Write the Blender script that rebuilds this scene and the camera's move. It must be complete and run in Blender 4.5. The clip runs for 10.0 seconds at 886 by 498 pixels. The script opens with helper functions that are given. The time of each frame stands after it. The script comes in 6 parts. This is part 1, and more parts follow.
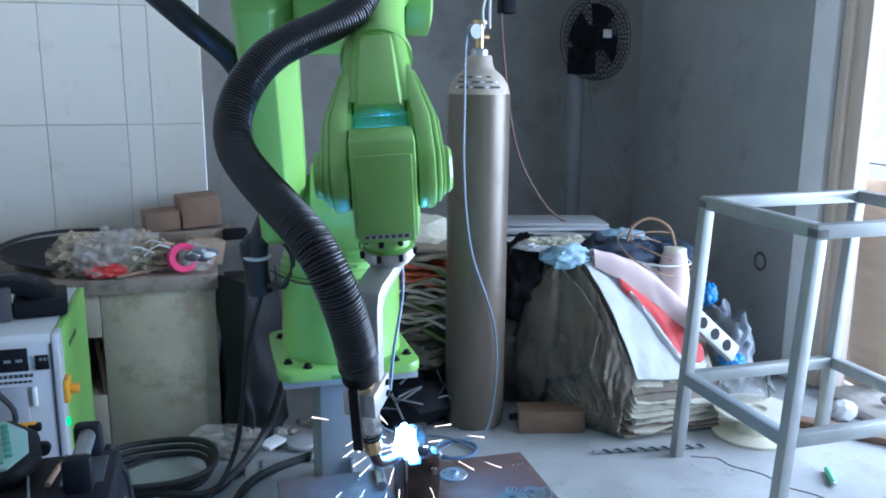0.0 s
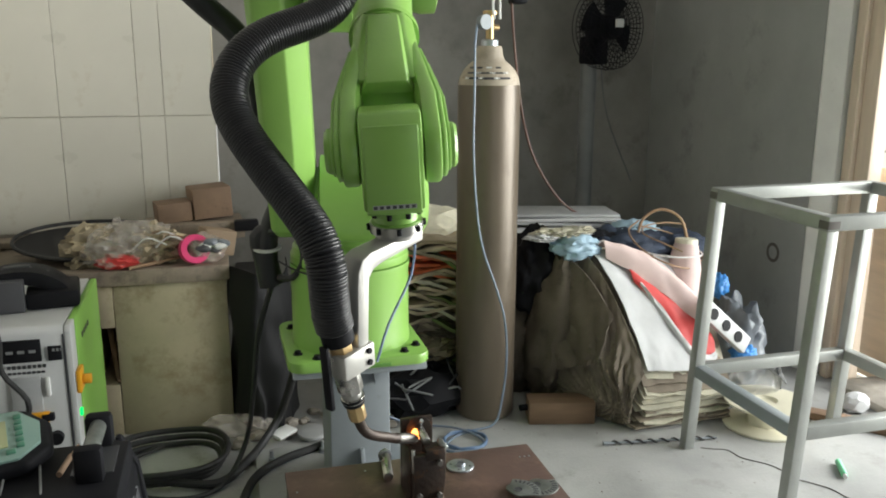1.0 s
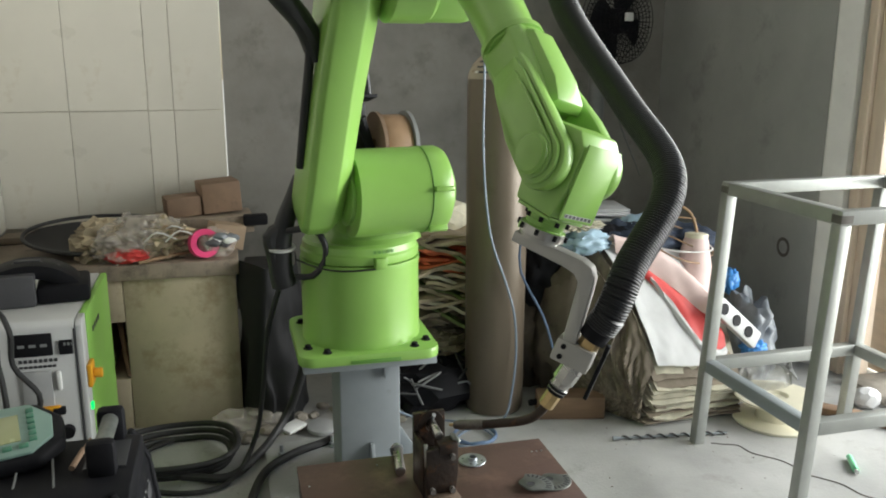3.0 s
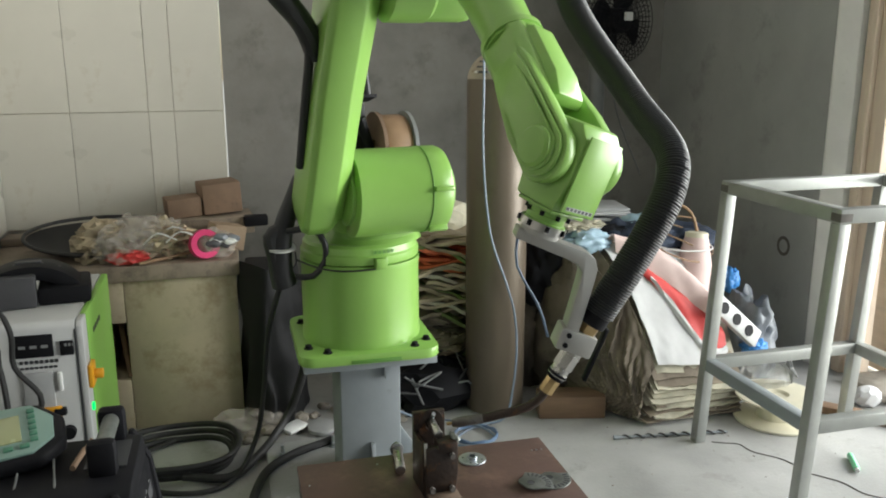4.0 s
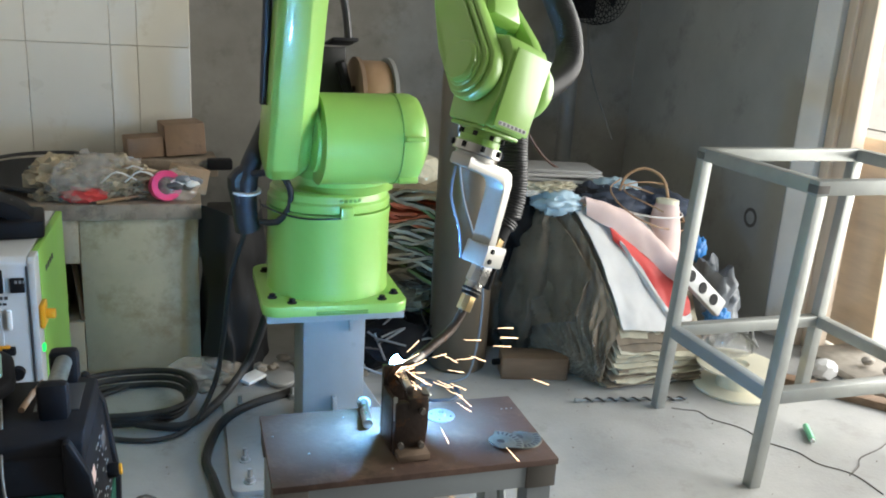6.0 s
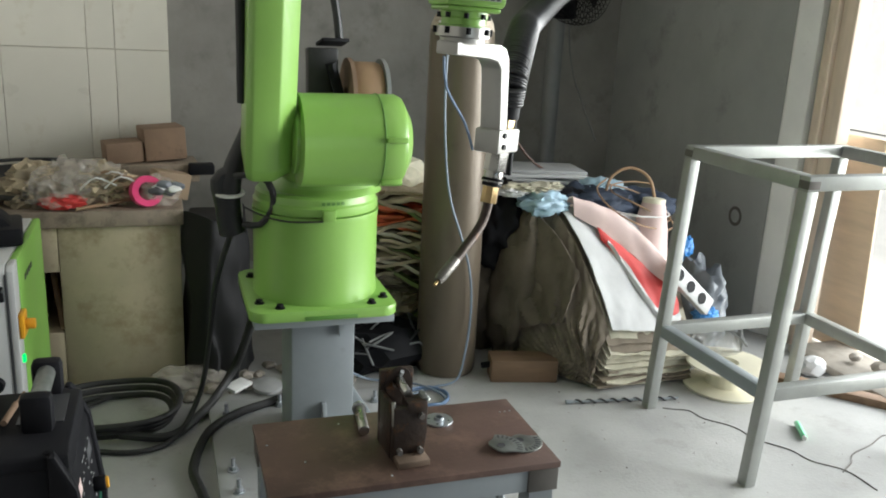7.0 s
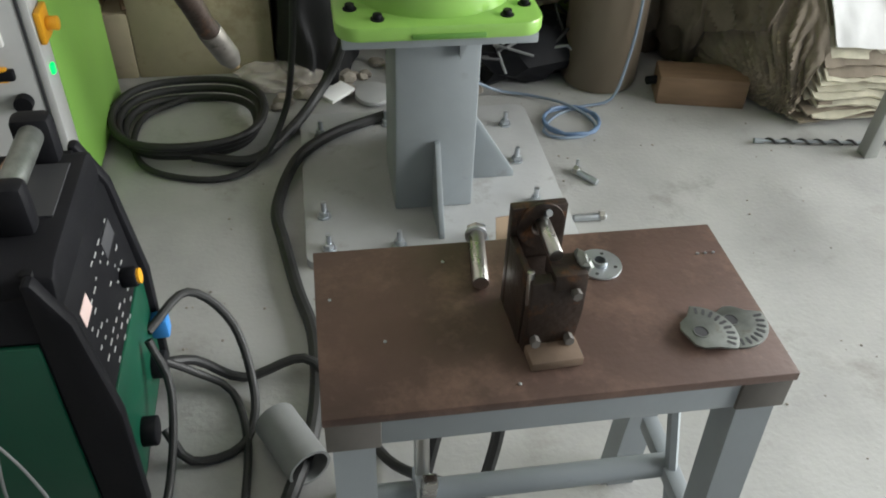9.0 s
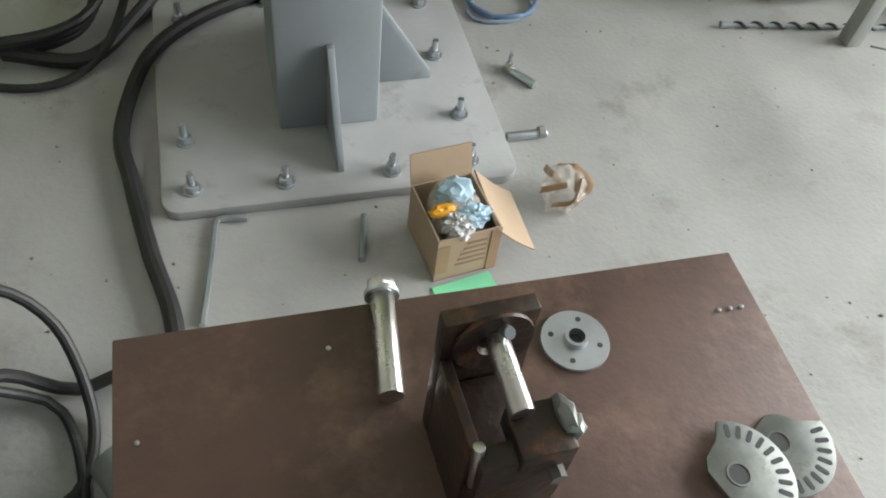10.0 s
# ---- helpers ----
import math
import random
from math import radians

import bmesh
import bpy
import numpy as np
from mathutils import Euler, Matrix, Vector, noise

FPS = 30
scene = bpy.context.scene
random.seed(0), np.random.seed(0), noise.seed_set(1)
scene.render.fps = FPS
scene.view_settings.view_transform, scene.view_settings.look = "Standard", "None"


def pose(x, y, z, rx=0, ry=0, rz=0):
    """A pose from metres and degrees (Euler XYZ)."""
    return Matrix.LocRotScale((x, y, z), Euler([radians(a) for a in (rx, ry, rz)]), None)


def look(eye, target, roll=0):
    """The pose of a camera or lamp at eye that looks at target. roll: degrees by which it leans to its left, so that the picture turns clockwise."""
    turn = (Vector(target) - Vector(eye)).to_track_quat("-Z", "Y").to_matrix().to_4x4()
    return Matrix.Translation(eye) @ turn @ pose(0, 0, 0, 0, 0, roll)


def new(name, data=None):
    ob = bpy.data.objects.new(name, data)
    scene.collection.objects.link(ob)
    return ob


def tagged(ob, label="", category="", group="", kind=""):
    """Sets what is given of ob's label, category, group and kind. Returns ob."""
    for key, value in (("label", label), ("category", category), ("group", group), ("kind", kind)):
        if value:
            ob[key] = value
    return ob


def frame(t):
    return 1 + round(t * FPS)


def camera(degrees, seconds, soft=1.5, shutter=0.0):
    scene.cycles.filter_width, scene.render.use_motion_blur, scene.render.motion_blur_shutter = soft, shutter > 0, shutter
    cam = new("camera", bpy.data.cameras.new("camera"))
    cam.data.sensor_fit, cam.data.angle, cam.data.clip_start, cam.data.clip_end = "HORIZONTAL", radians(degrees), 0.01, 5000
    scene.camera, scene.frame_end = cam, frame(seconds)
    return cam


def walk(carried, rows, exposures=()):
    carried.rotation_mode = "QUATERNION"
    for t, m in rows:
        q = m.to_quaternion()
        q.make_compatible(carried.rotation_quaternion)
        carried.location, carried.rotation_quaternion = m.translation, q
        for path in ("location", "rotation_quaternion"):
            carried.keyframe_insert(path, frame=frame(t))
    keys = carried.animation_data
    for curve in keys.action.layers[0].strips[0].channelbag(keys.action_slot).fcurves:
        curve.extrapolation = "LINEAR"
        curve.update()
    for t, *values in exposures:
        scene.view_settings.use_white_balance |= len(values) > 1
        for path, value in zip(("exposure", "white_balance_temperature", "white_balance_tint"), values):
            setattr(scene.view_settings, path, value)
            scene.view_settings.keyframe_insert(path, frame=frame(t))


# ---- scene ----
cam = camera(55.9, 10.0, 1.9)
PATH = [
    (0, (-0.37, -2.344, 1.307), (0.165, -0.464, 0.884), 0.4),
    (0.5, (-0.37, -2.346, 1.309), (0.155, -0.464, 0.881), 0.4),
    (1, (-0.356, -2.349, 1.314), (0.145, -0.465, 0.866), 0.2),
    (1.5, (-0.37, -2.346, 1.311), (0.127, -0.464, 0.854), 0.2),
    (2, (-0.369, -2.344, 1.312), (0.12, -0.46, 0.851), 0.2),
    (2.5, (-0.368, -2.34, 1.311), (0.119, -0.456, 0.851), 0.2),
    (4, (-0.363, -2.346, 1.309), (0.12, -0.46, 0.851), -0.1),
    (4.5, (-0.368, -2.344, 1.308), (0.106, -0.46, 0.832), -0.0),
    (5, (-0.364, -2.342, 1.308), (0.091, -0.463, 0.796), 0.1),
    (5.5, (-0.368, -2.327, 1.301), (0.115, -0.466, 0.752), 1.7),
    (5.7, (-0.372, -2.306, 1.293), (0.144, -0.457, 0.734), 2.6),
    (6.8, (-0.408, -2.262, 1.241), (0.268, -0.451, 0.729), 3.5),
    (7, (-0.403, -2.247, 1.257), (0.221, -0.424, 0.724), 2.9),
    (7.5, (-0.367, -2.18, 1.288), (0.06, -0.33, 0.66), 1.4),
    (8, (-0.28, -2.038, 1.289), (-0.04, -0.225, 0.477), 1.6),
    (8.2, (-0.262, -1.973, 1.276), (-0.056, -0.201, 0.371), 1.6),
    (8.5, (-0.236, -1.881, 1.258), (-0.057, -0.201, 0.188), 1.9),
    (8.6, (-0.247, -1.836, 1.245), (-0.043, -0.189, 0.129), 1.9),
    (9, (-0.252, -1.611, 1.181), (0.019, -0.109, -0.112), 2.4),
    (9.5, (-0.191, -1.381, 1.113), (0.176, -0.029, -0.315), 5.2),
    (10, (-0.162, -1.202, 1.063), (0.271, -0.03, -0.499), 8.6),
]
EXPOSURE = [(0.0, 0.1, 4600, 10), (0.3, 0.1, 4650, 10), (0.5, 0.0, 5150, 10), (0.65, 0.0, 6000, 10), (0.9, 0.0, 6260, 6), (5.1, 0.0, 6260, 6),
            (5.3, -0.12, 6500, 8), (6.0, -0.12, 6500, 8), (6.3, 0.0, 6220, 6), (7.0, 0.0, 6120, 6), (8.0, -0.02, 6120, 6), (8.5, 0.1, 6120, 6), (9.0, 0.13, 6210, 7),
            (9.5, 0.18, 6210, 7), (10.0, 0.2, 6210, 7)]
walk(cam, [(t, look(eye, target, roll)) for t, eye, target, roll in PATH], EXPOSURE)

# ---- light ----
world = bpy.data.worlds.new("world")
scene.world = world
world.use_nodes = True
sky = world.node_tree.nodes.new("ShaderNodeTexSky")
sky.sky_type, sky.sun_disc = "NISHITA", False
sky.sun_elevation, sky.sun_rotation = radians(43.1), radians(-38.7)
world.node_tree.links.new(sky.outputs[0], world.node_tree.nodes["Background"].inputs[0])
world.node_tree.nodes["Background"].inputs[1].default_value = 0.11


def lamp_area(name, eye, target, w, h, watts, color, spread=180):
    data = bpy.data.lights.new(name, "AREA")
    data.shape, data.size, data.size_y, data.energy, data.color = "RECTANGLE", w, h, watts, color
    data.spread = radians(spread)
    ob = new(name, data)
    ob.matrix_world = look(eye, target)
    return ob


lamp_area("doorway_daylight", (3.7, -0.85, 1.3), (-0.1, -0.75, 0.8), 3.8, 2.6, 295, (1.0, 0.98, 0.94), 150)
# Added fill for weak frontal light; no source behind the camera is known.
lamp_area("south_fill", (0.95, -4.38, 1.05), (0.3, 0.0, 0.9), 1.3, 2.0, 3.0, (0.96, 0.98, 1.0))
sun_data = bpy.data.lights.new("sun", "SUN")
sun_data.energy, sun_data.angle, sun_data.color = 5.0, radians(0.5), (1.0, 0.95, 0.87)
sun = new("sun", sun_data)
sun.matrix_world = look((-4.0, 5.0, 6.0), (0, 0, 0))


# ---- materials ----
def mat(name, col, rough=0.6, metal=0.0, vary=0.2, size=4.0, bump=0.1, grain=60.0, dirt=None, dirt_at=0.58, coat=0.0, rand=0.0, stretch=(1, 1, 1), isle=0.0):
    m = bpy.data.materials.new(name)
    m.use_nodes = True
    n, ln = m.node_tree.nodes, m.node_tree.links
    bs = n["Principled BSDF"]
    tc = n.new("ShaderNodeTexCoord")
    mp = n.new("ShaderNodeMapping")
    mp.inputs["Scale"].default_value = stretch
    ln.new(tc.outputs["Object"], mp.inputs[0])
    big = n.new("ShaderNodeTexNoise")
    big.inputs["Scale"].default_value, big.inputs["Detail"].default_value, big.inputs["Roughness"].default_value = size, 6, 0.62
    ln.new(mp.outputs[0], big.inputs["Vector"])
    ramp = n.new("ShaderNodeValToRGB")
    ramp.color_ramp.elements[0].position, ramp.color_ramp.elements[1].position = 0.3, 0.72
    ramp.color_ramp.elements[0].color = (*[c * (1 - vary) for c in col], 1)
    ramp.color_ramp.elements[1].color = (*[min(1, c * (1 + vary)) for c in col], 1)
    ln.new(big.outputs[0], ramp.inputs[0])
    out = ramp.outputs[0]
    fine = n.new("ShaderNodeTexNoise")
    fine.inputs["Scale"].default_value, fine.inputs["Detail"].default_value = grain, 4
    ln.new(mp.outputs[0], fine.inputs["Vector"])
    if dirt:
        dn = n.new("ShaderNodeTexNoise")
        dn.inputs["Scale"].default_value, dn.inputs["Detail"].default_value, dn.inputs["Roughness"].default_value = size * 2.3, 8, 0.7
        ln.new(tc.outputs["Object"], dn.inputs["Vector"])
        dr = n.new("ShaderNodeValToRGB")
        dr.color_ramp.elements[0].position, dr.color_ramp.elements[1].position = dirt_at, dirt_at + 0.16
        ln.new(dn.outputs[0], dr.inputs[0])
        mx = n.new("ShaderNodeMix")
        mx.data_type = "RGBA"
        ln.new(dr.outputs[0], mx.inputs[0])
        ln.new(out, mx.inputs[6])
        mx.inputs[7].default_value = (*dirt, 1)
        out = mx.outputs[2]
    if rand or isle:
        hs = n.new("ShaderNodeHueSaturation")
        mr = n.new("ShaderNodeMapRange")
        amount = rand or isle
        mr.inputs[3].default_value, mr.inputs[4].default_value = 1 - amount, 1 + amount
        src = n.new("ShaderNodeObjectInfo").outputs["Random"] if rand else n.new("ShaderNodeNewGeometry").outputs["Random Per Island"]
        ln.new(src, mr.inputs[0])
        ln.new(mr.outputs[0], hs.inputs["Value"])
        ln.new(out, hs.inputs["Color"])
        out = hs.outputs[0]
    ln.new(out, bs.inputs["Base Color"])
    rr = n.new("ShaderNodeMapRange")
    rr.inputs[3].default_value, rr.inputs[4].default_value = max(0.03, rough - 0.1), min(1, rough + 0.12)
    ln.new(big.outputs[0], rr.inputs[0])
    ln.new(rr.outputs[0], bs.inputs["Roughness"])
    bs.inputs["Metallic"].default_value = metal
    bs.inputs["Coat Weight"].default_value = coat
    if bump:
        b = n.new("ShaderNodeBump")
        b.inputs["Strength"].default_value, b.inputs["Distance"].default_value = bump, 0.004
        ln.new(fine.outputs[0], b.inputs["Height"])
        ln.new(b.outputs[0], bs.inputs["Normal"])
    return m


def glow(name, col, strength):
    m = bpy.data.materials.new(name)
    m.use_nodes = True
    bs = m.node_tree.nodes["Principled BSDF"]
    bs.inputs["Base Color"].default_value = (*col, 1)
    bs.inputs["Emission Color"].default_value = (*col, 1)
    bs.inputs["Emission Strength"].default_value = strength
    return m


def clear(name, col, alpha, rough=0.15):
    """Thin clear plastic film."""
    m = bpy.data.materials.new(name)
    m.use_nodes = True
    bs = m.node_tree.nodes["Principled BSDF"]
    bs.inputs["Base Color"].default_value = (*col, 1)
    bs.inputs["Roughness"].default_value = rough
    bs.inputs["Alpha"].default_value = alpha
    return m


M_GREEN = mat("lime_paint", (0.25, 0.455, 0.095), 0.34, vary=0.08, size=3, bump=0.03, grain=140, coat=0.25, dirt=(0.19, 0.39, 0.085), dirt_at=0.64)
M_GREEN_D = mat("lime_paint_seam", (0.1, 0.24, 0.04), 0.5)
M_CONCRETE = mat("floor_concrete", (0.385, 0.383, 0.372), 0.72, vary=0.2, size=2.2, bump=0.25, grain=90, dirt=(0.28, 0.27, 0.25), dirt_at=0.56)
M_PLASTER = mat("grey_plaster", (0.265, 0.256, 0.236), 0.85, vary=0.3, size=1.8, bump=0.2, grain=40, dirt=(0.185, 0.178, 0.162), dirt_at=0.54)
M_DARKWALL = mat("dark_plaster", (0.37, 0.38, 0.368), 0.85, vary=0.16, size=1.5, bump=0.2, grain=40, dirt=(0.26, 0.265, 0.255), dirt_at=0.56)
M_TILE = mat("white_glazed_tile", (0.63, 0.605, 0.535), 0.28, vary=0.05, size=2.5, bump=0.02, grain=20, dirt=(0.53, 0.48, 0.39), dirt_at=0.58, rand=0.04)
M_GROUT = mat("dirty_grout", (0.5, 0.45, 0.37), 0.9)
M_CEIL = mat("ceiling_white", (0.6, 0.59, 0.56), 0.9)
M_GREY_STEEL = mat("grey_painted_steel", (0.25, 0.275, 0.29), 0.5, vary=0.1, size=4, bump=0.06, grain=80, dirt=(0.17, 0.17, 0.17), dirt_at=0.62)
M_PLATE = mat("dusty_grey_plate", (0.38, 0.385, 0.385), 0.55, vary=0.12, size=5, bump=0.1, grain=90, dirt=(0.28, 0.27, 0.25), dirt_at=0.58)
M_GALV = mat("galvanised_tube", (0.34, 0.35, 0.33), 0.45, metal=0.4, vary=0.15, size=7, bump=0.06, grain=120, dirt=(0.42, 0.39, 0.33), dirt_at=0.63)
M_RUST = mat("rusty_plate", (0.104, 0.062, 0.049), 0.5, metal=0.15, vary=0.35, size=5, bump=0.12, grain=110, dirt=(0.165, 0.1, 0.076), dirt_at=0.5)
M_JIG = mat("burnt_steel", (0.048, 0.034, 0.027), 0.45, metal=0.5, vary=0.45, size=14, bump=0.25, grain=120, dirt=(0.15, 0.062, 0.02), dirt_at=0.56)
M_STEEL = mat("bright_steel", (0.5, 0.49, 0.465), 0.28, metal=1.0, vary=0.1, size=10, bump=0.04, grain=160)
M_ZINC = mat("zinc_steel", (0.5, 0.53, 0.56), 0.36, metal=0.85, vary=0.15, size=20, bump=0.05)
M_ZINC_DULL = mat("dull_zinc_plate", (0.21, 0.222, 0.21), 0.42, metal=0.7, vary=0.3, size=30, bump=0.06, dirt=(0.16, 0.15, 0.12), dirt_at=0.58)
M_NOZZLE = mat("sooty_nozzle_steel", (0.17, 0.16, 0.145), 0.42, metal=0.8, vary=0.35, size=30, bump=0.08, dirt=(0.06, 0.05, 0.045), dirt_at=0.55)
M_BRASS = mat("brass", (0.55, 0.4, 0.2), 0.32, metal=0.9, vary=0.2, size=20)
M_ALU = mat("white_aluminium_bracket", (0.44, 0.43, 0.4), 0.4, metal=0.35, vary=0.08, size=10, bump=0.03)
M_BLACK = mat("black_rubber", (0.016, 0.016, 0.018), 0.5, vary=0.3, size=14, bump=0.05)
M_CONDUIT = mat("black_corrugated_plastic", (0.012, 0.012, 0.014), 0.4, vary=0.2, size=20, bump=0.0, coat=0.05)
M_BPLASTIC = mat("black_plastic", (0.01, 0.01, 0.012), 0.55, vary=0.25, size=9, bump=0.08, grain=200, dirt=(0.02, 0.02, 0.02), dirt_at=0.64)
M_BPLASTIC.node_tree.nodes["Principled BSDF"].inputs["Specular IOR Level"].default_value = 0.13
M_CABLE = mat("dusty_black_cable", (0.02, 0.02, 0.02), 0.55, vary=0.4, size=12, bump=0.05, dirt=(0.055, 0.052, 0.048), dirt_at=0.6)
M_WGREEN = mat("emerald_panel", (0.0018, 0.06, 0.031), 0.42, vary=0.12, size=5, bump=0.03, dirt=(0.004, 0.06, 0.034), dirt_at=0.62)
M_WHITE = mat("white_powder_coat", (0.5, 0.505, 0.5), 0.45, vary=0.06, size=4, bump=0.04, dirt=(0.42, 0.41, 0.38), dirt_at=0.62)
M_CABGREEN = mat("cabinet_lime", (0.27, 0.52, 0.1), 0.45, vary=0.08, size=4)
M_COUNTER = mat("stained_counter_panel", (0.46, 0.395, 0.275), 0.6, vary=0.26, size=2.0, bump=0.08, dirt=(0.29, 0.22, 0.13), dirt_at=0.51)
M_SLAB = mat("grimy_slab", (0.26, 0.21, 0.16), 0.7, vary=0.3, size=5, bump=0.2, dirt=(0.12, 0.09, 0.07), dirt_at=0.55)
M_CYL = mat("gas_cylinder_brown_grey", (0.15, 0.12, 0.087), 0.36, metal=0.25, vary=0.14, size=3, bump=0.05, dirt=(0.11, 0.086, 0.062), dirt_at=0.58, stretch=(1, 1, 0.35))
M_CYL_TOP = mat("gas_cylinder_shoulder", (0.42, 0.36, 0.28), 0.6, vary=0.25, size=10, bump=0.1, dirt=(0.25, 0.2, 0.15), dirt_at=0.55)
M_WOOD = mat("sawn_wood", (0.2, 0.125, 0.075), 0.75, vary=0.25, size=5, bump=0.2, stretch=(1, 6, 6))
M_DOORWOOD = mat("pale_door_wood", (0.7, 0.58, 0.46), 0.6, vary=0.12, size=4, stretch=(6, 6, 0.7))
M_CARD = mat("cardboard", (0.22, 0.145, 0.095), 0.8, vary=0.22, size=6, bump=0.08, dirt=(0.15, 0.1, 0.065), dirt_at=0.57)
M_CARD_L = mat("fresh_cardboard", (0.36, 0.265, 0.18), 0.8, vary=0.1, size=6, bump=0.08)
M_SACK = mat("woven_sack", (0.23, 0.19, 0.142), 0.85, vary=0.3, size=9, bump=0.3, grain=220, dirt=(0.14, 0.11, 0.08), dirt_at=0.56, isle=0.25)
M_SACK_BROWN = mat("brown_sack", (0.12, 0.098, 0.072), 0.85, vary=0.3, size=6, bump=0.3, grain=200, dirt=(0.07, 0.06, 0.045), dirt_at=0.55)
M_SACK_PALE = mat("pale_sack_edges", (0.5, 0.47, 0.36), 0.8, vary=0.25, size=14, bump=0.3, grain=220, isle=0.25)
M_WCLOTH = mat("white_sheet", (0.56, 0.56, 0.56), 0.7, vary=0.12, size=5, bump=0.1, dirt=(0.62, 0.56, 0.52), dirt_at=0.62)
M_RED = mat("red_print", (0.55, 0.045, 0.04), 0.6, vary=0.15, size=6)
M_PINK = mat("pale_pink_bag", (0.68, 0.52, 0.49), 0.6, vary=0.14, size=5, bump=0.1)
M_PAPER = mat("mixed_papers", (0.42, 0.35, 0.24), 0.8, vary=0.4, size=12, bump=0.2, isle=0.5)
M_ORANGE = mat("orange_sack", (0.72, 0.17, 0.07), 0.7, vary=0.25, size=12, isle=0.25)
M_OLIVE = mat("olive_sack", (0.17, 0.22, 0.07), 0.75, vary=0.35, size=12, isle=0.4)
M_BLUE = mat("blue_plastic", (0.05, 0.22, 0.55), 0.4, vary=0.2, size=8)
M_PALEBLUE = mat("pale_blue_bag", (0.36, 0.5, 0.6), 0.5, vary=0.25, size=7, bump=0.1)
M_GREYBAG = mat("grey_plastic_bag", (0.15, 0.165, 0.185), 0.4, vary=0.35, size=11, bump=0.25)
M_DENIM = mat("dark_blue_rag", (0.03, 0.042, 0.07), 0.8, vary=0.4, size=9, bump=0.3)
M_BLUECABLE = mat("blue_cable", (0.13, 0.2, 0.32), 0.4, vary=0.15)
M_PALECABLE = mat("pale_blue_grey_hose", (0.2, 0.25, 0.32), 0.4, vary=0.12)
M_GREYCABLE = mat("grey_cable", (0.2, 0.205, 0.205), 0.5, vary=0.2)
M_BROWNCABLE = mat("reddish_brown_hose", (0.13, 0.07, 0.05), 0.5)
M_TAN = mat("tan_wire", (0.3, 0.19, 0.11), 0.5, vary=0.25)
M_CREAM = mat("cream_plastic_spool", (0.74, 0.7, 0.55), 0.5, vary=0.08, size=5, dirt=(0.55, 0.5, 0.38), dirt_at=0.62)
M_MAGENTA = mat("pink_tape", (0.75, 0.06, 0.2), 0.35, vary=0.1)
M_BAG = clear("clear_plastic_bag", (0.6, 0.55, 0.48), 0.36, 0.2)
M_FILM = clear("clear_film", (0.7, 0.7, 0.68), 0.28, 0.1)
M_YELLOW = mat("yellow_switch", (0.75, 0.36, 0.02), 0.4, vary=0.1)
M_LED = glow("green_led", (0.02, 0.8, 0.14), 1.1)
M_LCD = mat("green_lcd", (0.3, 0.32, 0.17), 0.25, vary=0.08, bump=0.0)
M_PEND = mat("pendant_teal", (0.19, 0.29, 0.25), 0.45, vary=0.08)
M_KEYS = mat("pendant_keys", (0.07, 0.2, 0.13), 0.5)
M_REDB = mat("red_button", (0.75, 0.05, 0.04), 0.35)
M_LABEL = mat("white_label", (0.7, 0.7, 0.68), 0.5, vary=0.06)
M_INK = mat("dark_ink", (0.05, 0.05, 0.055), 0.6)
# Near-black for the shade put in beside the counter, and for the pan bowl.
M_VOID = mat("gap_shade_and_pan_black", (0.006, 0.006, 0.007), 0.75, vary=0.3, bump=0.1)
M_DUSTPLATE = mat("dusty_foot_plate", (0.155, 0.108, 0.075), 0.8, vary=0.25, size=20, bump=0.1)
M_PENG = mat("mint_plastic", (0.25, 0.72, 0.42), 0.4)
M_RUBBLE = mat("rubble", (0.3, 0.27, 0.23), 0.9, vary=0.3, size=12, bump=0.3, isle=0.3)
M_CRACK = mat("crack_shadow", (0.12, 0.11, 0.1), 0.95)
M_YARD = mat("sunlit_yard_concrete", (0.62, 0.6, 0.55), 0.8, vary=0.12, size=0.8, bump=0.1)
# Plaster lightened to carry the daylight on the doorway edge; blotches are its own.
M_EDGE = mat("daylit_plaster_edge", (0.74, 0.73, 0.7), 0.85, vary=0.1, size=3, bump=0.15, dirt=(0.5, 0.48, 0.44), dirt_at=0.6)
M_OUT_WALL = mat("outdoor_pale_wall", (0.78, 0.74, 0.68), 0.9, vary=0.1)
M_OUT_PINK = mat("outdoor_pink_banner", (0.75, 0.3, 0.36), 0.8)
M_LEAF = mat("outdoor_leaves", (0.1, 0.16, 0.05), 0.7, vary=0.4, size=10, isle=0.4)
M_FOAM = mat("translucent_board", (0.66, 0.52, 0.38), 0.6, vary=0.12, size=3, stretch=(1, 1, 8))
M_ARC = glow("arc_white_blue", (0.18, 0.52, 1.0), 780.0)

M_SPARK = glow("spark_orange", (1.0, 0.68, 0.42), 8.0)
M_HOT = glow("hot_metal", (1.0, 0.3, 0.06), 6.0)


# ---- mesh tools ----
def merge(*bms):
    out = bmesh.new()
    for b in bms:
        me = bpy.data.meshes.new("t")
        b.to_mesh(me)
        out.from_mesh(me)
        b.free()
        bpy.data.meshes.remove(me)
    return out


def at(bm, *args):
    bm.transform(args[0] if len(args) == 1 else pose(*args))
    return bm


def soften(bm, bevel, seg=2, sharp=25):
    if bevel > 0:
        edges = [e for e in bm.edges if len(e.link_faces) == 2 and e.calc_face_angle(0) > radians(sharp)]
        bmesh.ops.bevel(bm, geom=edges, offset=bevel, segments=seg, profile=0.5, affect="EDGES", clamp_overlap=True)
    return bm


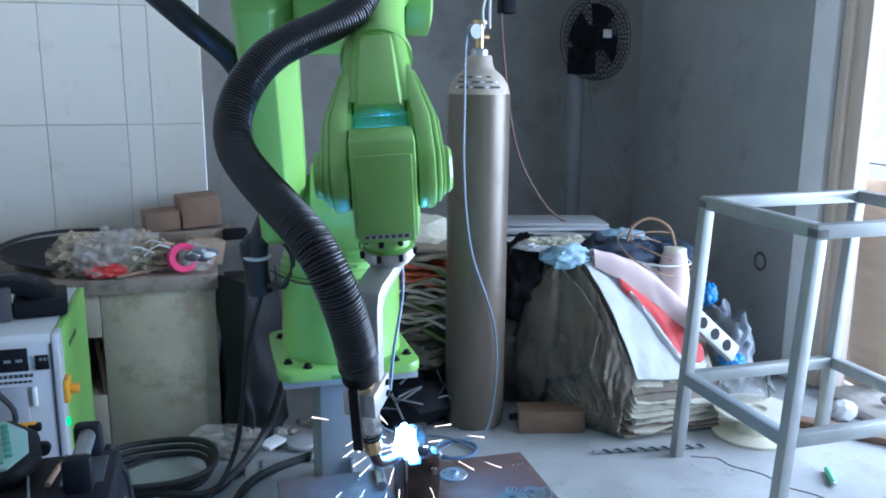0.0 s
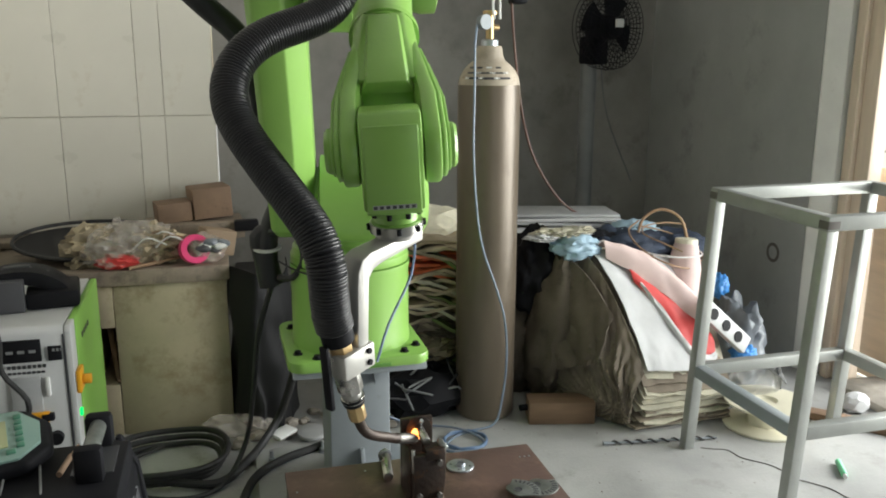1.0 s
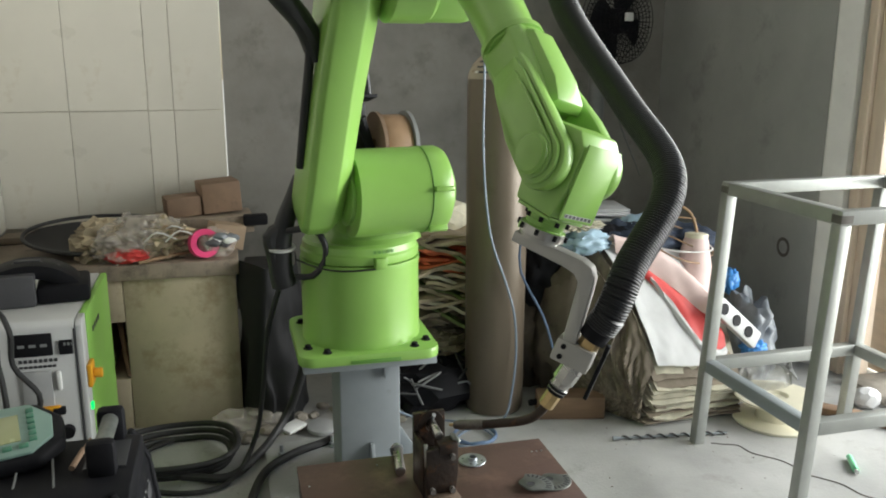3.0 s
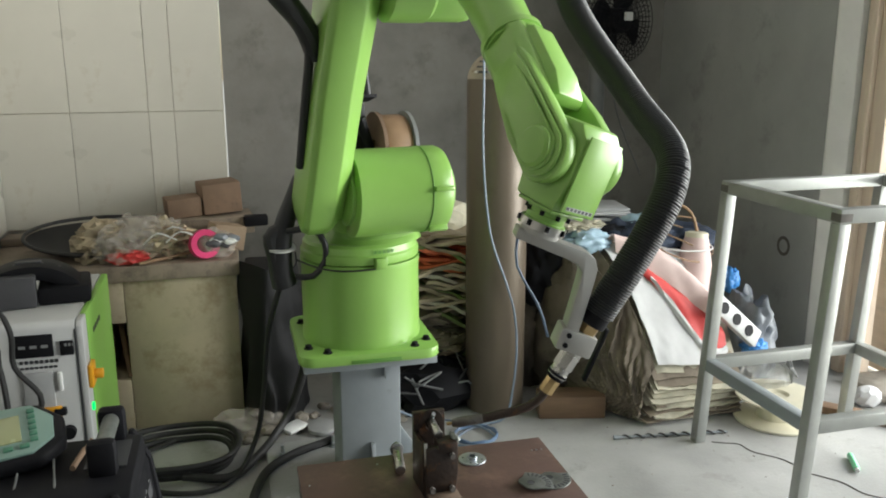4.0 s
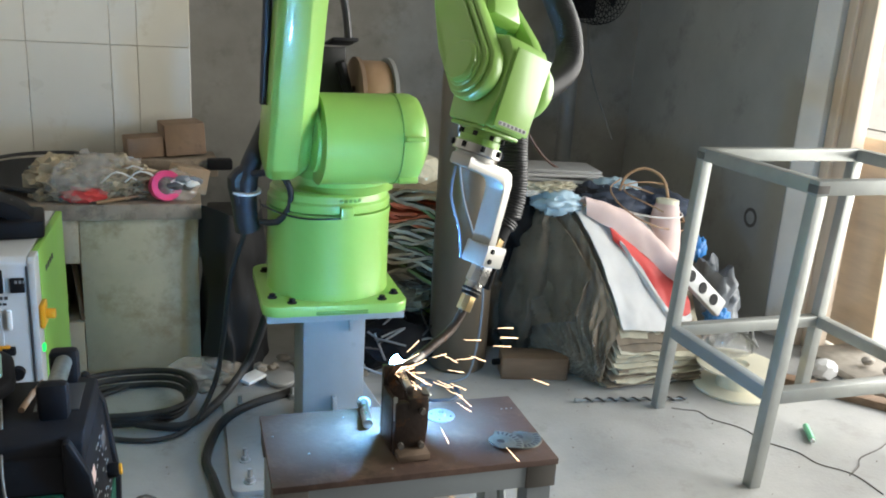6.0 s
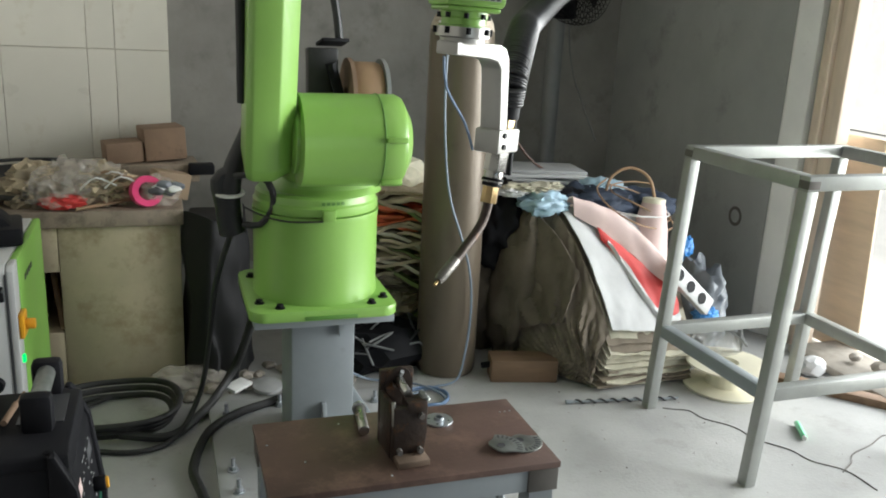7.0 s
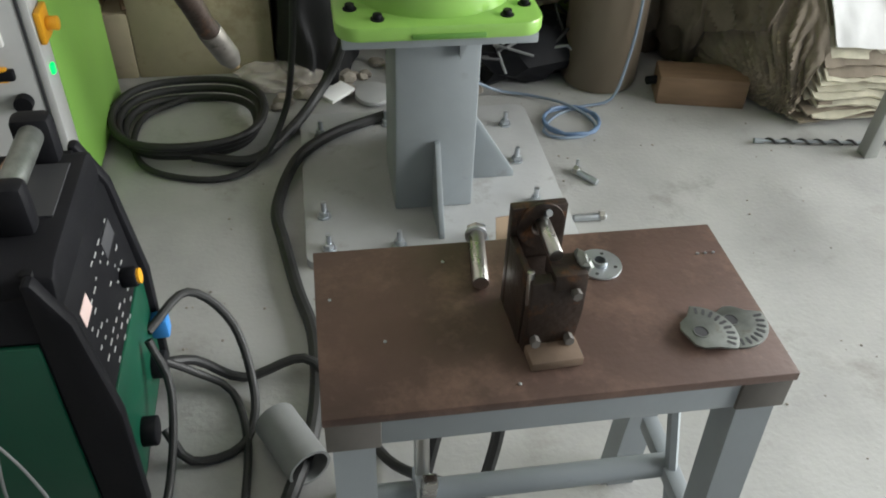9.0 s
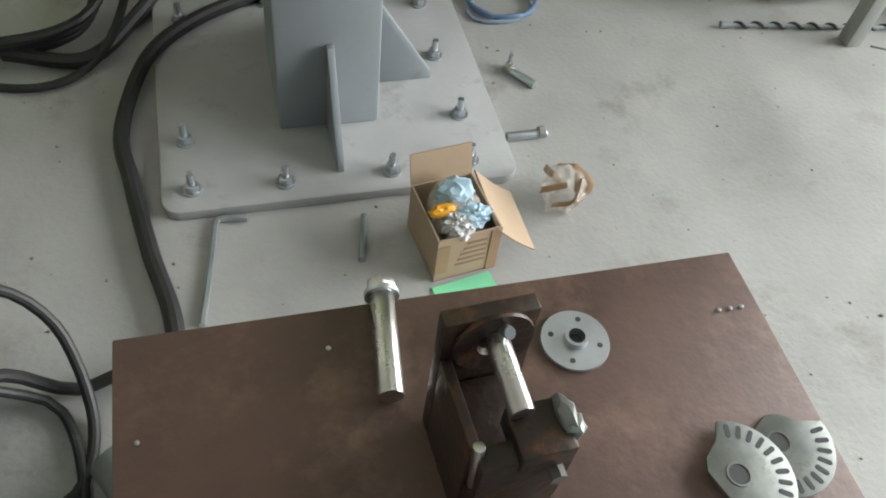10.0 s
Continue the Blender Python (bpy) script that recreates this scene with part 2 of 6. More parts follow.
def box(x0, x1, y0, y1, z0, z1, bevel=0.0, seg=2):
    bm = bmesh.new()
    bmesh.ops.create_cube(bm, size=1.0)
    bm.transform(Matrix.Translation(((x0 + x1) / 2, (y0 + y1) / 2, (z0 + z1) / 2)) @ Matrix.Diagonal((abs(x1 - x0), abs(y1 - y0), abs(z1 - z0), 1)))
    return soften(bm, bevel, seg)


def cyl(p0, p1, r0, r1=None, n=28, bevel=0.0):
    p0, p1 = Vector(p0), Vector(p1)
    bm = bmesh.new()
    bmesh.ops.create_cone(bm, cap_ends=True, segments=n, radius1=r0, radius2=r0 if r1 is None else r1, depth=(p1 - p0).length)
    soften(bm, bevel, 2, 50)
    bm.transform(Matrix.Translation((p0 + p1) / 2) @ (p1 - p0).to_track_quat("Z", "Y").to_matrix().to_4x4())
    return bm


def lathe(profile, n=32):
    """Turn (radius, height) pairs about z; ends are closed."""
    bm = bmesh.new()
    rings = []
    for r, z in profile:
        rings.append([bm.verts.new((r * math.cos(2 * math.pi * i / n), r * math.sin(2 * math.pi * i / n), z)) for i in range(n)])
    for a, b in zip(rings, rings[1:]):
        for i in range(n):
            bm.faces.new((a[i], a[(i + 1) % n], b[(i + 1) % n], b[i]))
    if profile[0] != profile[-1]:
        bm.faces.new(rings[0][::-1])
        bm.faces.new(rings[-1])
    return bm


def prism(outline, lo, hi, axes="xyz", bevel=0.0, seg=2):
    """Extrude a 2D outline along the third axis of axes."""
    bm = bmesh.new()
    ix = ["xyz".index(a) for a in axes]

    def v(p, h):
        c = [0, 0, 0]
        c[ix[0]], c[ix[1]], c[ix[2]] = p[0], p[1], h
        return bm.verts.new(c)
    a, b = [v(p, lo) for p in outline], [v(p, hi) for p in outline]
    n = len(outline)
    bm.faces.new(a)
    bm.faces.new(b[::-1])
    for i in range(n):
        bm.faces.new((a[i], b[i], b[(i + 1) % n], a[(i + 1) % n]))
    bmesh.ops.recalc_face_normals(bm, faces=bm.faces)
    return soften(bm, bevel, seg)


def curve_points(points, step=0.02):
    """A smooth line through the points."""
    p = [Vector(q) for q in points]
    p = [p[0] * 2 - p[1]] + p + [p[-1] * 2 - p[-2]]
    out = []
    for a, b, c, d in zip(p, p[1:], p[2:], p[3:]):
        n = max(2, int((c - b).length / step))
        for i in range(n):
            t = i / n
            out.append(0.5 * (2 * b + (c - a) * t + (2 * a - 5 * b + 4 * c - d) * t * t + (3 * b - a - 3 * c + d) * t ** 3))
    out.append(p[-2])
    return out


def sweep(points, r, n=10, step=0.02, smooth=True, flat=1.0):
    """A tube along points. r may be a pair for a taper."""
    path = curve_points(points, step) if smooth else [Vector(q) for q in points]
    bm = bmesh.new()
    rings, side = [], None
    for i, c in enumerate(path):
        t = (path[min(i + 1, len(path) - 1)] - path[max(i - 1, 0)]).normalized()
        side = t.orthogonal().normalized() if side is None else (side - t * side.dot(t)).normalized()
        up = t.cross(side)
        k = i / max(1, len(path) - 1)
        rad = r if isinstance(r, (int, float)) else r[0] + (r[1] - r[0]) * k
        rings.append([bm.verts.new(c + rad * (math.cos(2 * math.pi * j / n) * side + flat * math.sin(2 * math.pi * j / n) * up)) for j in range(n)])
    for a, b in zip(rings, rings[1:]):
        for j in range(n):
            bm.faces.new((a[j], a[(j + 1) % n], b[(j + 1) % n], b[j]))
    bm.faces.new(rings[0][::-1])
    bm.faces.new(rings[-1])
    return bm


def sheet(fn, nu, nv, thick):
    """A closed sheet over fn(u, v) with u, v from 0 to 1."""
    bm = bmesh.new()
    g = [[bm.verts.new(fn(i / nu, j / nv)) for j in range(nv + 1)] for i in range(nu + 1)]
    for i in range(nu):
        for j in range(nv):
            bm.faces.new((g[i][j], g[i + 1][j], g[i + 1][j + 1], g[i][j + 1]))
    bm.normal_update()
    bmesh.ops.solidify(bm, geom=bm.faces[:], thickness=thick)
    return bm


def loft(rings):
    """Skin rings of equal counts of points, closed at both ends."""
    bm = bmesh.new()
    vs = [[bm.verts.new(p) for p in ring] for ring in rings]
    n = len(vs[0])
    for a, b in zip(vs, vs[1:]):
        for i in range(n):
            bm.faces.new((a[i], a[(i + 1) % n], b[(i + 1) % n], b[i]))
    bm.faces.new(vs[0][::-1])
    bm.faces.new(vs[-1])
    bmesh.ops.recalc_face_normals(bm, faces=bm.faces)
    return bm


def lump(radius, squash=(1, 1, 1), rough=0.25, freq=3.0, sub=3, seed=0.0):
    bm = bmesh.new()
    bmesh.ops.create_icosphere(bm, subdivisions=sub, radius=1.0)
    for v in bm.verts:
        p = v.co * freq + Vector((seed, seed * 2, 7))
        d = 1 + rough * 0.75 * noise.noise(p) + rough * (0.3 - abs(noise.noise(p * 1.9 + Vector((3, seed, 1))))) + rough * 0.5 * (0.25 - abs(noise.noise(p * 4.3)))
        v.co = Vector((v.co.x * squash[0], v.co.y * squash[1], v.co.z * squash[2])) * radius * d
    return bm


def part(name, bm, material, parent=None, label="", place=None, smooth=30):
    bmesh.ops.recalc_face_normals(bm, faces=bm.faces)
    me = bpy.data.meshes.new(name)
    bm.to_mesh(me)
    bm.free()
    me.materials.append(material)
    if smooth:
        me.polygons.foreach_set("use_smooth", [True] * len(me.polygons))
        me.set_sharp_from_angle(angle=radians(smooth))
    ob = new(name, me)
    if parent is not None:
        ob.parent = parent
    if place is not None:
        ob.matrix_basis = place
    if label:
        tagged(ob, label=label)
    return ob


def thing(name, label, category, place=None, group="", kind=""):
    ob = new(name)
    ob.empty_display_size = 0.05
    if place is not None:
        ob.matrix_basis = place
    return tagged(ob, label, category, group, kind)


def solo(name, bm, material, label, category, kind="", smooth=30, group="", place=None):
    return tagged(part(name, bm, material, smooth=smooth, place=place), label, category, group, kind)


def again(ob, name, parent, place):
    """Another piece on the same mesh."""
    o = new(name, ob.data)
    o.parent, o.matrix_basis = parent, place
    return o


# ---- the room ----
def room():
    fl = solo("floor", box(-1.4, 2.1, -4.4, 2.1, -0.1, 0.0), M_CONCRETE, "grey dusty concrete floor with hairline cracks", "floor", "structure", smooth=0)
    for line in (((1.2, 0.0), (1.26, -0.05), (1.33, -0.18), (1.37, -0.28), (1.42, -0.36), (1.5, -0.5), (1.52, -0.72)), ((1.5, -0.5), (1.62, -0.42), (1.8, -0.36), (1.95, -0.38))):
        pts = [(x, y, 0.0004) for x, y in line]
        part("crack", sweep([(x + 0.012 * math.sin(7.3 * i + x * 40), y + 0.012 * math.cos(5.1 * i + x * 23), 0.0004) for i, (x, y, z) in enumerate([p for a, b in zip(pts, pts[1:]) for p in (a, tuple((m + n) / 2 for m, n in zip(a, b)))])], 0.0032, 6, 0.012, True, 0.2), M_CRACK, fl, "dark hairline crack")
    solo("ground", box(-40, 40, -40, 40, -0.12, -0.02), M_YARD, "pale sunlit concrete yard outside the doorway", "ground", "structure", smooth=0)
    solo("wall_north", box(-0.37, 2.15, 1.97, 2.1, 0, 3.0), M_PLASTER, "grey cement-plastered back wall", "wall", "structure", smooth=0)
    solo("wall_partition", box(-1.21, -0.374, 1.108, 2.1, 0, 3.0), M_GROUT, "projecting wall carrying white tiles above the counter", "wall", "structure", smooth=0)
    solo("wall_west", box(-1.35, -1.21, -4.4, 2.1, 0, 3.0), M_PLASTER, "grey plastered side wall", "wall", "structure", smooth=0)
    east = solo("wall_east", box(2.0, 2.15, 0.585, 1.97, 0, 3.0), M_DARKWALL, "dark unseen grey plastered wall, placed to limit the daylight beside the doorway", "wall", "structure", smooth=0)
    part("stain", at(lathe([(0.03, 0.0), (0.044, 0.0), (0.044, 0.0015), (0.03, 0.0015), (0.03, 0.0)], 28), pose(1.9975, 0.78, 0.47, 0, 90, 0)), M_CRACK, east, "dark ring-shaped burn mark")
    # Pale colour and splay put the doorway's daylight on this edge.
    solo("wall_end", prism([(2.0, 0.584), (2.0, 0.575), (2.045, 0.5), (2.15, 0.5), (2.15, 0.584)], 0, 3.0, "xyz", 0.004), M_EDGE, "plaster edge of the doorway, splayed and coloured pale for its daylight", "wall", "structure")
    # Unseen; its edge is set to narrow the light from the doorway.
    solo("unseen_wall_east_front", box(2.0, 2.15, -4.4, -2.0, 0, 3.0), M_PLASTER, "unseen grey plastered wall, placed to limit the daylight", "wall", "structure", smooth=0)
    solo("lintel", box(2.0, 2.15, -2.0, 0.5, 2.6, 3.0), M_PLASTER, "unseen grey plastered lintel over an added opening over the doorway", "wall", "structure", smooth=0)
    # Unseen walls round an added opening, sized to hold back frontal light.
    solo("unseen_wall_south_left", box(-1.35, 0.3, -4.5, -4.4, 0, 3.0), M_PLASTER, "unseen grey plastered wall, placed to limit the daylight", "wall", "structure", smooth=0)
    solo("unseen_wall_south_right", box(1.6, 2.15, -4.5, -4.4, 0, 3.0), M_PLASTER, "unseen grey plastered wall, placed to limit the daylight", "wall", "structure", smooth=0)
    solo("unseen_lintel_south", box(0.3, 1.6, -4.5, -4.4, 2.1, 3.0), M_PLASTER, "unseen grey plastered lintel over an added opening", "wall", "structure", smooth=0)
    solo("ceiling", box(-1.4, 2.15, -4.5, 2.1, 3.0, 3.1), M_CEIL, "off-white painted ceiling", "ceiling", "structure", smooth=0)
    fr = thing("door_frame", "pale weathered wooden door frame with a dark groove", "door frame", kind="structure")
    part("jamb", box(2.07, 2.14, 0.475, 0.499, 0, 2.6, 0.004), M_DARKWALL, fr, "dark groove strip")
    part("jamb", box(2.05, 2.12, 0.425, 0.474, 0, 2.6, 0.006), M_DOORWOOD, fr)
    part("jamb", box(2.068, 2.13, 0.345, 0.422, 0, 2.6, 0.006), M_DOORWOOD, fr)
    sill = thing("door_sill", "worn grey threshold with rubble on it", "threshold", kind="structure")
    part("curb", box(2.0, 2.25, -2.0, 0.34, 0, 0.035, 0.01), M_RUBBLE, sill)
    bd = thing("leaning_board", "beige ribbed translucent board leaning in the doorway", "board", pose(2.26, 0.53, -0.012, 0, -3, 0))
    part("panel", box(0.0, 0.012, -0.29, 0.02, 0.0, 0.9, 0.002), M_FOAM, bd)
    part("edge_strip", box(-0.006, 0.018, 0.02, 0.045, 0.0, 0.95, 0.002), M_GREY_STEEL, bd)
    # outdoors
    w = thing("yard_wall", "sun-bleached pale wall across the yard", "wall", kind="backdrop")
    part("wall", box(9.0, 9.3, -14, 14, 0, 5.0), M_OUT_WALL, w, smooth=0)
    part("banner", box(8.93, 8.96, 2.2, 3.2, 1.2, 3.2), M_OUT_PINK, w, "faded pink banner", smooth=0)
    rnd = random.Random(5)
    bush = thing("bush", "dusty green bush in the yard", "bush")
    leaves = bmesh.new()
    for _ in range(420):
        c = Vector((rnd.gauss(7.2, 0.35), rnd.gauss(2.6, 0.6), abs(rnd.gauss(0.5, 0.32))))
        d, e = Vector((rnd.gauss(0, 1), rnd.gauss(0, 1), rnd.gauss(0, 1))).normalized() * 0.09, Vector((rnd.gauss(0, 1), rnd.gauss(0, 1), rnd.gauss(0, 1))).normalized() * 0.04
        leaves.faces.new([leaves.verts.new(p) for p in (c - d, c + e, c + d, c - e)])
    part("foliage", leaves, M_LEAF, bush, smooth=0)
    part("stem", sweep([(7.2, 2.6, -0.02), (7.22, 2.62, 0.3), (7.15, 2.55, 0.7)], (0.03, 0.012), 8), M_WOOD, bush)


def rubble_on_sill():
    rnd = random.Random(3)
    for i in range(9):
        solo("broken_stone", at(lump(rnd.uniform(0.02, 0.05), (1, 0.8, 0.6), 0.4, 2.0, 2, i), 2.12 + rnd.uniform(-0.1, 0.1), 0.12 - 0.09 * i + rnd.uniform(-0.03, 0.03), 0.06), M_RUBBLE,
             "rough pale stone lying on the threshold", "stone", group="stones on the threshold")
    solo("white_bag_lump", at(lump(0.05, (1.1, 0.9, 0.8), 0.2, 2.5, 3, 2.2), 1.93, 0.12, 0.036), M_WCLOTH, "crumpled white plastic bag on the floor by the doorway", "bag")


# ---- gas cylinder and what stands round it ----
def gas_cylinder():
    g = thing("gas_cylinder", "tall brown-grey steel gas cylinder with scuffed pale shoulder", "gas cylinder", pose(0.56, 0.478, 0, 0, 0, 20))
    part("body", lathe([(0.09, 0.0), (0.104, 0.004), (0.1095, 0.02), (0.1095, 0.6), (0.1095, 1.2), (0.1075, 1.222)], 48), M_CYL, g)
    part("shoulder", lathe([(0.108, 1.221), (0.103, 1.245), (0.09, 1.27), (0.072, 1.29), (0.055, 1.303), (0.047, 1.32), (0.044, 1.345), (0.04, 1.352)], 40), M_CYL_TOP, g, "pale worn shoulder")
    for i in range(12):
        a = -1.45 + 0.13 * i
        for j in range(2 if i % 3 else 3):
            r = 0.1045 - 0.0115 * j
            part("mark", at(box(-0.009, 0.009, -0.0012, 0.0012, -0.0035, 0.0035), Matrix.Rotation(a, 4, "Z") @ pose(0, -r, 1.245 + 0.0175 * j, -30 - 12 * j, 0, 0)), M_INK if (i + j) % 4 else M_LABEL, g)
    part("collar", lathe([(0.03, 1.35), (0.03, 1.37), (0.024, 1.375)], 20), M_ZINC, g)
    part("valve", merge(cyl((0, 0, 1.37), (0, 0, 1.455), 0.014, n=14), cyl((-0.035, 0, 1.415), (0.035, 0, 1.415), 0.01, n=12), cyl((0, 0, 1.455), (0, 0, 1.47), 0.026, n=16, bevel=0.004)), M_BRASS, g)
    part("gauge", merge(cyl((-0.05, -0.02, 1.43), (-0.05, -0.045, 1.43), 0.025, n=20), cyl((-0.03, 0, 1.415), (-0.05, -0.02, 1.43), 0.007, n=8)), M_GREY_STEEL, g)
    solo("gas_hose", sweep([(0.507, 0.445, 1.44), (0.484, 0.40, 1.36), (0.475, 0.372, 1.2), (0.469, 0.355, 1.0), (0.482, 0.352, 0.8), (0.507, 0.352, 0.66), (0.557, 0.352, 0.52), (0.592, 0.355, 0.4), (0.602, 0.352, 0.26),
         (0.584, 0.335, 0.12), (0.55, 0.32, 0.02), (0.46, 0.31, 0.006), (0.38, 0.27, 0.005), (0.33, 0.2, 0.005), (0.36, 0.165, 0.005), (0.43, 0.165, 0.005), (0.472, 0.2, 0.008), (0.46, 0.26, 0.012),
         (0.41, 0.32, 0.016), (0.33, 0.38, 0.01), (0.24, 0.4, 0.02), (0.12, 0.36, 0.1)], 0.0042, 8), M_PALECABLE, "blue-grey gas hose hanging down the cylinder and coiled on the floor", "hose")
    solo("coiled_hose", sweep([(0.34 + 0.075 + 0.075 * math.cos(a), 0.235 + 0.07 * math.sin(a), 0.006 + 0.004 * (i % 3)) for i, a in enumerate([0.6 * k for k in range(22)])], 0.0048, 8), M_BLUECABLE,
         "blue hose coil lying on the concrete floor", "hose")
    tag = thing("white_hanging_cord", "pale cords tied round the cylinder valve", "cord")
    part("cord", sweep([(0.56, 0.43, 1.44), (0.55, 0.42, 1.5), (0.57, 0.43, 1.58), (0.575, 0.44, 1.8)], 0.004, 6), M_LABEL, tag)
    part("cord", sweep([(0.58, 0.43, 1.44), (0.575, 0.42, 1.52), (0.585, 0.43, 1.8)], 0.004, 6), M_LABEL, tag)


def wood_block():
    b = thing("wood_block", "short rough-sawn brown timber block on the floor", "wood block", pose(0.81, 0.335, 0, 0, 0, -13))
    part("block", box(-0.122, 0.122, -0.05, 0.05, 0, 0.085, 0.005), M_WOOD, b)
    part("end_nail", cyl((-0.122, 0.0, 0.05), (-0.15, -0.01, 0.05), 0.012, n=10), M_BPLASTIC, b)


def sack_heap():
    """Folded woven sacks piled to a slope, with sheets and clutter on top."""
    rnd = random.Random(11)
    heap = thing("sack_pile", "big slumped pile of folded olive-grey woven sacks", "sacks")
    def left_edge(v):
        return Vector((0.93 + 0.17 * v - 0.035 * v * v, 0.52 - 0.3 * v - 0.04 * v * v, 0.62 - 0.16 * v - 0.25 * v * v))

    def right_edge(v):
        return Vector((1.47 - 0.05 * v, 0.62 - 0.42 * v, 0.52 - 0.12 * v - 0.23 * v * v))

    def slope(u, v):
        """The draped top of the pile: u from its left edge to its right, v from the back down to the front."""
        return left_edge(v).lerp(right_edge(v), u) + Vector((0, 0, 0.03 * math.sin(math.pi * u) * (1 - v)))
    n = 24
    for i in range(n):
        k = i / (n - 1)
        sd, jx, jy = rnd.random() * 20, rnd.uniform(-0.012, 0.03), rnd.uniform(-0.02, 0.02)

        def fn(u, v, k=k, sd=sd, jx=jx, jy=jy):
            p = slope(u, v)
            fringe = (1 - u) ** 3
            p.x += jx * fringe - 0.035 * k * fringe * v - 0.06 * k * fringe * (1 - v)
            p.y += jy * v - 0.012 * k * v + 0.02 * noise.noise(Vector((p.x * 6, sd, k))) * v
            p.z = p.z * (1 - 0.97 * k) + 0.012 * noise.noise(Vector((p.x * 9, p.y * 9, sd))) + 0.006 * noise.noise(Vector((p.x * 30, p.y * 26, sd)))
            return (p.x, p.y, max(0.003, p.z - 0.012))
        part("sack", sheet(fn, 24, 14, 0.007), M_SACK_PALE if i % 3 else M_SACK, heap)

    def flank(a, sd):
        def f(u, v):
            top = left_edge(u) + Vector((-0.004 - a, -a, 0.004))
            low = Vector((0.74 + 0.29 * u ** 0.8, 0.72 - 0.86 * u + 0.34 * u * u, 0.01))
            p = top.lerp(low, v ** 0.9)
            phi = math.atan2(1.02 - u, 1.05 - v)
            crease = (0.013 * math.sin(24 * phi + sd + 3.5 * noise.noise(Vector((u * 3, v * 3, sd)))) + 0.006 * math.sin(61 * phi + 5 * noise.noise(Vector((u * 4, v * 4, 2))))) * math.sin(math.pi * min(1, v * 1.2)) * (0.25 + 0.9 * u) + 0.03 * noise.noise(Vector((u * 4, v * 4, sd))) * math.sin(math.pi * v) + 0.009 * math.sin(95 * phi + 6 * noise.noise(Vector((u * 3, v * 5, 6)))) * v * u
            out = Vector((-0.7, -0.7, 0.1))
            bulge = 0.05 * math.sin(math.pi * v)
            return p + out * (crease + bulge + 0.008 * noise.noise(Vector((u * 14, v * 12, sd))))
        return f
    part("hanging_sack", sheet(flank(0.0, 1.0), 90, 60, 0.004), M_SACK, heap, "creased olive sack hanging over the side")

    def brown(u, v):
        f = flank(0.012, 3.0)
        return f(0.62 * u, 0.05 + (0.9 - 0.5 * u) * v) + Vector((-0.012, -0.014, 0))
    part("hanging_sack", sheet(brown, 26, 20, 0.006), M_SACK_BROWN, heap, "dark brown sack hanging over the side")
    part("back_fill", sheet(lambda u, v: (0.86 + 0.6 * u, 0.55 + 0.6 * v, 0.56 + 0.02 * math.sin(9 * u + 5 * v) - 0.08 * u), 14, 10, 0.02), M_SACK_BROWN, heap)
    part("back_side", sheet(lambda u, v: (0.84 + 0.02 * math.sin(6 * u), 0.55 + 0.6 * u, 0.56 * v), 10, 8, 0.01), M_SACK_BROWN, heap)
    part("slumped_sack", at(lump(1.0, (0.115, 0.14, 0.31), 0.3, 2.2, 4, 4.4), 0.875, 0.56, 0.29, 0, 6, 0), M_SACK_BROWN, heap, "dark brown sack slumped beside the cylinder", smooth=60)
    sh = thing("white_sheet", "creased white printed plastic sheet draped over the sacks", "sheet")

    def lay(u0, u1, v0, v1, up, sd, rough=0.01):
        def f(u, v):
            p = slope(u0 + (u1 - u0) * u, v0 + (v1 - v0) * v)
            return p + Vector((0, -0.3, 1)).normalized() * (up + rough * (1 + noise.noise(Vector((u * 4, v * 5, sd)))) + 0.35 * rough * noise.noise(Vector((u * 12, v * 14, sd))))
        return f
    part("cloth", sheet(lay(0.02, 0.86, 0.17, 1.0, 0.006, 3.0), 26, 26, 0.004), M_WCLOTH, sh)
    bag = thing("red_white_bag", "pale pink and red printed sack lying on the white sheet", "sack")

    def band(c0, c1, lift, sd, wave, a0=0.08, a1=0.8):
        """A strip running down the slope from upper left to lower right between two offsets."""
        def f(u, v):
            uu = a0 + (a1 - a0) * u
            vv = 0.25 + 0.5 * (uu - 0.08) / 0.72 + (c0 + (c1 - c0) * v) * (0.2 + 0.8 * math.sin(math.pi * min(1.0, 0.1 + 0.8 * u)))
            p = slope(uu, min(1, max(0, vv)))
            return p + Vector((0, -0.3, 1)).normalized() * (lift + wave * math.sin(math.pi * v) + 0.008 * noise.noise(Vector((u * 6, v * 3, sd))))
        return f
    part("cloth", sheet(band(-0.22, 0.06, 0.03, 8.0, 0.045), 26, 12, 0.006), M_PINK, bag)
    part("red_panel", sheet(band(0.02, 0.3, 0.024, 5.0, 0.012, 0.22, 0.86), 26, 8, 0.004), M_RED, bag, "red printed side")
    part("hem", sheet(band(0.295, 0.335, 0.024, 2.0, 0.012, 0.26, 0.86), 26, 5, 0.005), M_WCLOTH, bag)
    roll = thing("pink_bottle", "pink-white tapering plastic bottle standing in the clutter", "bottle", pose(1.36, 0.46, 0.36, -6, 5, 0))
    part("body", lathe([(0.075, 0.0), (0.078, 0.03), (0.066, 0.15), (0.048, 0.24), (0.044, 0.25)], 24), M_PINK, roll)
    part("cap", lathe([(0.044, 0.25), (0.044, 0.268), (0.03, 0.272)], 20), M_CREAM, roll)
    wires = thing("wire_tangle", "tangled tan and white wires on the pile", "wires")
    for i in range(6):
        c = Vector((1.3 + rnd.uniform(-0.06, 0.08), 0.5 + rnd.uniform(-0.06, 0.1), 0.6 + rnd.uniform(-0.02, 0.02)))
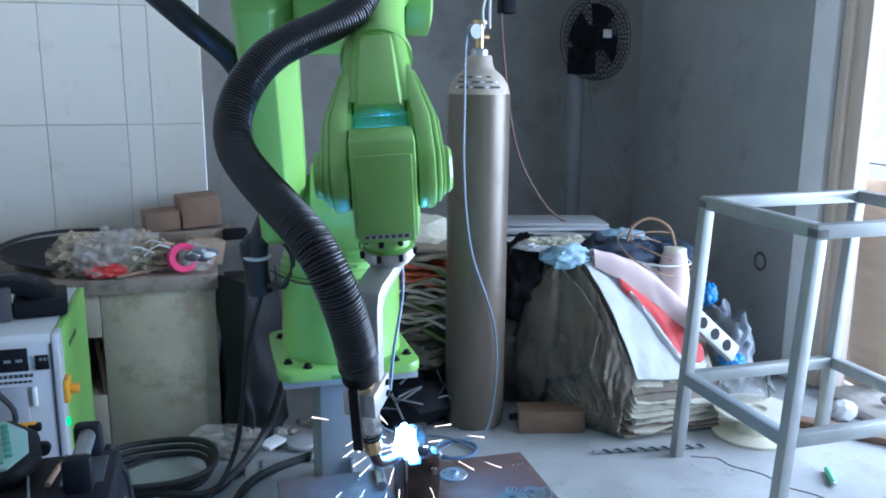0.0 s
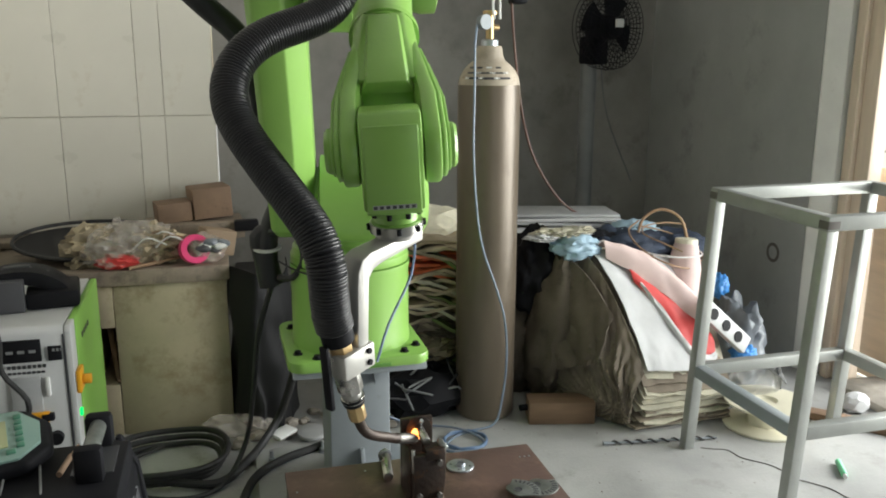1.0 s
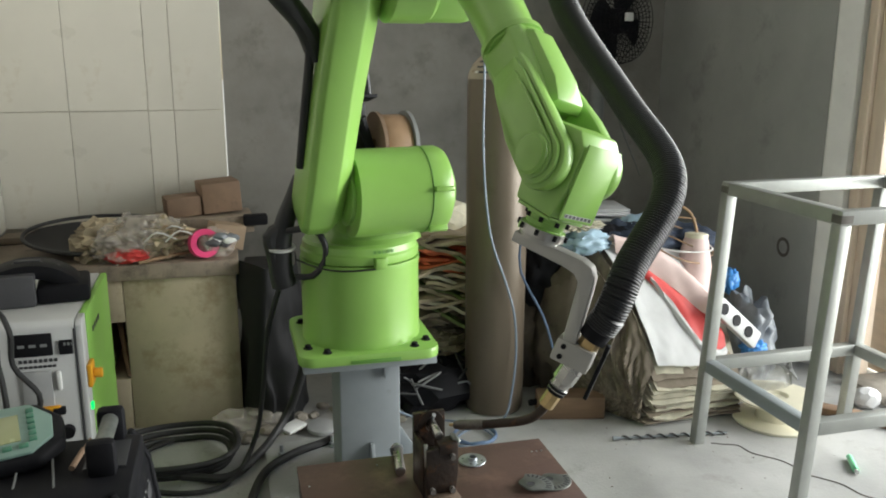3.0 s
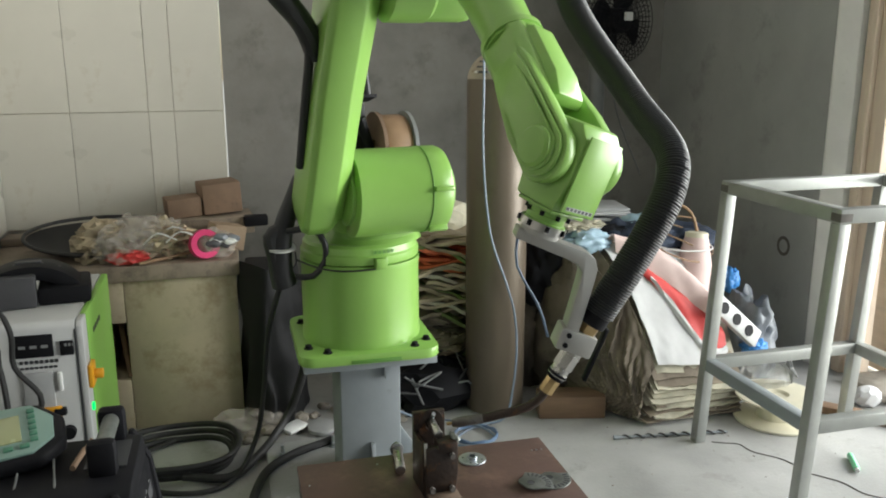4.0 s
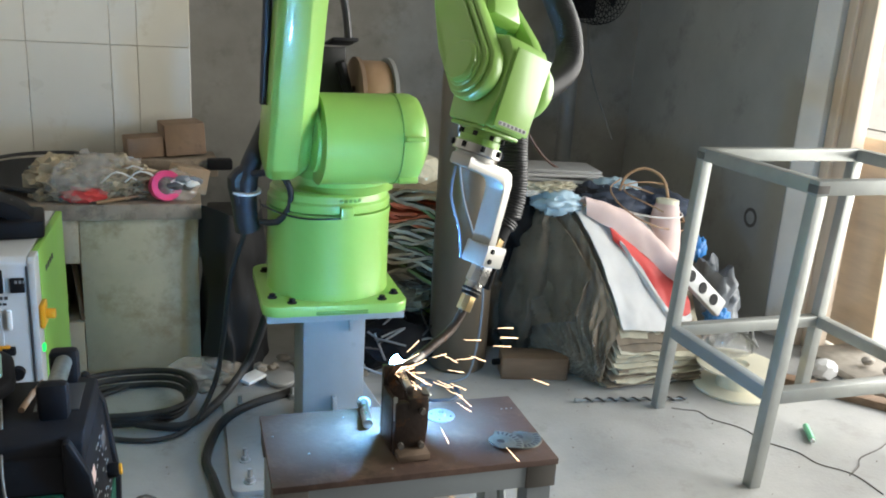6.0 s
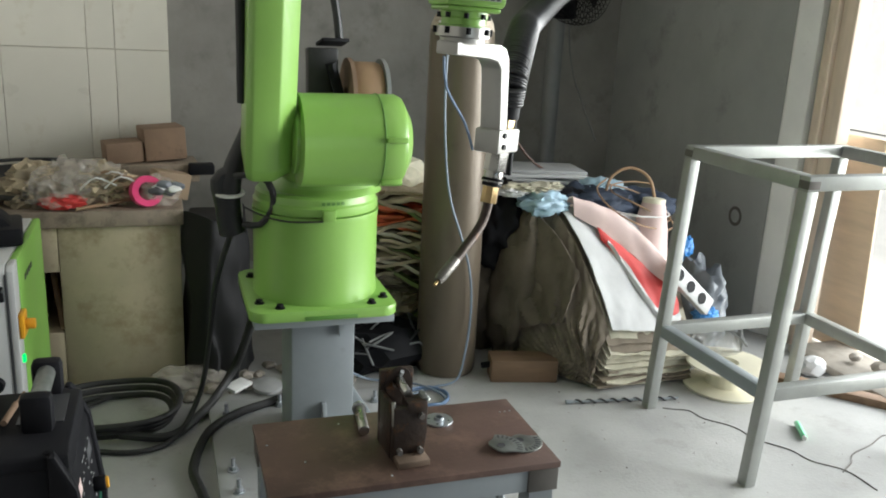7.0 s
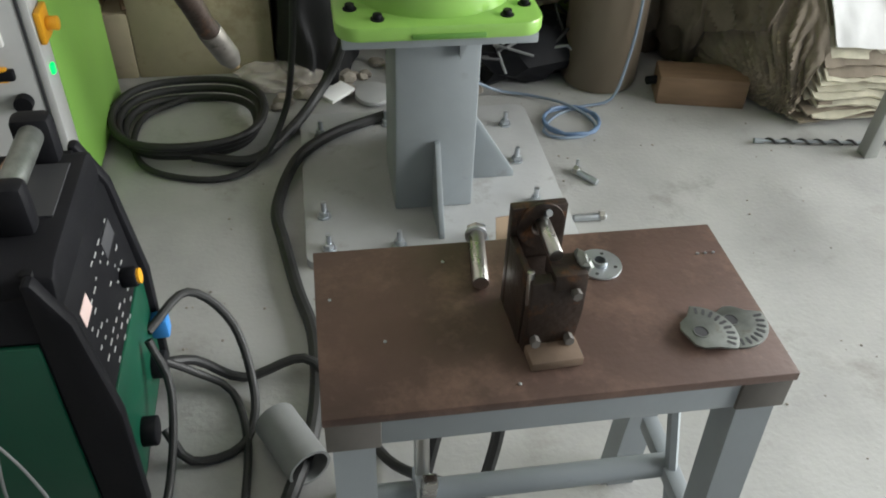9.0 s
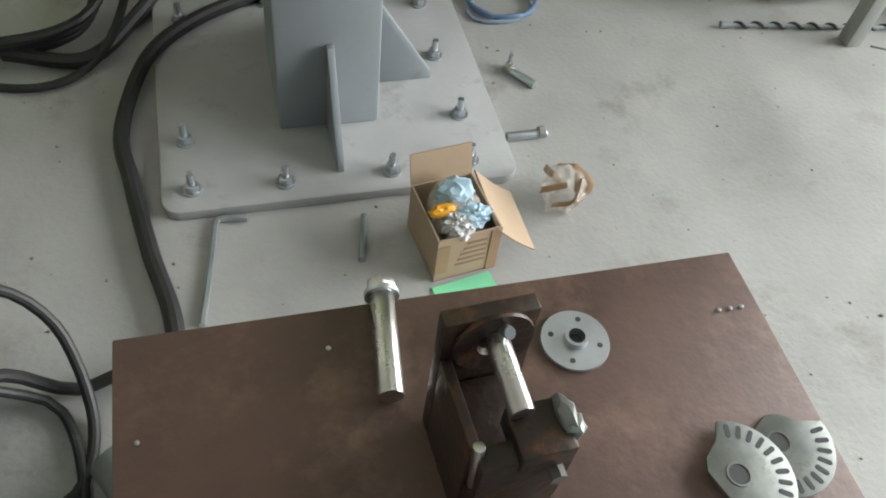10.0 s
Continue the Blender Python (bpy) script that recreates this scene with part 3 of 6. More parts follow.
        pts = [c + Vector(((0.12 + 0.05 * rnd.random()) * math.cos(a + i), 0.09 * math.sin(a + i), (0.03 + 0.03 * (i % 3)) * math.sin(a * 0.7 + i))) for a in [0.7 * k for k in range(6)]]
        part("wire", sweep(pts, 0.0032, 6), M_TAN if i % 3 else M_LABEL, wires)
    part("wire", sweep([(1.2, 0.55, 0.62), (1.23, 0.56, 0.7), (1.3, 0.55, 0.735), (1.37, 0.52, 0.7), (1.4, 0.5, 0.6)], 0.006, 8), M_TAN, wires)
    for name, c, s, m, lab, cat in (
            ("blue_rag", (1.14, 0.62, 0.56), (0.16, 0.14, 0.09), M_DENIM, "dark blue rags bundled on the pile", "rag"),
            ("pale_blue_bag", (0.92, 0.5, 0.615), (0.09, 0.07, 0.045), M_PALEBLUE, "pale blue plastic bag on the pile", "bag"),
            ("pale_blue_bag", (1.24, 0.66, 0.63), (0.1, 0.07, 0.04), M_PALEBLUE, "pale blue plastic bag among the wires", "bag"),
            ("blue_bottle_cap", (1.55, 0.5, 0.42), (0.035, 0.035, 0.05), M_BLUE, "bright blue plastic cap in the clutter", "cap"),
            ("blue_rag", (1.56, 0.32, 0.2), (0.05, 0.04, 0.03), M_BLUE, "bright blue plastic scrap", "scrap"),
            ("dark_rag", (1.2, 0.56, 0.6), (0.13, 0.08, 0.05), M_DENIM, "dark blue rag lying on the pile", "rag"),
            ("dark_rag", (1.4, 0.62, 0.57), (0.15, 0.1, 0.06), M_DENIM, "dark blue rag lying on the pile", "rag"),
            ("dark_rag", (1.05, 0.6, 0.61), (0.1, 0.07, 0.045), M_BPLASTIC, "black plastic rag lying on the pile", "rag"),
            ("grey_bag", (1.6, 0.44, 0.17), (0.1, 0.12, 0.2), M_GREYBAG, "slumped grey plastic bags heaped by the wall", "bag"),
            ("dark_rag", (1.25, 0.8, 0.5), (0.28, 0.2, 0.1), M_DENIM, "dark rags heaped by the wall", "rag"),
            ("black_rag", (0.80, 0.62, 0.5), (0.1, 0.1, 0.16), M_BPLASTIC, "black plastic rags beside the cylinder", "rag"),
            ("brown_rag", (0.74, 0.66, 0.2), (0.1, 0.1, 0.2), M_SACK_BROWN, "brown rags slumped on the floor behind the cylinder", "rag")):
        solo(name, at(lump(1.0, s, 0.42, 2.4, 4, c[0] * 9), *c), m, lab, cat, group="rags on the pile", smooth=80)
    flat = thing("flat_boards", "white flattened boxes stacked at the back of the pile", "boards")
    for i in range(5):
        part("board", at(box(-0.26, 0.26, -0.13, 0.13, 0, 0.012, 0.002), 1.0 + 0.03 * rnd.random(), 0.86 + 0.02 * i, 0.6 + 0.016 * i, rnd.uniform(-4, 2), rnd.uniform(-3, 3), rnd.uniform(-14, 6)), M_WCLOTH if i % 2 else M_PLATE, flat)
    scr = thing("scrap_rolls", "pale crumpled paper offcuts", "paper")
    for i in range(6):
        part("scrap", at(lump(0.04, (1.6, 1.0, 0.35), 0.6, 2.4, 4, i), 0.80 + 0.03 * i, 0.52 + 0.02 * (i % 3), 0.655 + 0.012 * (i % 2)), M_SACK_PALE if i % 2 else M_WCLOTH, scr)
    st = thing("socket_strip", "white power strip with round sockets leaning in the clutter", "power strip", pose(1.43, 0.262, 0.335, 0, 40, 8) @ pose(0, 0, 0, 78, 0, 0))
    part("body", box(-0.14, 0.14, -0.035, 0.035, -0.015, 0.015, 0.006), M_WHITE, st)
    for i in range(3):
        part("socket", cyl((-0.09 + 0.08 * i, 0, 0.012), (-0.09 + 0.08 * i, 0, 0.018), 0.022, n=18), M_BPLASTIC, st)
    clear_bag = thing("clear_bag", "crumpled clear plastic bag with wires inside", "bag")
    part("film", at(lump(0.1, (1, 0.7, 0.7), 0.4, 3, 3, 5), 1.53, 0.2, 0.13), M_FILM, clear_bag)
    for i in range(5):
        part("wire", sweep([(1.46 + 0.03 * i, 0.16, 0.2), (1.5 + 0.03 * i, 0.13, 0.26 - 0.03 * i), (1.6, 0.15 + 0.01 * i, 0.2), (1.64, 0.18, 0.05)], 0.004, 6), M_GREYCABLE, clear_bag)


def back_pile():
    """Papers and coloured sacks heaped between the robot and the cylinder."""
    rnd = random.Random(21)
    pile = thing("scrap_sack_pile", "heap of flattened orange, olive and tan sacks", "sacks")
    for i, (x, y, z, r, sq, m) in enumerate(((0.36, 0.68, 0.07, 0.17, (1.1, 0.75, 0.42), M_SACK_BROWN), (0.56, 0.76, 0.1, 0.16, (1.0, 0.8, 0.6), M_OLIVE), (0.38, 0.72, 0.2, 0.17, (1.0, 0.7, 0.36), M_PAPER),
                                            (0.52, 0.74, 0.27, 0.16, (1.1, 0.7, 0.33), M_SACK_BROWN), (0.36, 0.74, 0.31, 0.17, (1.0, 0.7, 0.3), M_SACK), (0.5, 0.78, 0.385, 0.19, (1.1, 0.7, 0.24), M_PAPER))):
        part("slumped_sack", at(lump(r, sq, 0.34, 2.6, 4, 3.3 * i), x, y, z, 0, rnd.uniform(-8, 8), rnd.uniform(-20, 20)), m, pile)
    for i in range(46):
        k = 0.45 + 0.55 * i / 45
        z = 0.1 + 0.53 * k
        m = M_PAPER if k > 0.93 else (M_ORANGE if k > 0.78 and i % 5 < 3 else (M_PAPER, M_OLIVE, M_SACK_PALE, M_PAPER, M_OLIVE, M_SACK)[(i * 5 + i // 4) % 6])
        w, sd = 0.13 + 0.12 * rnd.random(), rnd.random() * 30
        lean, dx = rnd.uniform(-0.28, 0.05), rnd.uniform(-0.05, 0.05)

        def fn(u, v, z=z, w=w, sd=sd, k=k, lean=lean, dx=dx):
            x = 0.46 - 0.05 * k + dx + (u - 0.5) * 2 * w
            y = 0.62 + 0.4 * v + 0.06 * math.sin(sd) + 0.05 * noise.noise(Vector((u * 3, sd, 1)))
            return (x, y, max(0.004, z + 0.028 * noise.noise(Vector((x * 6, y * 6, sd))) + 0.7 * lean * (u - 0.4) + 0.012 * noise.noise(Vector((x * 20, y * 20, sd)))))
        part("sack", sheet(fn, 16, 8, 0.012), m, pile)
    part("slumped_sack", at(lump(1.0, (0.25, 0.17, 0.3), 0.25, 2.2, 4, 6.1), 0.45, 0.86, 0.32), M_SACK_BROWN, pile, smooth=60)
    solo("tan_bag", at(lump(0.14, (1.1, 0.8, 0.55), 0.25, 2.5, 3, 3), 0.42, 0.85, 0.66), M_SACK_PALE, "crumpled tan paper bag on top of the heap", "bag")
    tangle = thing("dark_wire_heap", "dark tangled wires under the heap", "wires")
    for i in range(26):
        c = Vector((0.32 + rnd.uniform(-0.12, 0.14), 0.5 + rnd.uniform(-0.06, 0.1), 0.06 + 0.12 * rnd.random()))
        pts = [c + Vector((rnd.uniform(-0.09, 0.09), rnd.uniform(-0.05, 0.05), rnd.uniform(-0.05, 0.06))) for _ in range(4)]
        part("wire", sweep(pts, 0.004, 6), (M_CABLE, M_GREYCABLE, M_CABLE)[i % 3], tangle)
    part("mass", at(lump(0.17, (1.1, 0.8, 0.6), 0.4, 3, 3, 9), 0.33, 0.56, 0.08), M_BPLASTIC, tangle)
    # Near-black sheet and block stand in for shade between counter and robot.
    bag = thing("gap_shade", "near-black sheet and block added for the shade beside the counter", "sheeting")

    def cover(u, v):
        a = math.pi * (0.02 + 0.96 * u)
        w = 0.012 * math.sin(21 * u + 3 * noise.noise(Vector((u * 5, v * 3, 2)))) * v + 0.02 * noise.noise(Vector((u * 4, v * 4, 9)))
        return (-0.25 - 0.1 * math.cos(a) * (1 + 0.15 * v) + w, 0.74 - (0.24 + w) * math.sin(a) ** 0.6, 0.58 - 0.57 * v + 0.02 * math.sin(7 * u))
    part("sheeting", sheet(cover, 40, 24, 0.004), M_VOID, bag)
    part("shade_block", box(-0.33, -0.17, 0.56, 0.76, 0, 0.57, 0.01), M_VOID, bag)
    for i in range(30):
        x, y = rnd.uniform(-0.36, 0.2), rnd.uniform(0.36, 0.62)
        solo("floor_rubble", at(lump(rnd.uniform(0.01, 0.03), (1, 1, 0.6), 0.4, 2.4, 2, i), x, y, 0.008), M_RUBBLE, "small piece of rubble on the floor", "rubble", group="rubble behind the pedestal")
    pl = solo("small_plate", at(box(-0.05, 0.05, -0.025, 0.025, 0, 0.012, 0.003), -0.2, 0.4, 0.03, 10, 4, 50), M_LABEL, "pale flat plate among the rubble", "plate")
    solo("grey_disc", at(cyl((0, 0, 0), (0, 0, 0.015), 0.05, n=24, bevel=0.003), -0.1, 0.41, 0.012, 6, 0, 0), M_PLATE, "grey metal disc on the floor", "disc")
    solo("plastic_wrap", at(lump(0.07, (1.5, 0.8, 0.5), 0.5, 3, 3, 4), -0.35, 0.5, 0.035), M_BAG, "crumpled pale plastic wrap on the floor", "wrap")


def fan_and_hoses():
    f = thing("standing_fan", "dark dusty standing fan against the back wall", "fan", pose(1.5, 1.72, 0, 0, 0, 20))
    part("pole", cyl((0, 0, 0.02), (0, 0, 1.32), 0.042, n=18), M_GREYCABLE, f)
    part("base", lathe([(0.2, 0.0), (0.2, 0.02), (0.05, 0.05), (0.03, 0.06)], 28), M_BPLASTIC, f)
    part("motor", cyl((0, -0.02, 1.46), (0, -0.16, 1.46), 0.07, 0.06, 20, 0.01), M_BPLASTIC, f)
    part("badge", box(-0.03, 0.02, -0.215, -0.2, 1.46, 1.5, 0.004), M_LABEL, f, "pale badge at the hub")
    for k in range(4):
        part("blade", at(sheet(lambda u, v, k=k: ((0.03 + 0.14 * u) * math.cos(0.9 * (v - 0.5)), 0.03 * (v - 0.5), (0.03 + 0.14 * u) * math.sin(0.9 * (v - 0.5))), 6, 6, 0.003), pose(0, -0.12, 1.46, 0, 90 * k + 20, 0)), M_BPLASTIC, f)
    part("hub", cyl((0, -0.16, 1.46), (0, -0.19, 1.46), 0.05, 0.045, 24, 0.006), M_BPLASTIC, f)
    for k in range(6):
        r = 0.06 + 0.028 * k
        for y in (-0.195 + 0.004 * k, -0.06 - 0.004 * k):
            part("cage_ring", at(sweep([(r * math.cos(a), 0, r * math.sin(a)) for a in [math.pi / 12 * j for j in range(25)]], 0.002, 5), 0, y, 1.46), M_BPLASTIC, f)
    spoke = None
    for k in range(48):
        place = pose(0, -0.195, 1.46) @ Matrix.Rotation(radians(7.5 * k), 4, "Y")
        if spoke is None:
            spoke = part("cage_wire", sweep([(0.045, 0, 0), (0.13, 0.012, 0), (0.2, 0.03, 0), (0.204, 0.06, 0), (0.2, 0.09, 0), (0.1, 0.13, 0)], 0.0018, 5, 0.03), M_BPLASTIC, f, place=place)
        else:
            again(spoke, "cage_wire", f, place)
    part("neck_box", box(-0.05, 0.05, -0.09, 0.03, 1.28, 1.42, 0.015), M_BPLASTIC, f, "dark tilt joint below the motor")
    solo("hanging_hose", sweep([(0.78, 0.9, 1.9), (0.785, 0.9, 1.54), (0.815, 0.9, 1.25), (0.85, 0.9, 1.05), (0.911, 0.9, 0.88), (1.02, 0.88, 0.72), (1.153, 0.86, 0.64), (1.25, 0.84, 0.6)], 0.0055, 8), M_BROWNCABLE,
         "thin reddish-brown hose hanging to the pile", "hose")
    solo("thin_wire", sweep([(1.62, 1.9, 1.9), (1.63, 1.85, 1.3), (1.66, 1.8, 1.0), (1.66, 1.5, 0.7)], 0.004, 6), M_GREYCABLE, "thin grey wire hanging on the wall", "wire")
    solo("ceiling_plug", box(0.78, 0.84, 0.86, 0.94, 1.52, 1.58, 0.01), M_BPLASTIC, "black plug hanging on a hose", "plug")


# ---- steel frame, spool, floor things by the doorway ----
def steel_frame():
    f = thing("tube_stand", "welded open stand of pale galvanised square tube", "stand", pose(1.176, 0.012, 0, 0, 0, 1.0))
    w, d, h, t = 0.6, 0.51, 0.905, 0.0185
    for x, y in ((0, 0), (w, 0), (0, -d), (w, -d)):
        part("leg", box(x - t, x + t, y - t, y + t, 0, h - 0.04, 0.003), M_GALV, f)
    for z0, z1 in ((h - 0.04, h), (0.265, 0.305)):
        part("rail", box(t if z0 < 0.5 else -t, w - t if z0 < 0.5 else w + t, -t, t, z0, z1, 0.003), M_GALV, f)
        part("rail", box(t if z0 < 0.5 else -t, w - t if z0 < 0.5 else w + t, -d - t, -d + t, z0, z1, 0.003), M_GALV, f)
        part("rail", box(-t, t, -d + t, -t, z0, z1, 0.003), M_GREY_STEEL if z0 < 0.5 else M_GALV, f)
        part("rail", box(w - t, w + t, -d + t, -t, z0, z1, 0.003), M_GALV, f)
    for x, y in ((0, 0), (0, -d)):
        part("weld_mark", box(x - t - 0.001, x + t + 0.001, y - t - 0.001, y + t + 0.001, h - 0.035, h - 0.012, 0.002), M_CRACK, f, "burnt dark weld")
    rack = Matrix.Translation((-0.028, 0, 0))
    rack[0][2] = 0.05 / h
    for ob in f.children:
        ob.data.transform(rack)



def door_floor_things():
    s = thing("cable_spool", "empty cream plastic cable spool lying flat", "spool", pose(1.52, 0.1, 0, 0, 0, 0))
    part("flange", lathe([(0.145, 0.0), (0.148, 0.004), (0.148, 0.01), (0.14, 0.014)], 40), M_CREAM, s)
    part("core", lathe([(0.07, 0.013), (0.065, 0.05), (0.07, 0.088)], 28), M_CREAM, s)
    part("flange", lathe([(0.14, 0.087), (0.148, 0.091), (0.148, 0.097), (0.13, 0.1), (0.04, 0.1), (0.03, 0.09)], 40), M_CREAM, s)
    d = thing("drill_bit", "long spiral masonry drill bit on the floor", "drill bit", pose(0.884, 0.093, 0.008, 0, 0, -8))
    core = [cyl((0, 0, 0), (0.4, 0, 0), 0.004, n=10), cyl((-0.012, 0, 0), (0.012, 0, 0), 0.008, 0.006, 10)]
    helix = [(0.02 + 0.37 * k / 60, 0.005 * math.cos(k * 0.9), 0.005 * math.sin(k * 0.9)) for k in range(61)]
    part("bit", merge(*core), M_GREY_STEEL, d)
    part("flute", sweep(helix, 0.0036, 6, 0.01), M_CABLE, d)
    p = thing("mint_marker", "mint green plastic marker on the floor", "marker", pose(1.545, -0.27, 0.011, 0, 0, 62))
    part("barrel", cyl((-0.05, 0, 0), (0.05, 0, 0), 0.01, n=16, bevel=0.002), M_PENG, p)
    part("cap", cyl((-0.062, 0, 0), (-0.05, 0, 0), 0.007, n=12), M_LABEL, p)
    solo("floor_wire", sweep([(1.9, -0.05, 0.004), (2.0, -0.2, 0.004), (1.95, -0.4, 0.004), (1.8, -0.5, 0.004), (1.68, -0.62, 0.004), (1.62, -0.75, 0.004)], 0.004, 6), M_TAN, "tan wire curling over the floor", "wire")
    solo("dark_plank", at(box(-0.3, 0.3, -0.03, 0.03, 0, 0.03, 0.004), 1.82, 0.02, 0.0, 0, 0, -48), M_WOOD, "dark plank on the floor by the threshold", "plank")


# ---- counter with tiles ----
def tiled_wall():
    host = bpy.data.objects["wall_partition"]
    xs = [-1.2095, -0.9385, -0.6555, -0.561, -0.374]
    zs = [0.645, 1.088, 1.53, 1.975, 2.42, 2.86]
    for i in range(4):
        for z0, z1 in zip(zs, zs[1:]):
            w, h = xs[i + 1] - xs[i] - 0.0022, z1 - z0 - 0.0022
            ob = part("tile", box(-w / 2, w / 2, -0.009, 0, -h / 2, h / 2, 0.0012, 1), M_TILE, host, place=pose((xs[i] + xs[i + 1]) / 2, 1.108, (z0 + z1) / 2))
    west = bpy.data.objects["wall_west"]
    for i in range(5):
        for z0, z1 in zip(zs, zs[1:]):
            y1 = 1.095 - 0.28 * i
            part("tile", box(0, 0.009, -0.276 / 2, 0.276 / 2, -0.2205, 0.2205, 0.0012, 1), M_TILE, west, place=pose(-1.21, y1 - 0.14, (z0 + z1) / 2))


def counter():
    c = thing("counter", "old stained beige counter with a sunken pan and a grimy slab", "counter")
    x0, x1, y0, y1 = -1.208, -0.363, 0.594, 1.098
    part("front_panel", box(-0.74, x1, y0, y1, 0, 0.548, 0.004), M_COUNTER, c)
    part("front_panel", box(x0, -0.81, y0, y1, 0, 0.548, 0.004), M_COUNTER, c)
    part("front_panel", box(-0.808, -0.742, y0, y1, 0, 0.19, 0.002), M_COUNTER, c)
    part("front_panel", box(-0.808, -0.742, y0, y1, 0.4, 0.548, 0.002), M_COUNTER, c)
    part("slab", box(x0, x1 + 0.012, y0 - 0.018, y1, 0.55, 0.605, 0.006), M_SLAB, c, "dark grimy edge slab")
    part("back_ledge", box(x0, x1, 1.0, y1, 0.606, 0.635, 0.006), M_SLAB, c)
    part("pan_bowl", at(lathe([(0.278, 0.036), (0.25, 0.012), (0.18, 0.002), (0.02, 0.0)], 40), pose(-0.8, 0.82, 0.628, 6, 2, 0) @ Matrix.Diagonal((1, 0.7, 1, 1))), M_VOID, c, "near-black pan bowl")
    part("pan_rim", at(sweep([(0.285 * math.cos(a), 0.2 * math.sin(a), 0.02 + 0.03 * math.sin(a)) for a in [math.pi / 14 * k for k in range(-1, 30)]], 0.007, 8), -0.8, 0.82, 0.648, 0, 2, 0), M_CABLE, c, "grimy pan rim")
    part("stick", cyl((-0.742, 0.6, 0.2), (-0.775, 0.7, 0.38), 0.01, n=8), M_WOOD, c)


def counter_things():
    rnd = random.Random(9)
    bags = thing("plastic_bag_heap", "crumpled clear plastic bags full of odds and ends", "bags")
    for i, (x, y, r) in enumerate(((-0.80, 0.68, 0.07), (-0.72, 0.66, 0.075), (-0.65, 0.70, 0.075), (-0.6, 0.68, 0.06), (-0.76, 0.63, 0.05))):
        part("bag", at(lump(r * 1.15, (1.15, 0.9, 0.9), 0.6, 3.4, 4, i * 3.1), x, y, 0.665), M_BAG if i % 3 else M_PAPER, bags)
    part("red_wrapper", at(lump(0.05, (1.3, 0.6, 0.5), 0.4, 3, 3, 4), -0.72, 0.6, 0.632), M_RED, bags, "red wrapper")
    for i in range(8):
        a = Vector((rnd.uniform(-0.85, -0.55), rnd.uniform(0.6, 0.74), 0.66 + 0.03 * rnd.random()))
        part("strand", sweep([a, a + Vector((0.05, -0.02, 0.04)), a + Vector((0.11, 0.0, 0.01))], 0.003, 6), M_LABEL if i % 2 else M_TAN, bags)
    solo("brass_rod", cyl((-0.68, 0.575, 0.612), (-0.5, 0.66, 0.625), 0.006, n=10), M_TAN, "thin tan rod lying on the counter edge", "rod")
    tape = thing("tape_roll", "bright pink tape roll standing on its rim", "tape", pose(-0.465, 0.61, 0.66, -14, 8, 12))
    part("roll", at(lathe([(0.03, -0.028), (0.05, -0.028), (0.052, 0.0), (0.05, 0.028), (0.03, 0.028), (0.03, -0.028)], 30), 0, 0, 0, 90, 0, 0), M_MAGENTA, tape)
    part("wrapper", at(lump(0.055, (1.2, 0.9, 0.9), 0.4, 3, 3, 6), 0.045, 0.01, 0.005), M_BAG, tape, "torn clear wrapper")
    for i in range(6):
        part("scrap", at(lump(0.018, (1.4, 0.7, 0.7), 0.4, 3, 2, i), 0.02 + 0.014 * i, -0.045 + 0.01 * (i % 2), 0.0 + 0.012 * (i % 3)), (M_INK, M_LABEL, M_GREYBAG)[i % 3], tape)
    bx = thing("crushed_box", "tan crumpled cardboard piece behind the tape", "cardboard", pose(-0.4, 0.78, 0.605, 0, 0, 20))
    part("flap", at(box(-0.06, 0.06, -0.04, 0.04, 0, 0.09, 0.004), 0, 0, 0, 0, 12, 0), M_CARD_L, bx)
    st = thing("cardboard_box", "small worn brown cardboard boxes stacked by the tiles", "box", pose(-0.46, 0.965, 0.709, 0, -3, 12))
    part("box", box(-0.02, 0.125, -0.07, 0.07, 0.0, 0.115, 0.004), M_CARD, st)
    part("box", box(-0.15, -0.024, -0.06, 0.06, 0.0, 0.072, 0.004), M_CARD, st)
    part("tape", box(0.126, 0.128, -0.02, 0.02, 0.0, 0.112), M_CARD_L, st)
    tr = thing("tool_tray", "grimy dark tray under the boxes", "tray", pose(-0.45, 0.95, 0.637, 0, 0, 4))
    part("tray", box(-0.2, 0.16, -0.09, 0.09, 0, 0.066, 0.006), M_SLAB, tr)
    part("grip", box(0.12, 0.21, -0.12, -0.07, 0.03, 0.07, 0.008), M_BPLASTIC, tr, "black tool grip")


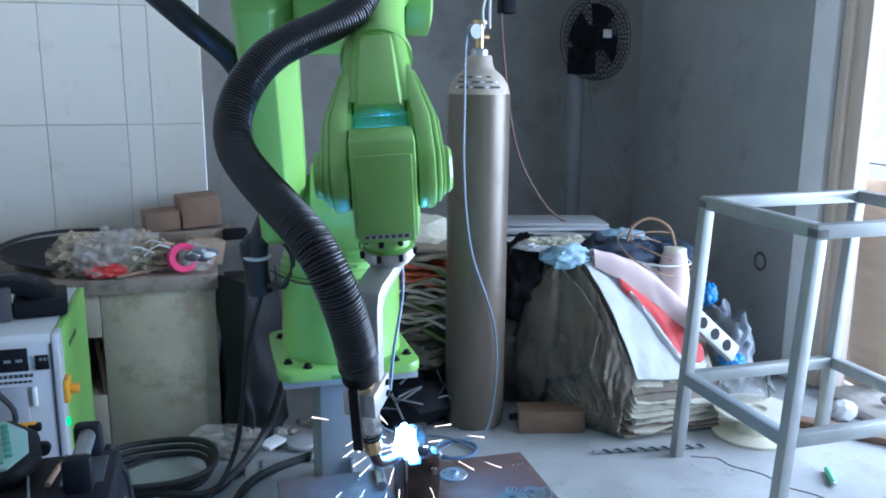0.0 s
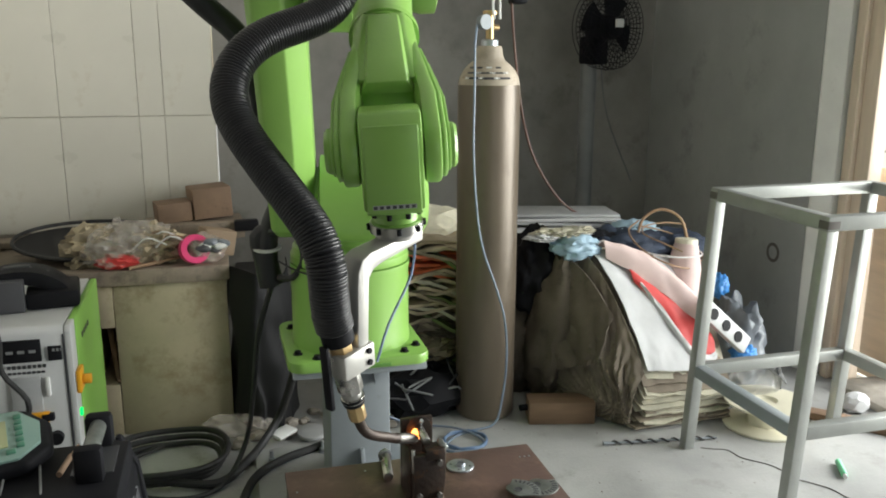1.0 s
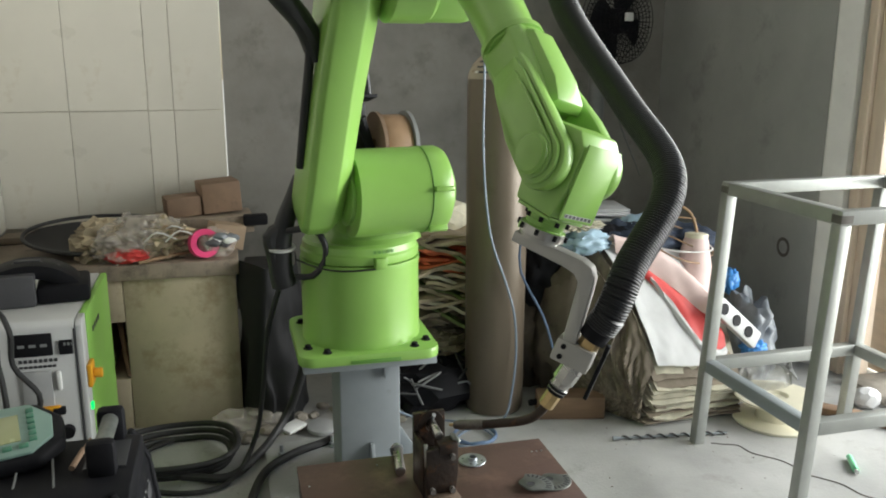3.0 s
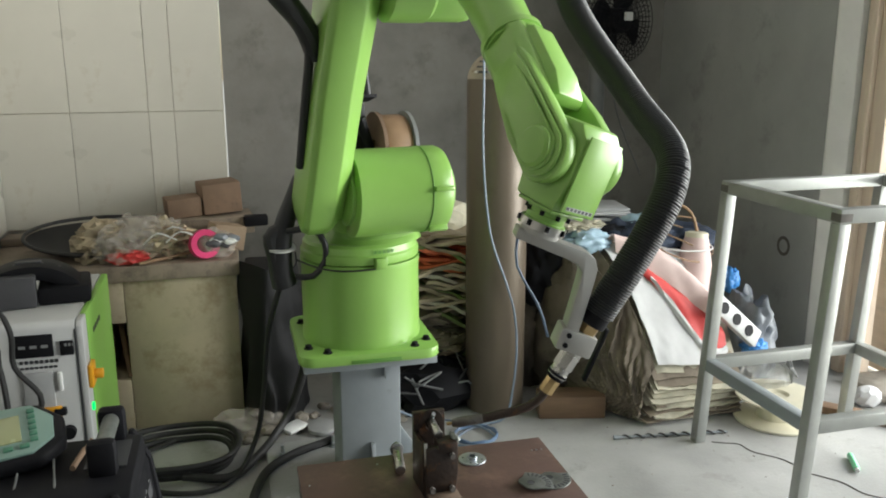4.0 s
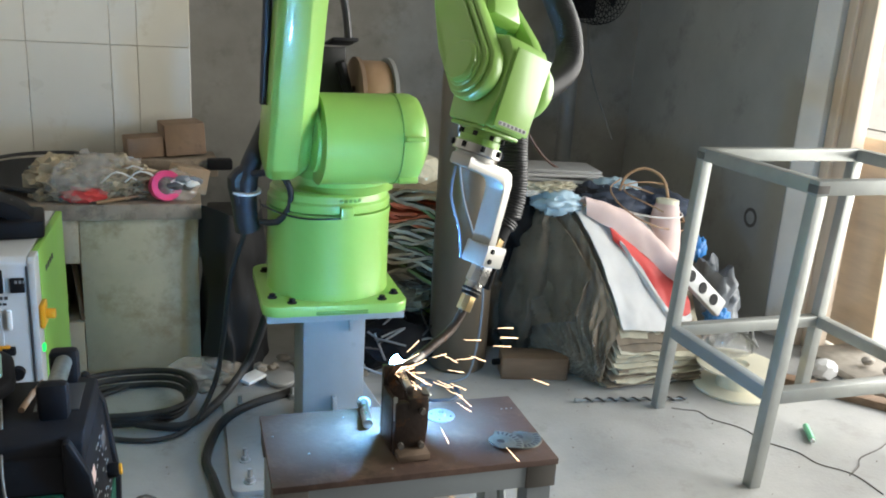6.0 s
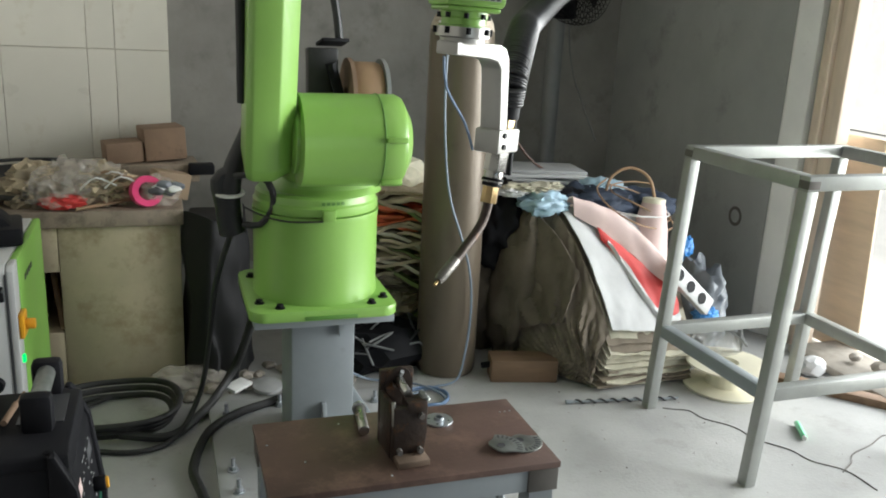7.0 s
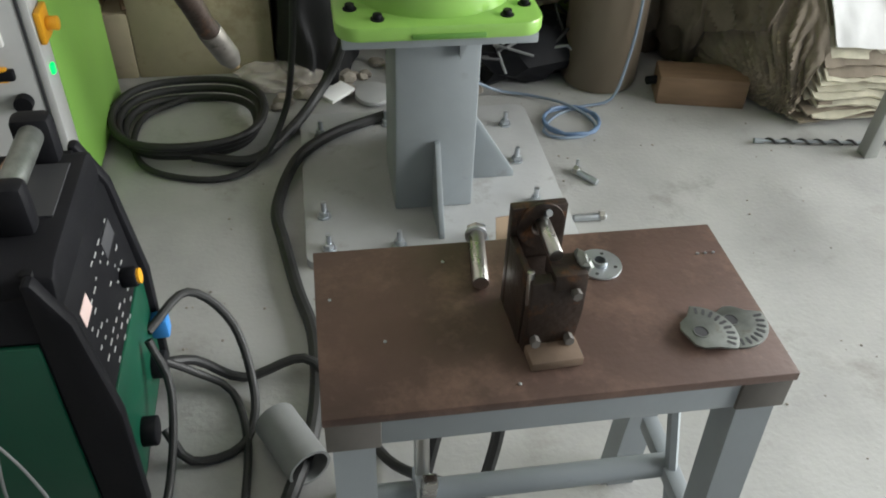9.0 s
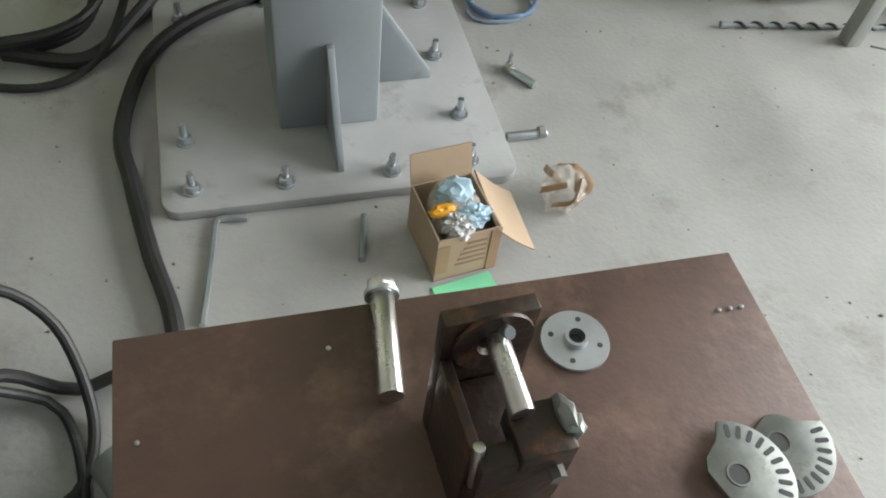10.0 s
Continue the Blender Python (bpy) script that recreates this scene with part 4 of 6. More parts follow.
# ---- control cabinet ----
def control_cabinet():
    c = thing("control_cabinet", "white robot control cabinet with lime green side panel", "control cabinet")
    x0, x1 = -1.19, -0.79
    prof = [(-0.04, 0.02), (-0.04, 0.598), (-0.026, 0.614), (0.47, 0.614), (0.47, 0.02)]
    part("body", prism(prof, x0, x1, "yzx", 0.006), M_WHITE, c)
    part("side_panel", prism([(0.03, 0.02), (0.03, 0.612), (0.47, 0.612), (0.47, 0.02)], x1 + 0.001, x1 + 0.02, "yzx", 0.004), M_CABGREEN, c, "lime green side panel")
    part("edge_strip", prism([(-0.04, 0.02), (-0.04, 0.597), (-0.027, 0.612), (0.029, 0.612), (0.029, 0.02)], x1 + 0.001, x1 + 0.018, "yzx", 0.003), M_WHITE, c)
    part("seam", box(x1 - 0.004, x1, -0.0415, -0.038, 0.03, 0.59), M_INK, c, "dark panel joint")
    for i in range(4):
        part("vent", box(x1 + 0.02, x1 + 0.0215, 0.11 + 0.035 * i, 0.13 + 0.035 * i, 0.53, 0.545), M_INK, c)
    for xa, xb, za, zb in ((-0.945, -0.848, 0.52, 0.582), (-0.832, -0.798, 0.52, 0.56)):
        d = part("display", box(xa, xb, -0.046, -0.038, za, zb, 0.002), M_BPLASTIC, c, "black display window")
        for k in range(3):
            w = (xb - xa) * 0.22
            part("digit_bar", box(xa + 0.012 + 1.3 * w * k, xa + 0.012 + 1.3 * w * k + w * 0.8, -0.0466, -0.0459, za + 0.026, za + 0.034), M_GREYCABLE, d)
    for i in range(8):
        part("label_bar", box(-0.935 + 0.0125 * i, -0.927 + 0.0125 * i, -0.0425, -0.039, 0.502, 0.511), M_INK, c)
        part("label_bar", box(-0.935 + 0.0118 * i, -0.926 + 0.0118 * i, -0.0425, -0.039, 0.487, 0.493), M_INK, c)
    part("hatch", box(-0.932, -0.856, -0.047, -0.038, 0.365, 0.478, 0.003), M_PLATE, c, "grey hatch cover")
    part("front_grip", box(-0.846, -0.833, -0.052, -0.038, 0.42, 0.475, 0.005), M_LABEL, c, "pale oval grip")
    sw = part("rotary_switch", box(x1 + 0.019, x1 + 0.032, -0.035, 0.025, 0.415, 0.48, 0.004), M_YELLOW, c, "yellow rotary mains switch")
    part("knob", cyl((x1 + 0.032, -0.005, 0.447), (x1 + 0.055, -0.005, 0.447), 0.014, n=18, bevel=0.003), M_YELLOW, sw)
    part("power_lamp", box(x1 + 0.018, x1 + 0.026, -0.02, -0.004, 0.344, 0.366, 0.003), M_LED, c, "lit green lamp")
    part("key_switch", box(-0.892, -0.842, -0.056, -0.04, 0.348, 0.378, 0.004), M_YELLOW, c, "yellow interlock")
    part("interlock_grip", box(-0.862, -0.83, -0.058, -0.04, 0.352, 0.374, 0.004), M_BPLASTIC, c, "black interlock grip")
    part("connector", cyl((-0.83, -0.04, 0.3), (-0.83, -0.06, 0.3), 0.018, n=18), M_BPLASTIC, c)
    for x in (x0 + 0.03, x1 - 0.03):
        for y in (0.0, 0.43):
            part("foot", cyl((x, y, 0.0), (x, y, 0.022), 0.02, n=12), M_BPLASTIC, c)
    g = thing("feeder_cradle", "dark grey plastic cradle resting on the cabinet", "cradle", pose(-0.94, 0.2, 0.615, 0, 0, 8))
    arch = [(0.15 * math.cos(a), 0.11 * math.sin(a)) for a in [math.pi * k / 14 for k in range(15)]] + [(-0.11, 0.0), (-0.105, 0.03)] + [(0.1 * math.cos(a), 0.07 * math.sin(a)) for a in [math.pi * (13 - k) / 14 for k in range(12)]] + [(0.11, 0.0)]
    part("arch", prism(arch, -0.06, 0.06, "xzy", 0.004), M_BPLASTIC, g)
    part("tray", box(-0.17, 0.02, -0.1, -0.055, 0.0, 0.09, 0.006), M_INK, g)
    part("tray", box(0.02, 0.16, -0.09, 0.09, 0.0, 0.05, 0.01), M_BPLASTIC, g)
    for i in range(3):
        part("slot", at(box(-0.035, 0.035, -0.012, 0.012, 0, 0.006, 0.003), -0.05 + 0.05 * i, 0.0, 0.108 - 0.012 * abs(i - 1), 0, 18 * (i - 1), 0), M_INK, g)
    for pts in (((-1.19, -0.06, 0.7), (-0.981, -0.1, 0.684), (-0.934, -0.1, 0.614), (-0.936, -0.09, 0.514), (-0.883, -0.09, 0.432), (-0.893, -0.08, 0.365)),
                ((-1.2, -0.1, 0.66), (-0.986, -0.12, 0.608), (-0.967, -0.11, 0.524), (-0.959, -0.11, 0.432), (-0.96, -0.11, 0.369))):
        solo("pendant_cable", sweep(pts, 0.0075, 8), M_CABLE, "black pendant cable hanging over the cabinet front", "cable", group="pendant cables")


# ---- welding machine and pendant ----
def welder():
    w = thing("welding_machine", "green and black welding power source with a steel carrying handle", "welding machine")
    x0, x1, y0, y1, z1 = -1.16, -0.552, -0.83, -0.512, 0.5
    part("body", box(x0, x1 - 0.04, y0 + 0.008, y1 - 0.008, 0.03, z1 - 0.03, 0.01), M_BPLASTIC, w)
    part("cover", prism([(y0, 0.4), (y0 + 0.02, z1 - 0.01), (y0 + 0.045, z1), (y1 - 0.045, z1), (y1 - 0.02, z1 - 0.01), (y1, 0.4)], x0, x1 - 0.03, "yzx", 0.006), M_BPLASTIC, w, "black plastic top cover")
    part("side_panel", box(x0 + 0.02, x1 - 0.066, y0 - 0.004, y0 + 0.006, 0.05, 0.398, 0.004), M_WGREEN, w, "emerald green side panel")
    part("side_panel", box(x0 + 0.02, x1 - 0.066, y1 - 0.006, y1 + 0.004, 0.05, 0.398, 0.004), M_WGREEN, w, "emerald green side panel")
    for i, x in enumerate((-0.8, -0.87, -0.94)):
        part("logo_bar", box(x - 0.025, x + 0.025, y0 - 0.006, y0 - 0.0045, 0.23, 0.25), M_LABEL, w)
        part("logo_bar", box(x - 0.02, x + 0.02, y0 - 0.006, y0 - 0.0045, 0.195, 0.21), M_PLATE, w)
    # bezel round the front, raked back towards the top
    fx = x1 - 0.03
    bezel = [(fx - 0.034, 0.03), (fx + 0.03, 0.03), (fx + 0.035, 0.25), (fx + 0.012, 0.43), (fx - 0.02, z1), (fx - 0.034, z1)]
    part("bezel", prism(bezel, y0 - 0.002, y0 + 0.022, "xzy", 0.008), M_BPLASTIC, w)
    part("bezel", prism(bezel, y1 - 0.022, y1 + 0.002, "xzy", 0.008), M_BPLASTIC, w)
    part("front_panel", prism([(fx - 0.04, 0.04), (fx + 0.02, 0.04), (fx + 0.0245, 0.262), (fx - 0.04, 0.262)], y0 + 0.023, y1 - 0.023, "xzy", 0.003), M_WGREEN, w, "emerald green lower front")
    ctl = part("control_panel", prism([(fx - 0.04, 0.264), (fx + 0.023, 0.264), (fx + 0.006, 0.43), (fx - 0.024, z1 - 0.004), (fx - 0.04, z1 - 0.004)], y0 + 0.023, y1 - 0.023, "xzy", 0.003), M_BPLASTIC, w, "black control panel with dials")
    slope = pose(fx + 0.026, 0, 0.235) @ Matrix.Rotation(radians(-6), 4, "Y")
    rnd = random.Random(2)
    for i in range(64):
        y, z = y0 + 0.05 + 0.026 * (i % 8) + 0.012 * rnd.random(), 0.03 + 0.02 * (i // 8) + 0.01 * rnd.random()
        half = rnd.uniform(0.0025, 0.007)
        if rnd.random() < 0.25:
            continue
        part("panel_mark", at(box(0.0, 0.0012, -half, half, -0.0012, 0.0012), slope @ pose(0, y, z)), M_PLATE, ctl)
    part("display", at(box(-0.002, 0.003, -0.03, 0.03, 0, 0.03), slope @ pose(0, y1 - 0.1, 0.14)), M_INK, ctl)
    part("warning_label", at(box(0, 0.0014, -0.02, 0.02, 0, 0.026), slope @ pose(0, y0 + 0.06, 0.15)), M_PINK, ctl, "pink warning label")
    kn = part("knob", at(cyl((0, 0, 0), (0.024, 0, 0), 0.016, n=18, bevel=0.003), slope @ pose(0, -0.617, 0.08)), M_BPLASTIC, ctl)
    part("knob_cap", at(cyl((0.024, 0, 0), (0.028, 0, 0), 0.012, n=16), slope @ pose(0, -0.617, 0.08)), M_YELLOW, ctl, "yellow knob cap")
    for y in (-0.6, -0.74):
        part("socket", cyl((fx + 0.02, y, 0.1), (fx + 0.045, y, 0.1), 0.024, n=18, bevel=0.003), M_BPLASTIC, w)
    part("gas_port", box(fx + 0.02, fx + 0.05, -0.56, -0.53, 0.12, 0.16, 0.004), M_BLUE, w, "blue plug")
    part("handle", cyl((-0.64, -0.705, 0.548), (-0.64, -0.575, 0.548), 0.017, n=18, bevel=0.003), M_ZINC_DULL, w, "steel grip")
    for y in (-0.72, -0.56):
        part("handle_post", box(-0.668, -0.612, y - 0.018, y + 0.018, z1 - 0.005, 0.572, 0.012), M_BPLASTIC, w)
    part("recess", box(-0.68, -0.6, -0.7, -0.58, z1 + 0.0005, z1 + 0.003), M_INK, w)
    part("base", box(x0 + 0.02, x1 - 0.02, y0 + 0.02, y1 - 0.02, 0.0, 0.032, 0.004), M_BPLASTIC, w)
    p = thing("teach_pendant", "teach pendant with green screen lying on the welder", "teach pendant", pose(-0.88, -0.6, 0.512, 9, -3, 14))
    outline = [(-0.14, -0.07), (-0.1, -0.11), (0.1, -0.11), (0.15, -0.06), (0.155, 0.03), (0.11, 0.1), (-0.1, 0.12), (-0.15, 0.06)]
    part("case", prism(outline, 0, 0.035, "xyz", 0.012, 3), M_BPLASTIC, p)
    part("face", prism([(x * 0.86, y * 0.86) for x, y in outline], 0.034, 0.042, "xyz", 0.003), M_PEND, p, "pale teal keypad face")
    part("screen", box(-0.09, 0.07, -0.05, 0.05, 0.041, 0.0445, 0.001), M_LCD, p, "green monochrome screen")
    for i in range(6):
        part("key", box(-0.085 + 0.03 * i, -0.067 + 0.03 * i, -0.078, -0.064, 0.041, 0.047, 0.002), M_KEYS, p)
        part("key", box(0.085, 0.1, -0.06 + 0.022 * i, -0.046 + 0.022 * i, 0.041, 0.047, 0.002), M_KEYS, p)
    part("stop_button", cyl((-0.085, 0.082, 0.04), (-0.085, 0.082, 0.066), 0.017, 0.02, 18, 0.003), M_REDB, p, "red emergency stop")
    solo("thin_cable", sweep([(-0.75, -0.62, 0.51), (-0.73, -0.72, 0.508), (-0.71, -0.845, 0.45), (-0.7, -0.86, 0.3), (-0.72, -0.87, 0.12), (-0.66, -0.9, 0.004)], 0.0024, 8), M_GREYCABLE, "thin grey cable hanging down the welder side", "cable")
    solo("thin_cable", sweep([(-0.8, -0.7, 0.51), (-0.79, -0.845, 0.46), (-0.74, -0.86, 0.34), (-0.68, -0.87, 0.2), (-0.62, -0.92, 0.05), (-0.58, -0.98, 0.004)], 0.0024, 8), M_GREYCABLE, "thin grey cable hanging down the welder side", "cable")
    solo("screwdriver", merge(cyl((-0.7, -0.7, 0.508), (-0.69, -0.62, 0.508), 0.006, n=10), cyl((-0.69, -0.62, 0.508), (-0.683, -0.57, 0.508), 0.003, n=8)), M_CARD, "small brown-handled screwdriver on the welder", "screwdriver")


def floor_cables():
    coil = thing("cable_coil", "thick dusty black cable coil on the floor", "cable")
    for k in range(3):
        c = [(-0.575 + (0.165 + 0.012 * k) * math.cos(a), 0.3 + (0.15 + 0.012 * k) * math.sin(a), 0.018 + 0.02 * k + 0.006 * math.sin(3 * a)) for a in [math.pi / 10 * j for j in range(21)]]
        part("turn", sweep(c, 0.0102, 10), M_CABLE, coil)
    routes = (
        ("thick black cable running from the coil to the pedestal", 0.014, M_CABLE, [(-0.56, 0.14, 0.03), (-0.42, 0.12, 0.02), (-0.33, 0.24, 0.02), (-0.26, 0.36, 0.04), (-0.2, 0.4, 0.12), (-0.16, 0.3, 0.3), (-0.15, 0.2, 0.44)]),
        ("thin black cable rising from the floor to the robot", 0.008, M_CABLE, [(-0.6, 0.44, 0.016), (-0.7, 0.36, 0.012), (-0.71, 0.22, 0.01), (-0.65, 0.11, 0.01), (-0.5, 0.06, 0.012), (-0.4, 0.12, 0.02), (-0.33, 0.18, 0.12), (-0.3, 0.14, 0.3), (-0.28, 0.08, 0.5), (-0.23, 0.05, 0.68)]),
        ("thick grey-black cable looping past the weld table", 0.0138, M_CABLE, [(-0.05, 0.26, 0.05), (-0.11, 0.264, 0.03), (-0.22, 0.2, 0.032), (-0.31, 0.1, 0.03), (-0.36, -0.07, 0.016), (-0.345, -0.2, 0.016), (-0.32, -0.35, 0.016), (-0.29, -0.5, 0.016), (-0.3, -0.7, 0.016), (-0.36, -0.9, 0.016), (-0.4, -1.2, 0.016)]),
        ("black weld cable from the welder socket", 0.009, M_CABLE, [(-0.56, -0.6, 0.1), (-0.5, -0.56, 0.06), (-0.42, -0.57, 0.014), (-0.31, -0.56, 0.04), (-0.25, -0.63, 0.014), (-0.18, -0.78, 0.014), (-0.1, -0.9, 0.1), (-0.13, -0.97, 0.18)]),
        ("black weld cable looping on the floor", 0.0078, M_CABLE, [(-0.56, -0.58, 0.16), (-0.5, -0.5, 0.17), (-0.43, -0.52, 0.1), (-0.4, -0.62, 0.012), (-0.42, -0.72, 0.012), (-0.5, -0.74, 0.012), (-0.54, -0.7, 0.05)]),
        ("black weld cable looping on the floor", 0.007, M_CABLE, [(-0.56, -0.6, 0.12), (-0.5, -0.58, 0.05), (-0.44, -0.6, 0.012), (-0.41, -0.72, 0.012), (-0.42, -0.9, 0.012), (-0.46, -1.1, 0.012)]),
        ("thin black cable beside the welder front", 0.007, M_CABLE, [(-0.545, -0.64, 0.2), (-0.52, -0.68, 0.12), (-0.53, -0.8, 0.02), (-0.56, -1.0, 0.01)]),
    )
    for lab, r, m, pts in routes:
        solo("floor_cable", sweep(pts, r, 10), m, lab, "cable", group="floor cables")


# ---- pedestal ----
def pedestal():
    p = thing("robot_pedestal", "grey painted steel pedestal bolted to the floor", "pedestal")
    out = []
    for cx, cy, a0 in ((0.27, 0.29, 0), (-0.27, 0.29, 90), (-0.27, -0.25, 180), (0.27, -0.25, 270)):
        out += [(cx + 0.03 * math.cos(radians(a0 + 22.5 * k)), cy + 0.03 * math.sin(radians(a0 + 22.5 * k))) for k in range(5)]
    part("base_plate", prism(out, 0.0, 0.02, "xyz", 0.002), M_PLATE, p, "dusty grey floor plate")
    part("column", box(-0.095, 0.08, -0.115, 0.085, 0.02, 0.452, 0.006), M_GREY_STEEL, p)
    part("top_plate", box(-0.2, 0.175, -0.18, 0.2, 0.452, 0.474, 0.003), M_GREY_STEEL, p)
    part("gusset", prism([(-0.116, 0.02), (-0.116, 0.2), (-0.13, 0.2), (-0.23, 0.034), (-0.23, 0.02)], -0.012, 0.0, "yzx", 0.001), M_GREY_STEEL, p)
    part("gusset", prism([(0.086, 0.02), (0.086, 0.2), (0.1, 0.2), (0.2, 0.034), (0.2, 0.02)], -0.012, 0.0, "yzx", 0.001), M_GREY_STEEL, p)
    part("gusset", prism([(0.081, 0.02), (0.081, 0.2), (0.095, 0.2), (0.2, 0.034), (0.2, 0.02)], -0.012, 0.0, "xzy", 0.001), M_GREY_STEEL, p)
    part("lug", prism([(0.03, 0.44), (0.05, 0.44), (0.034, 0.4)], -0.135, -0.116, "xzy"), M_GREY_STEEL, p)
    bolt = None
    for x, y in ((-0.25, 0.217), (-0.256, -0.121), (-0.25, -0.235), (0.228, 0.217), (0.222, 0.05), (0.23, -0.12), (0.22, -0.235), (-0.1, -0.24), (0.08, -0.24), (-0.08, 0.25), (0.1, 0.25)):
        place = pose(x, y, 0.02, 0, 0, 40 * x * 30)
        if bolt is None:
            bolt = part("anchor_bolt", merge(cyl((0, 0, 0), (0, 0, 0.004), 0.016, n=16), cyl((0, 0, 0.004), (0, 0, 0.016), 0.012, n=6, bevel=0.001), cyl((0, 0, 0.016), (0, 0, 0.04), 0.006, n=10)), M_ZINC, p, place=place)
        else:
            again(bolt, "anchor_bolt", p, place)


# ---- weld table and what lies on it ----
def weld_table():
    t = thing("weld_table", "small weld table with a rusty brown top and grey steel legs", "table")
    x0, x1, y0, y1, z = -0.271, 0.226, -1.096, -0.845, 0.531
    part("tabletop", box(x0, x1, y0, y1, z - 0.012, z, 0.0015), M_RUST, t, "rusty brown steel top plate")
    part("apron", box(x0 + 0.012, x1 - 0.012, y0 + 0.006, y0 + 0.03, z - 0.055, z - 0.0125, 0.002), M_GREY_STEEL, t)
    part("apron", box(x0 + 0.012, x1 - 0.012, y1 - 0.03, y1 - 0.006, z - 0.055, z - 0.0125, 0.002), M_GREY_STEEL, t)
    part("apron", box(x0 + 0.006, x0 + 0.03, y0 + 0.031, y1 - 0.031, z - 0.055, z - 0.0125, 0.002), M_GREY_STEEL, t)
    part("apron", box(x1 - 0.03, x1 - 0.006, y0 + 0.031, y1 - 0.031, z - 0.055, z - 0.0125, 0.002), M_GREY_STEEL, t)
    for x, sx in ((x0 + 0.03, -1), (x1 - 0.03, 1)):
        for y, sy in ((y0 + 0.03, -1), (y1 - 0.03, 1)):
            part("leg", loft([[(x + dx + sx * 0.0, y + dy + sy * k, h) for dx, dy in ((-0.022, -0.022), (0.022, -0.022), (0.022, 0.022), (-0.022, 0.022))] for h, k in ((0.0, 0.03), (z - 0.056, 0.0))]), M_GREY_STEEL, t)
            part("corner_weld", box(x - 0.028, x + 0.028, y - 0.028, y + 0.028, z - 0.0555, z - 0.0128, 0.002), M_CRACK, t, "burnt dark corner")
    part("stretcher", cyl((x0 + 0.03, -0.97, 0.2), (x1 - 0.03, -0.97, 0.2), 0.017, n=18), M_GREY_STEEL, t)
    for x in (x0 + 0.03, x1 - 0.03):
        part("side_bar", box(x - 0.012, x + 0.012, y0 + 0.05, y1 - 0.05, 0.188, 0.212, 0.002), M_GREY_STEEL, t)
    part("brace", sweep([(x1 - 0.03, y1 - 0.04, 0.44), (x1 - 0.03, y0 + 0.05, 0.06)], 0.009, 6, 0.1, False), M_GREY_STEEL, t)
    for x, y in ((0.19, -0.9), (0.2, -0.9), (0.21, -0.9), (-0.255, -0.93), (-0.12, -0.88), (-0.2, -1.0), (-0.07, -1.075)):
        part("spatter", at(lump(0.0022, (1, 1, 0.6), 0.2, 3, 1, x), x, y, z + 0.001), M_ZINC, t)
    gc = thing("earth_clamp", "silver earth clamp gripping the table stretcher", "clamp", pose(-0.15, -0.99, 0.2))
    part("jaw", box(-0.012, 0.012, -0.02, 0.045, 0.0, 0.03, 0.004), M_ZINC, gc)
    part("arm", at(box(-0.01, 0.01, -0.008, 0.008, 0.0, 0.1, 0.003), 0, -0.01, 0.01, 14, 0, 0), M_STEEL, gc)
    part("arm", at(box(-0.01, 0.01, -0.008, 0.008, 0.0, 0.09, 0.003), 0, 0.03, 0.01, -10, 0, 0), M_STEEL, gc)
    part("cable", sweep([(0, 0.03, 0.0), (0.03, 0.06, 0.12), (0.07, 0.1, 0.18), (0.12, 0.1, 0.05), (0.1, 0.1, -0.18)], 0.01, 8), M_CABLE, gc)


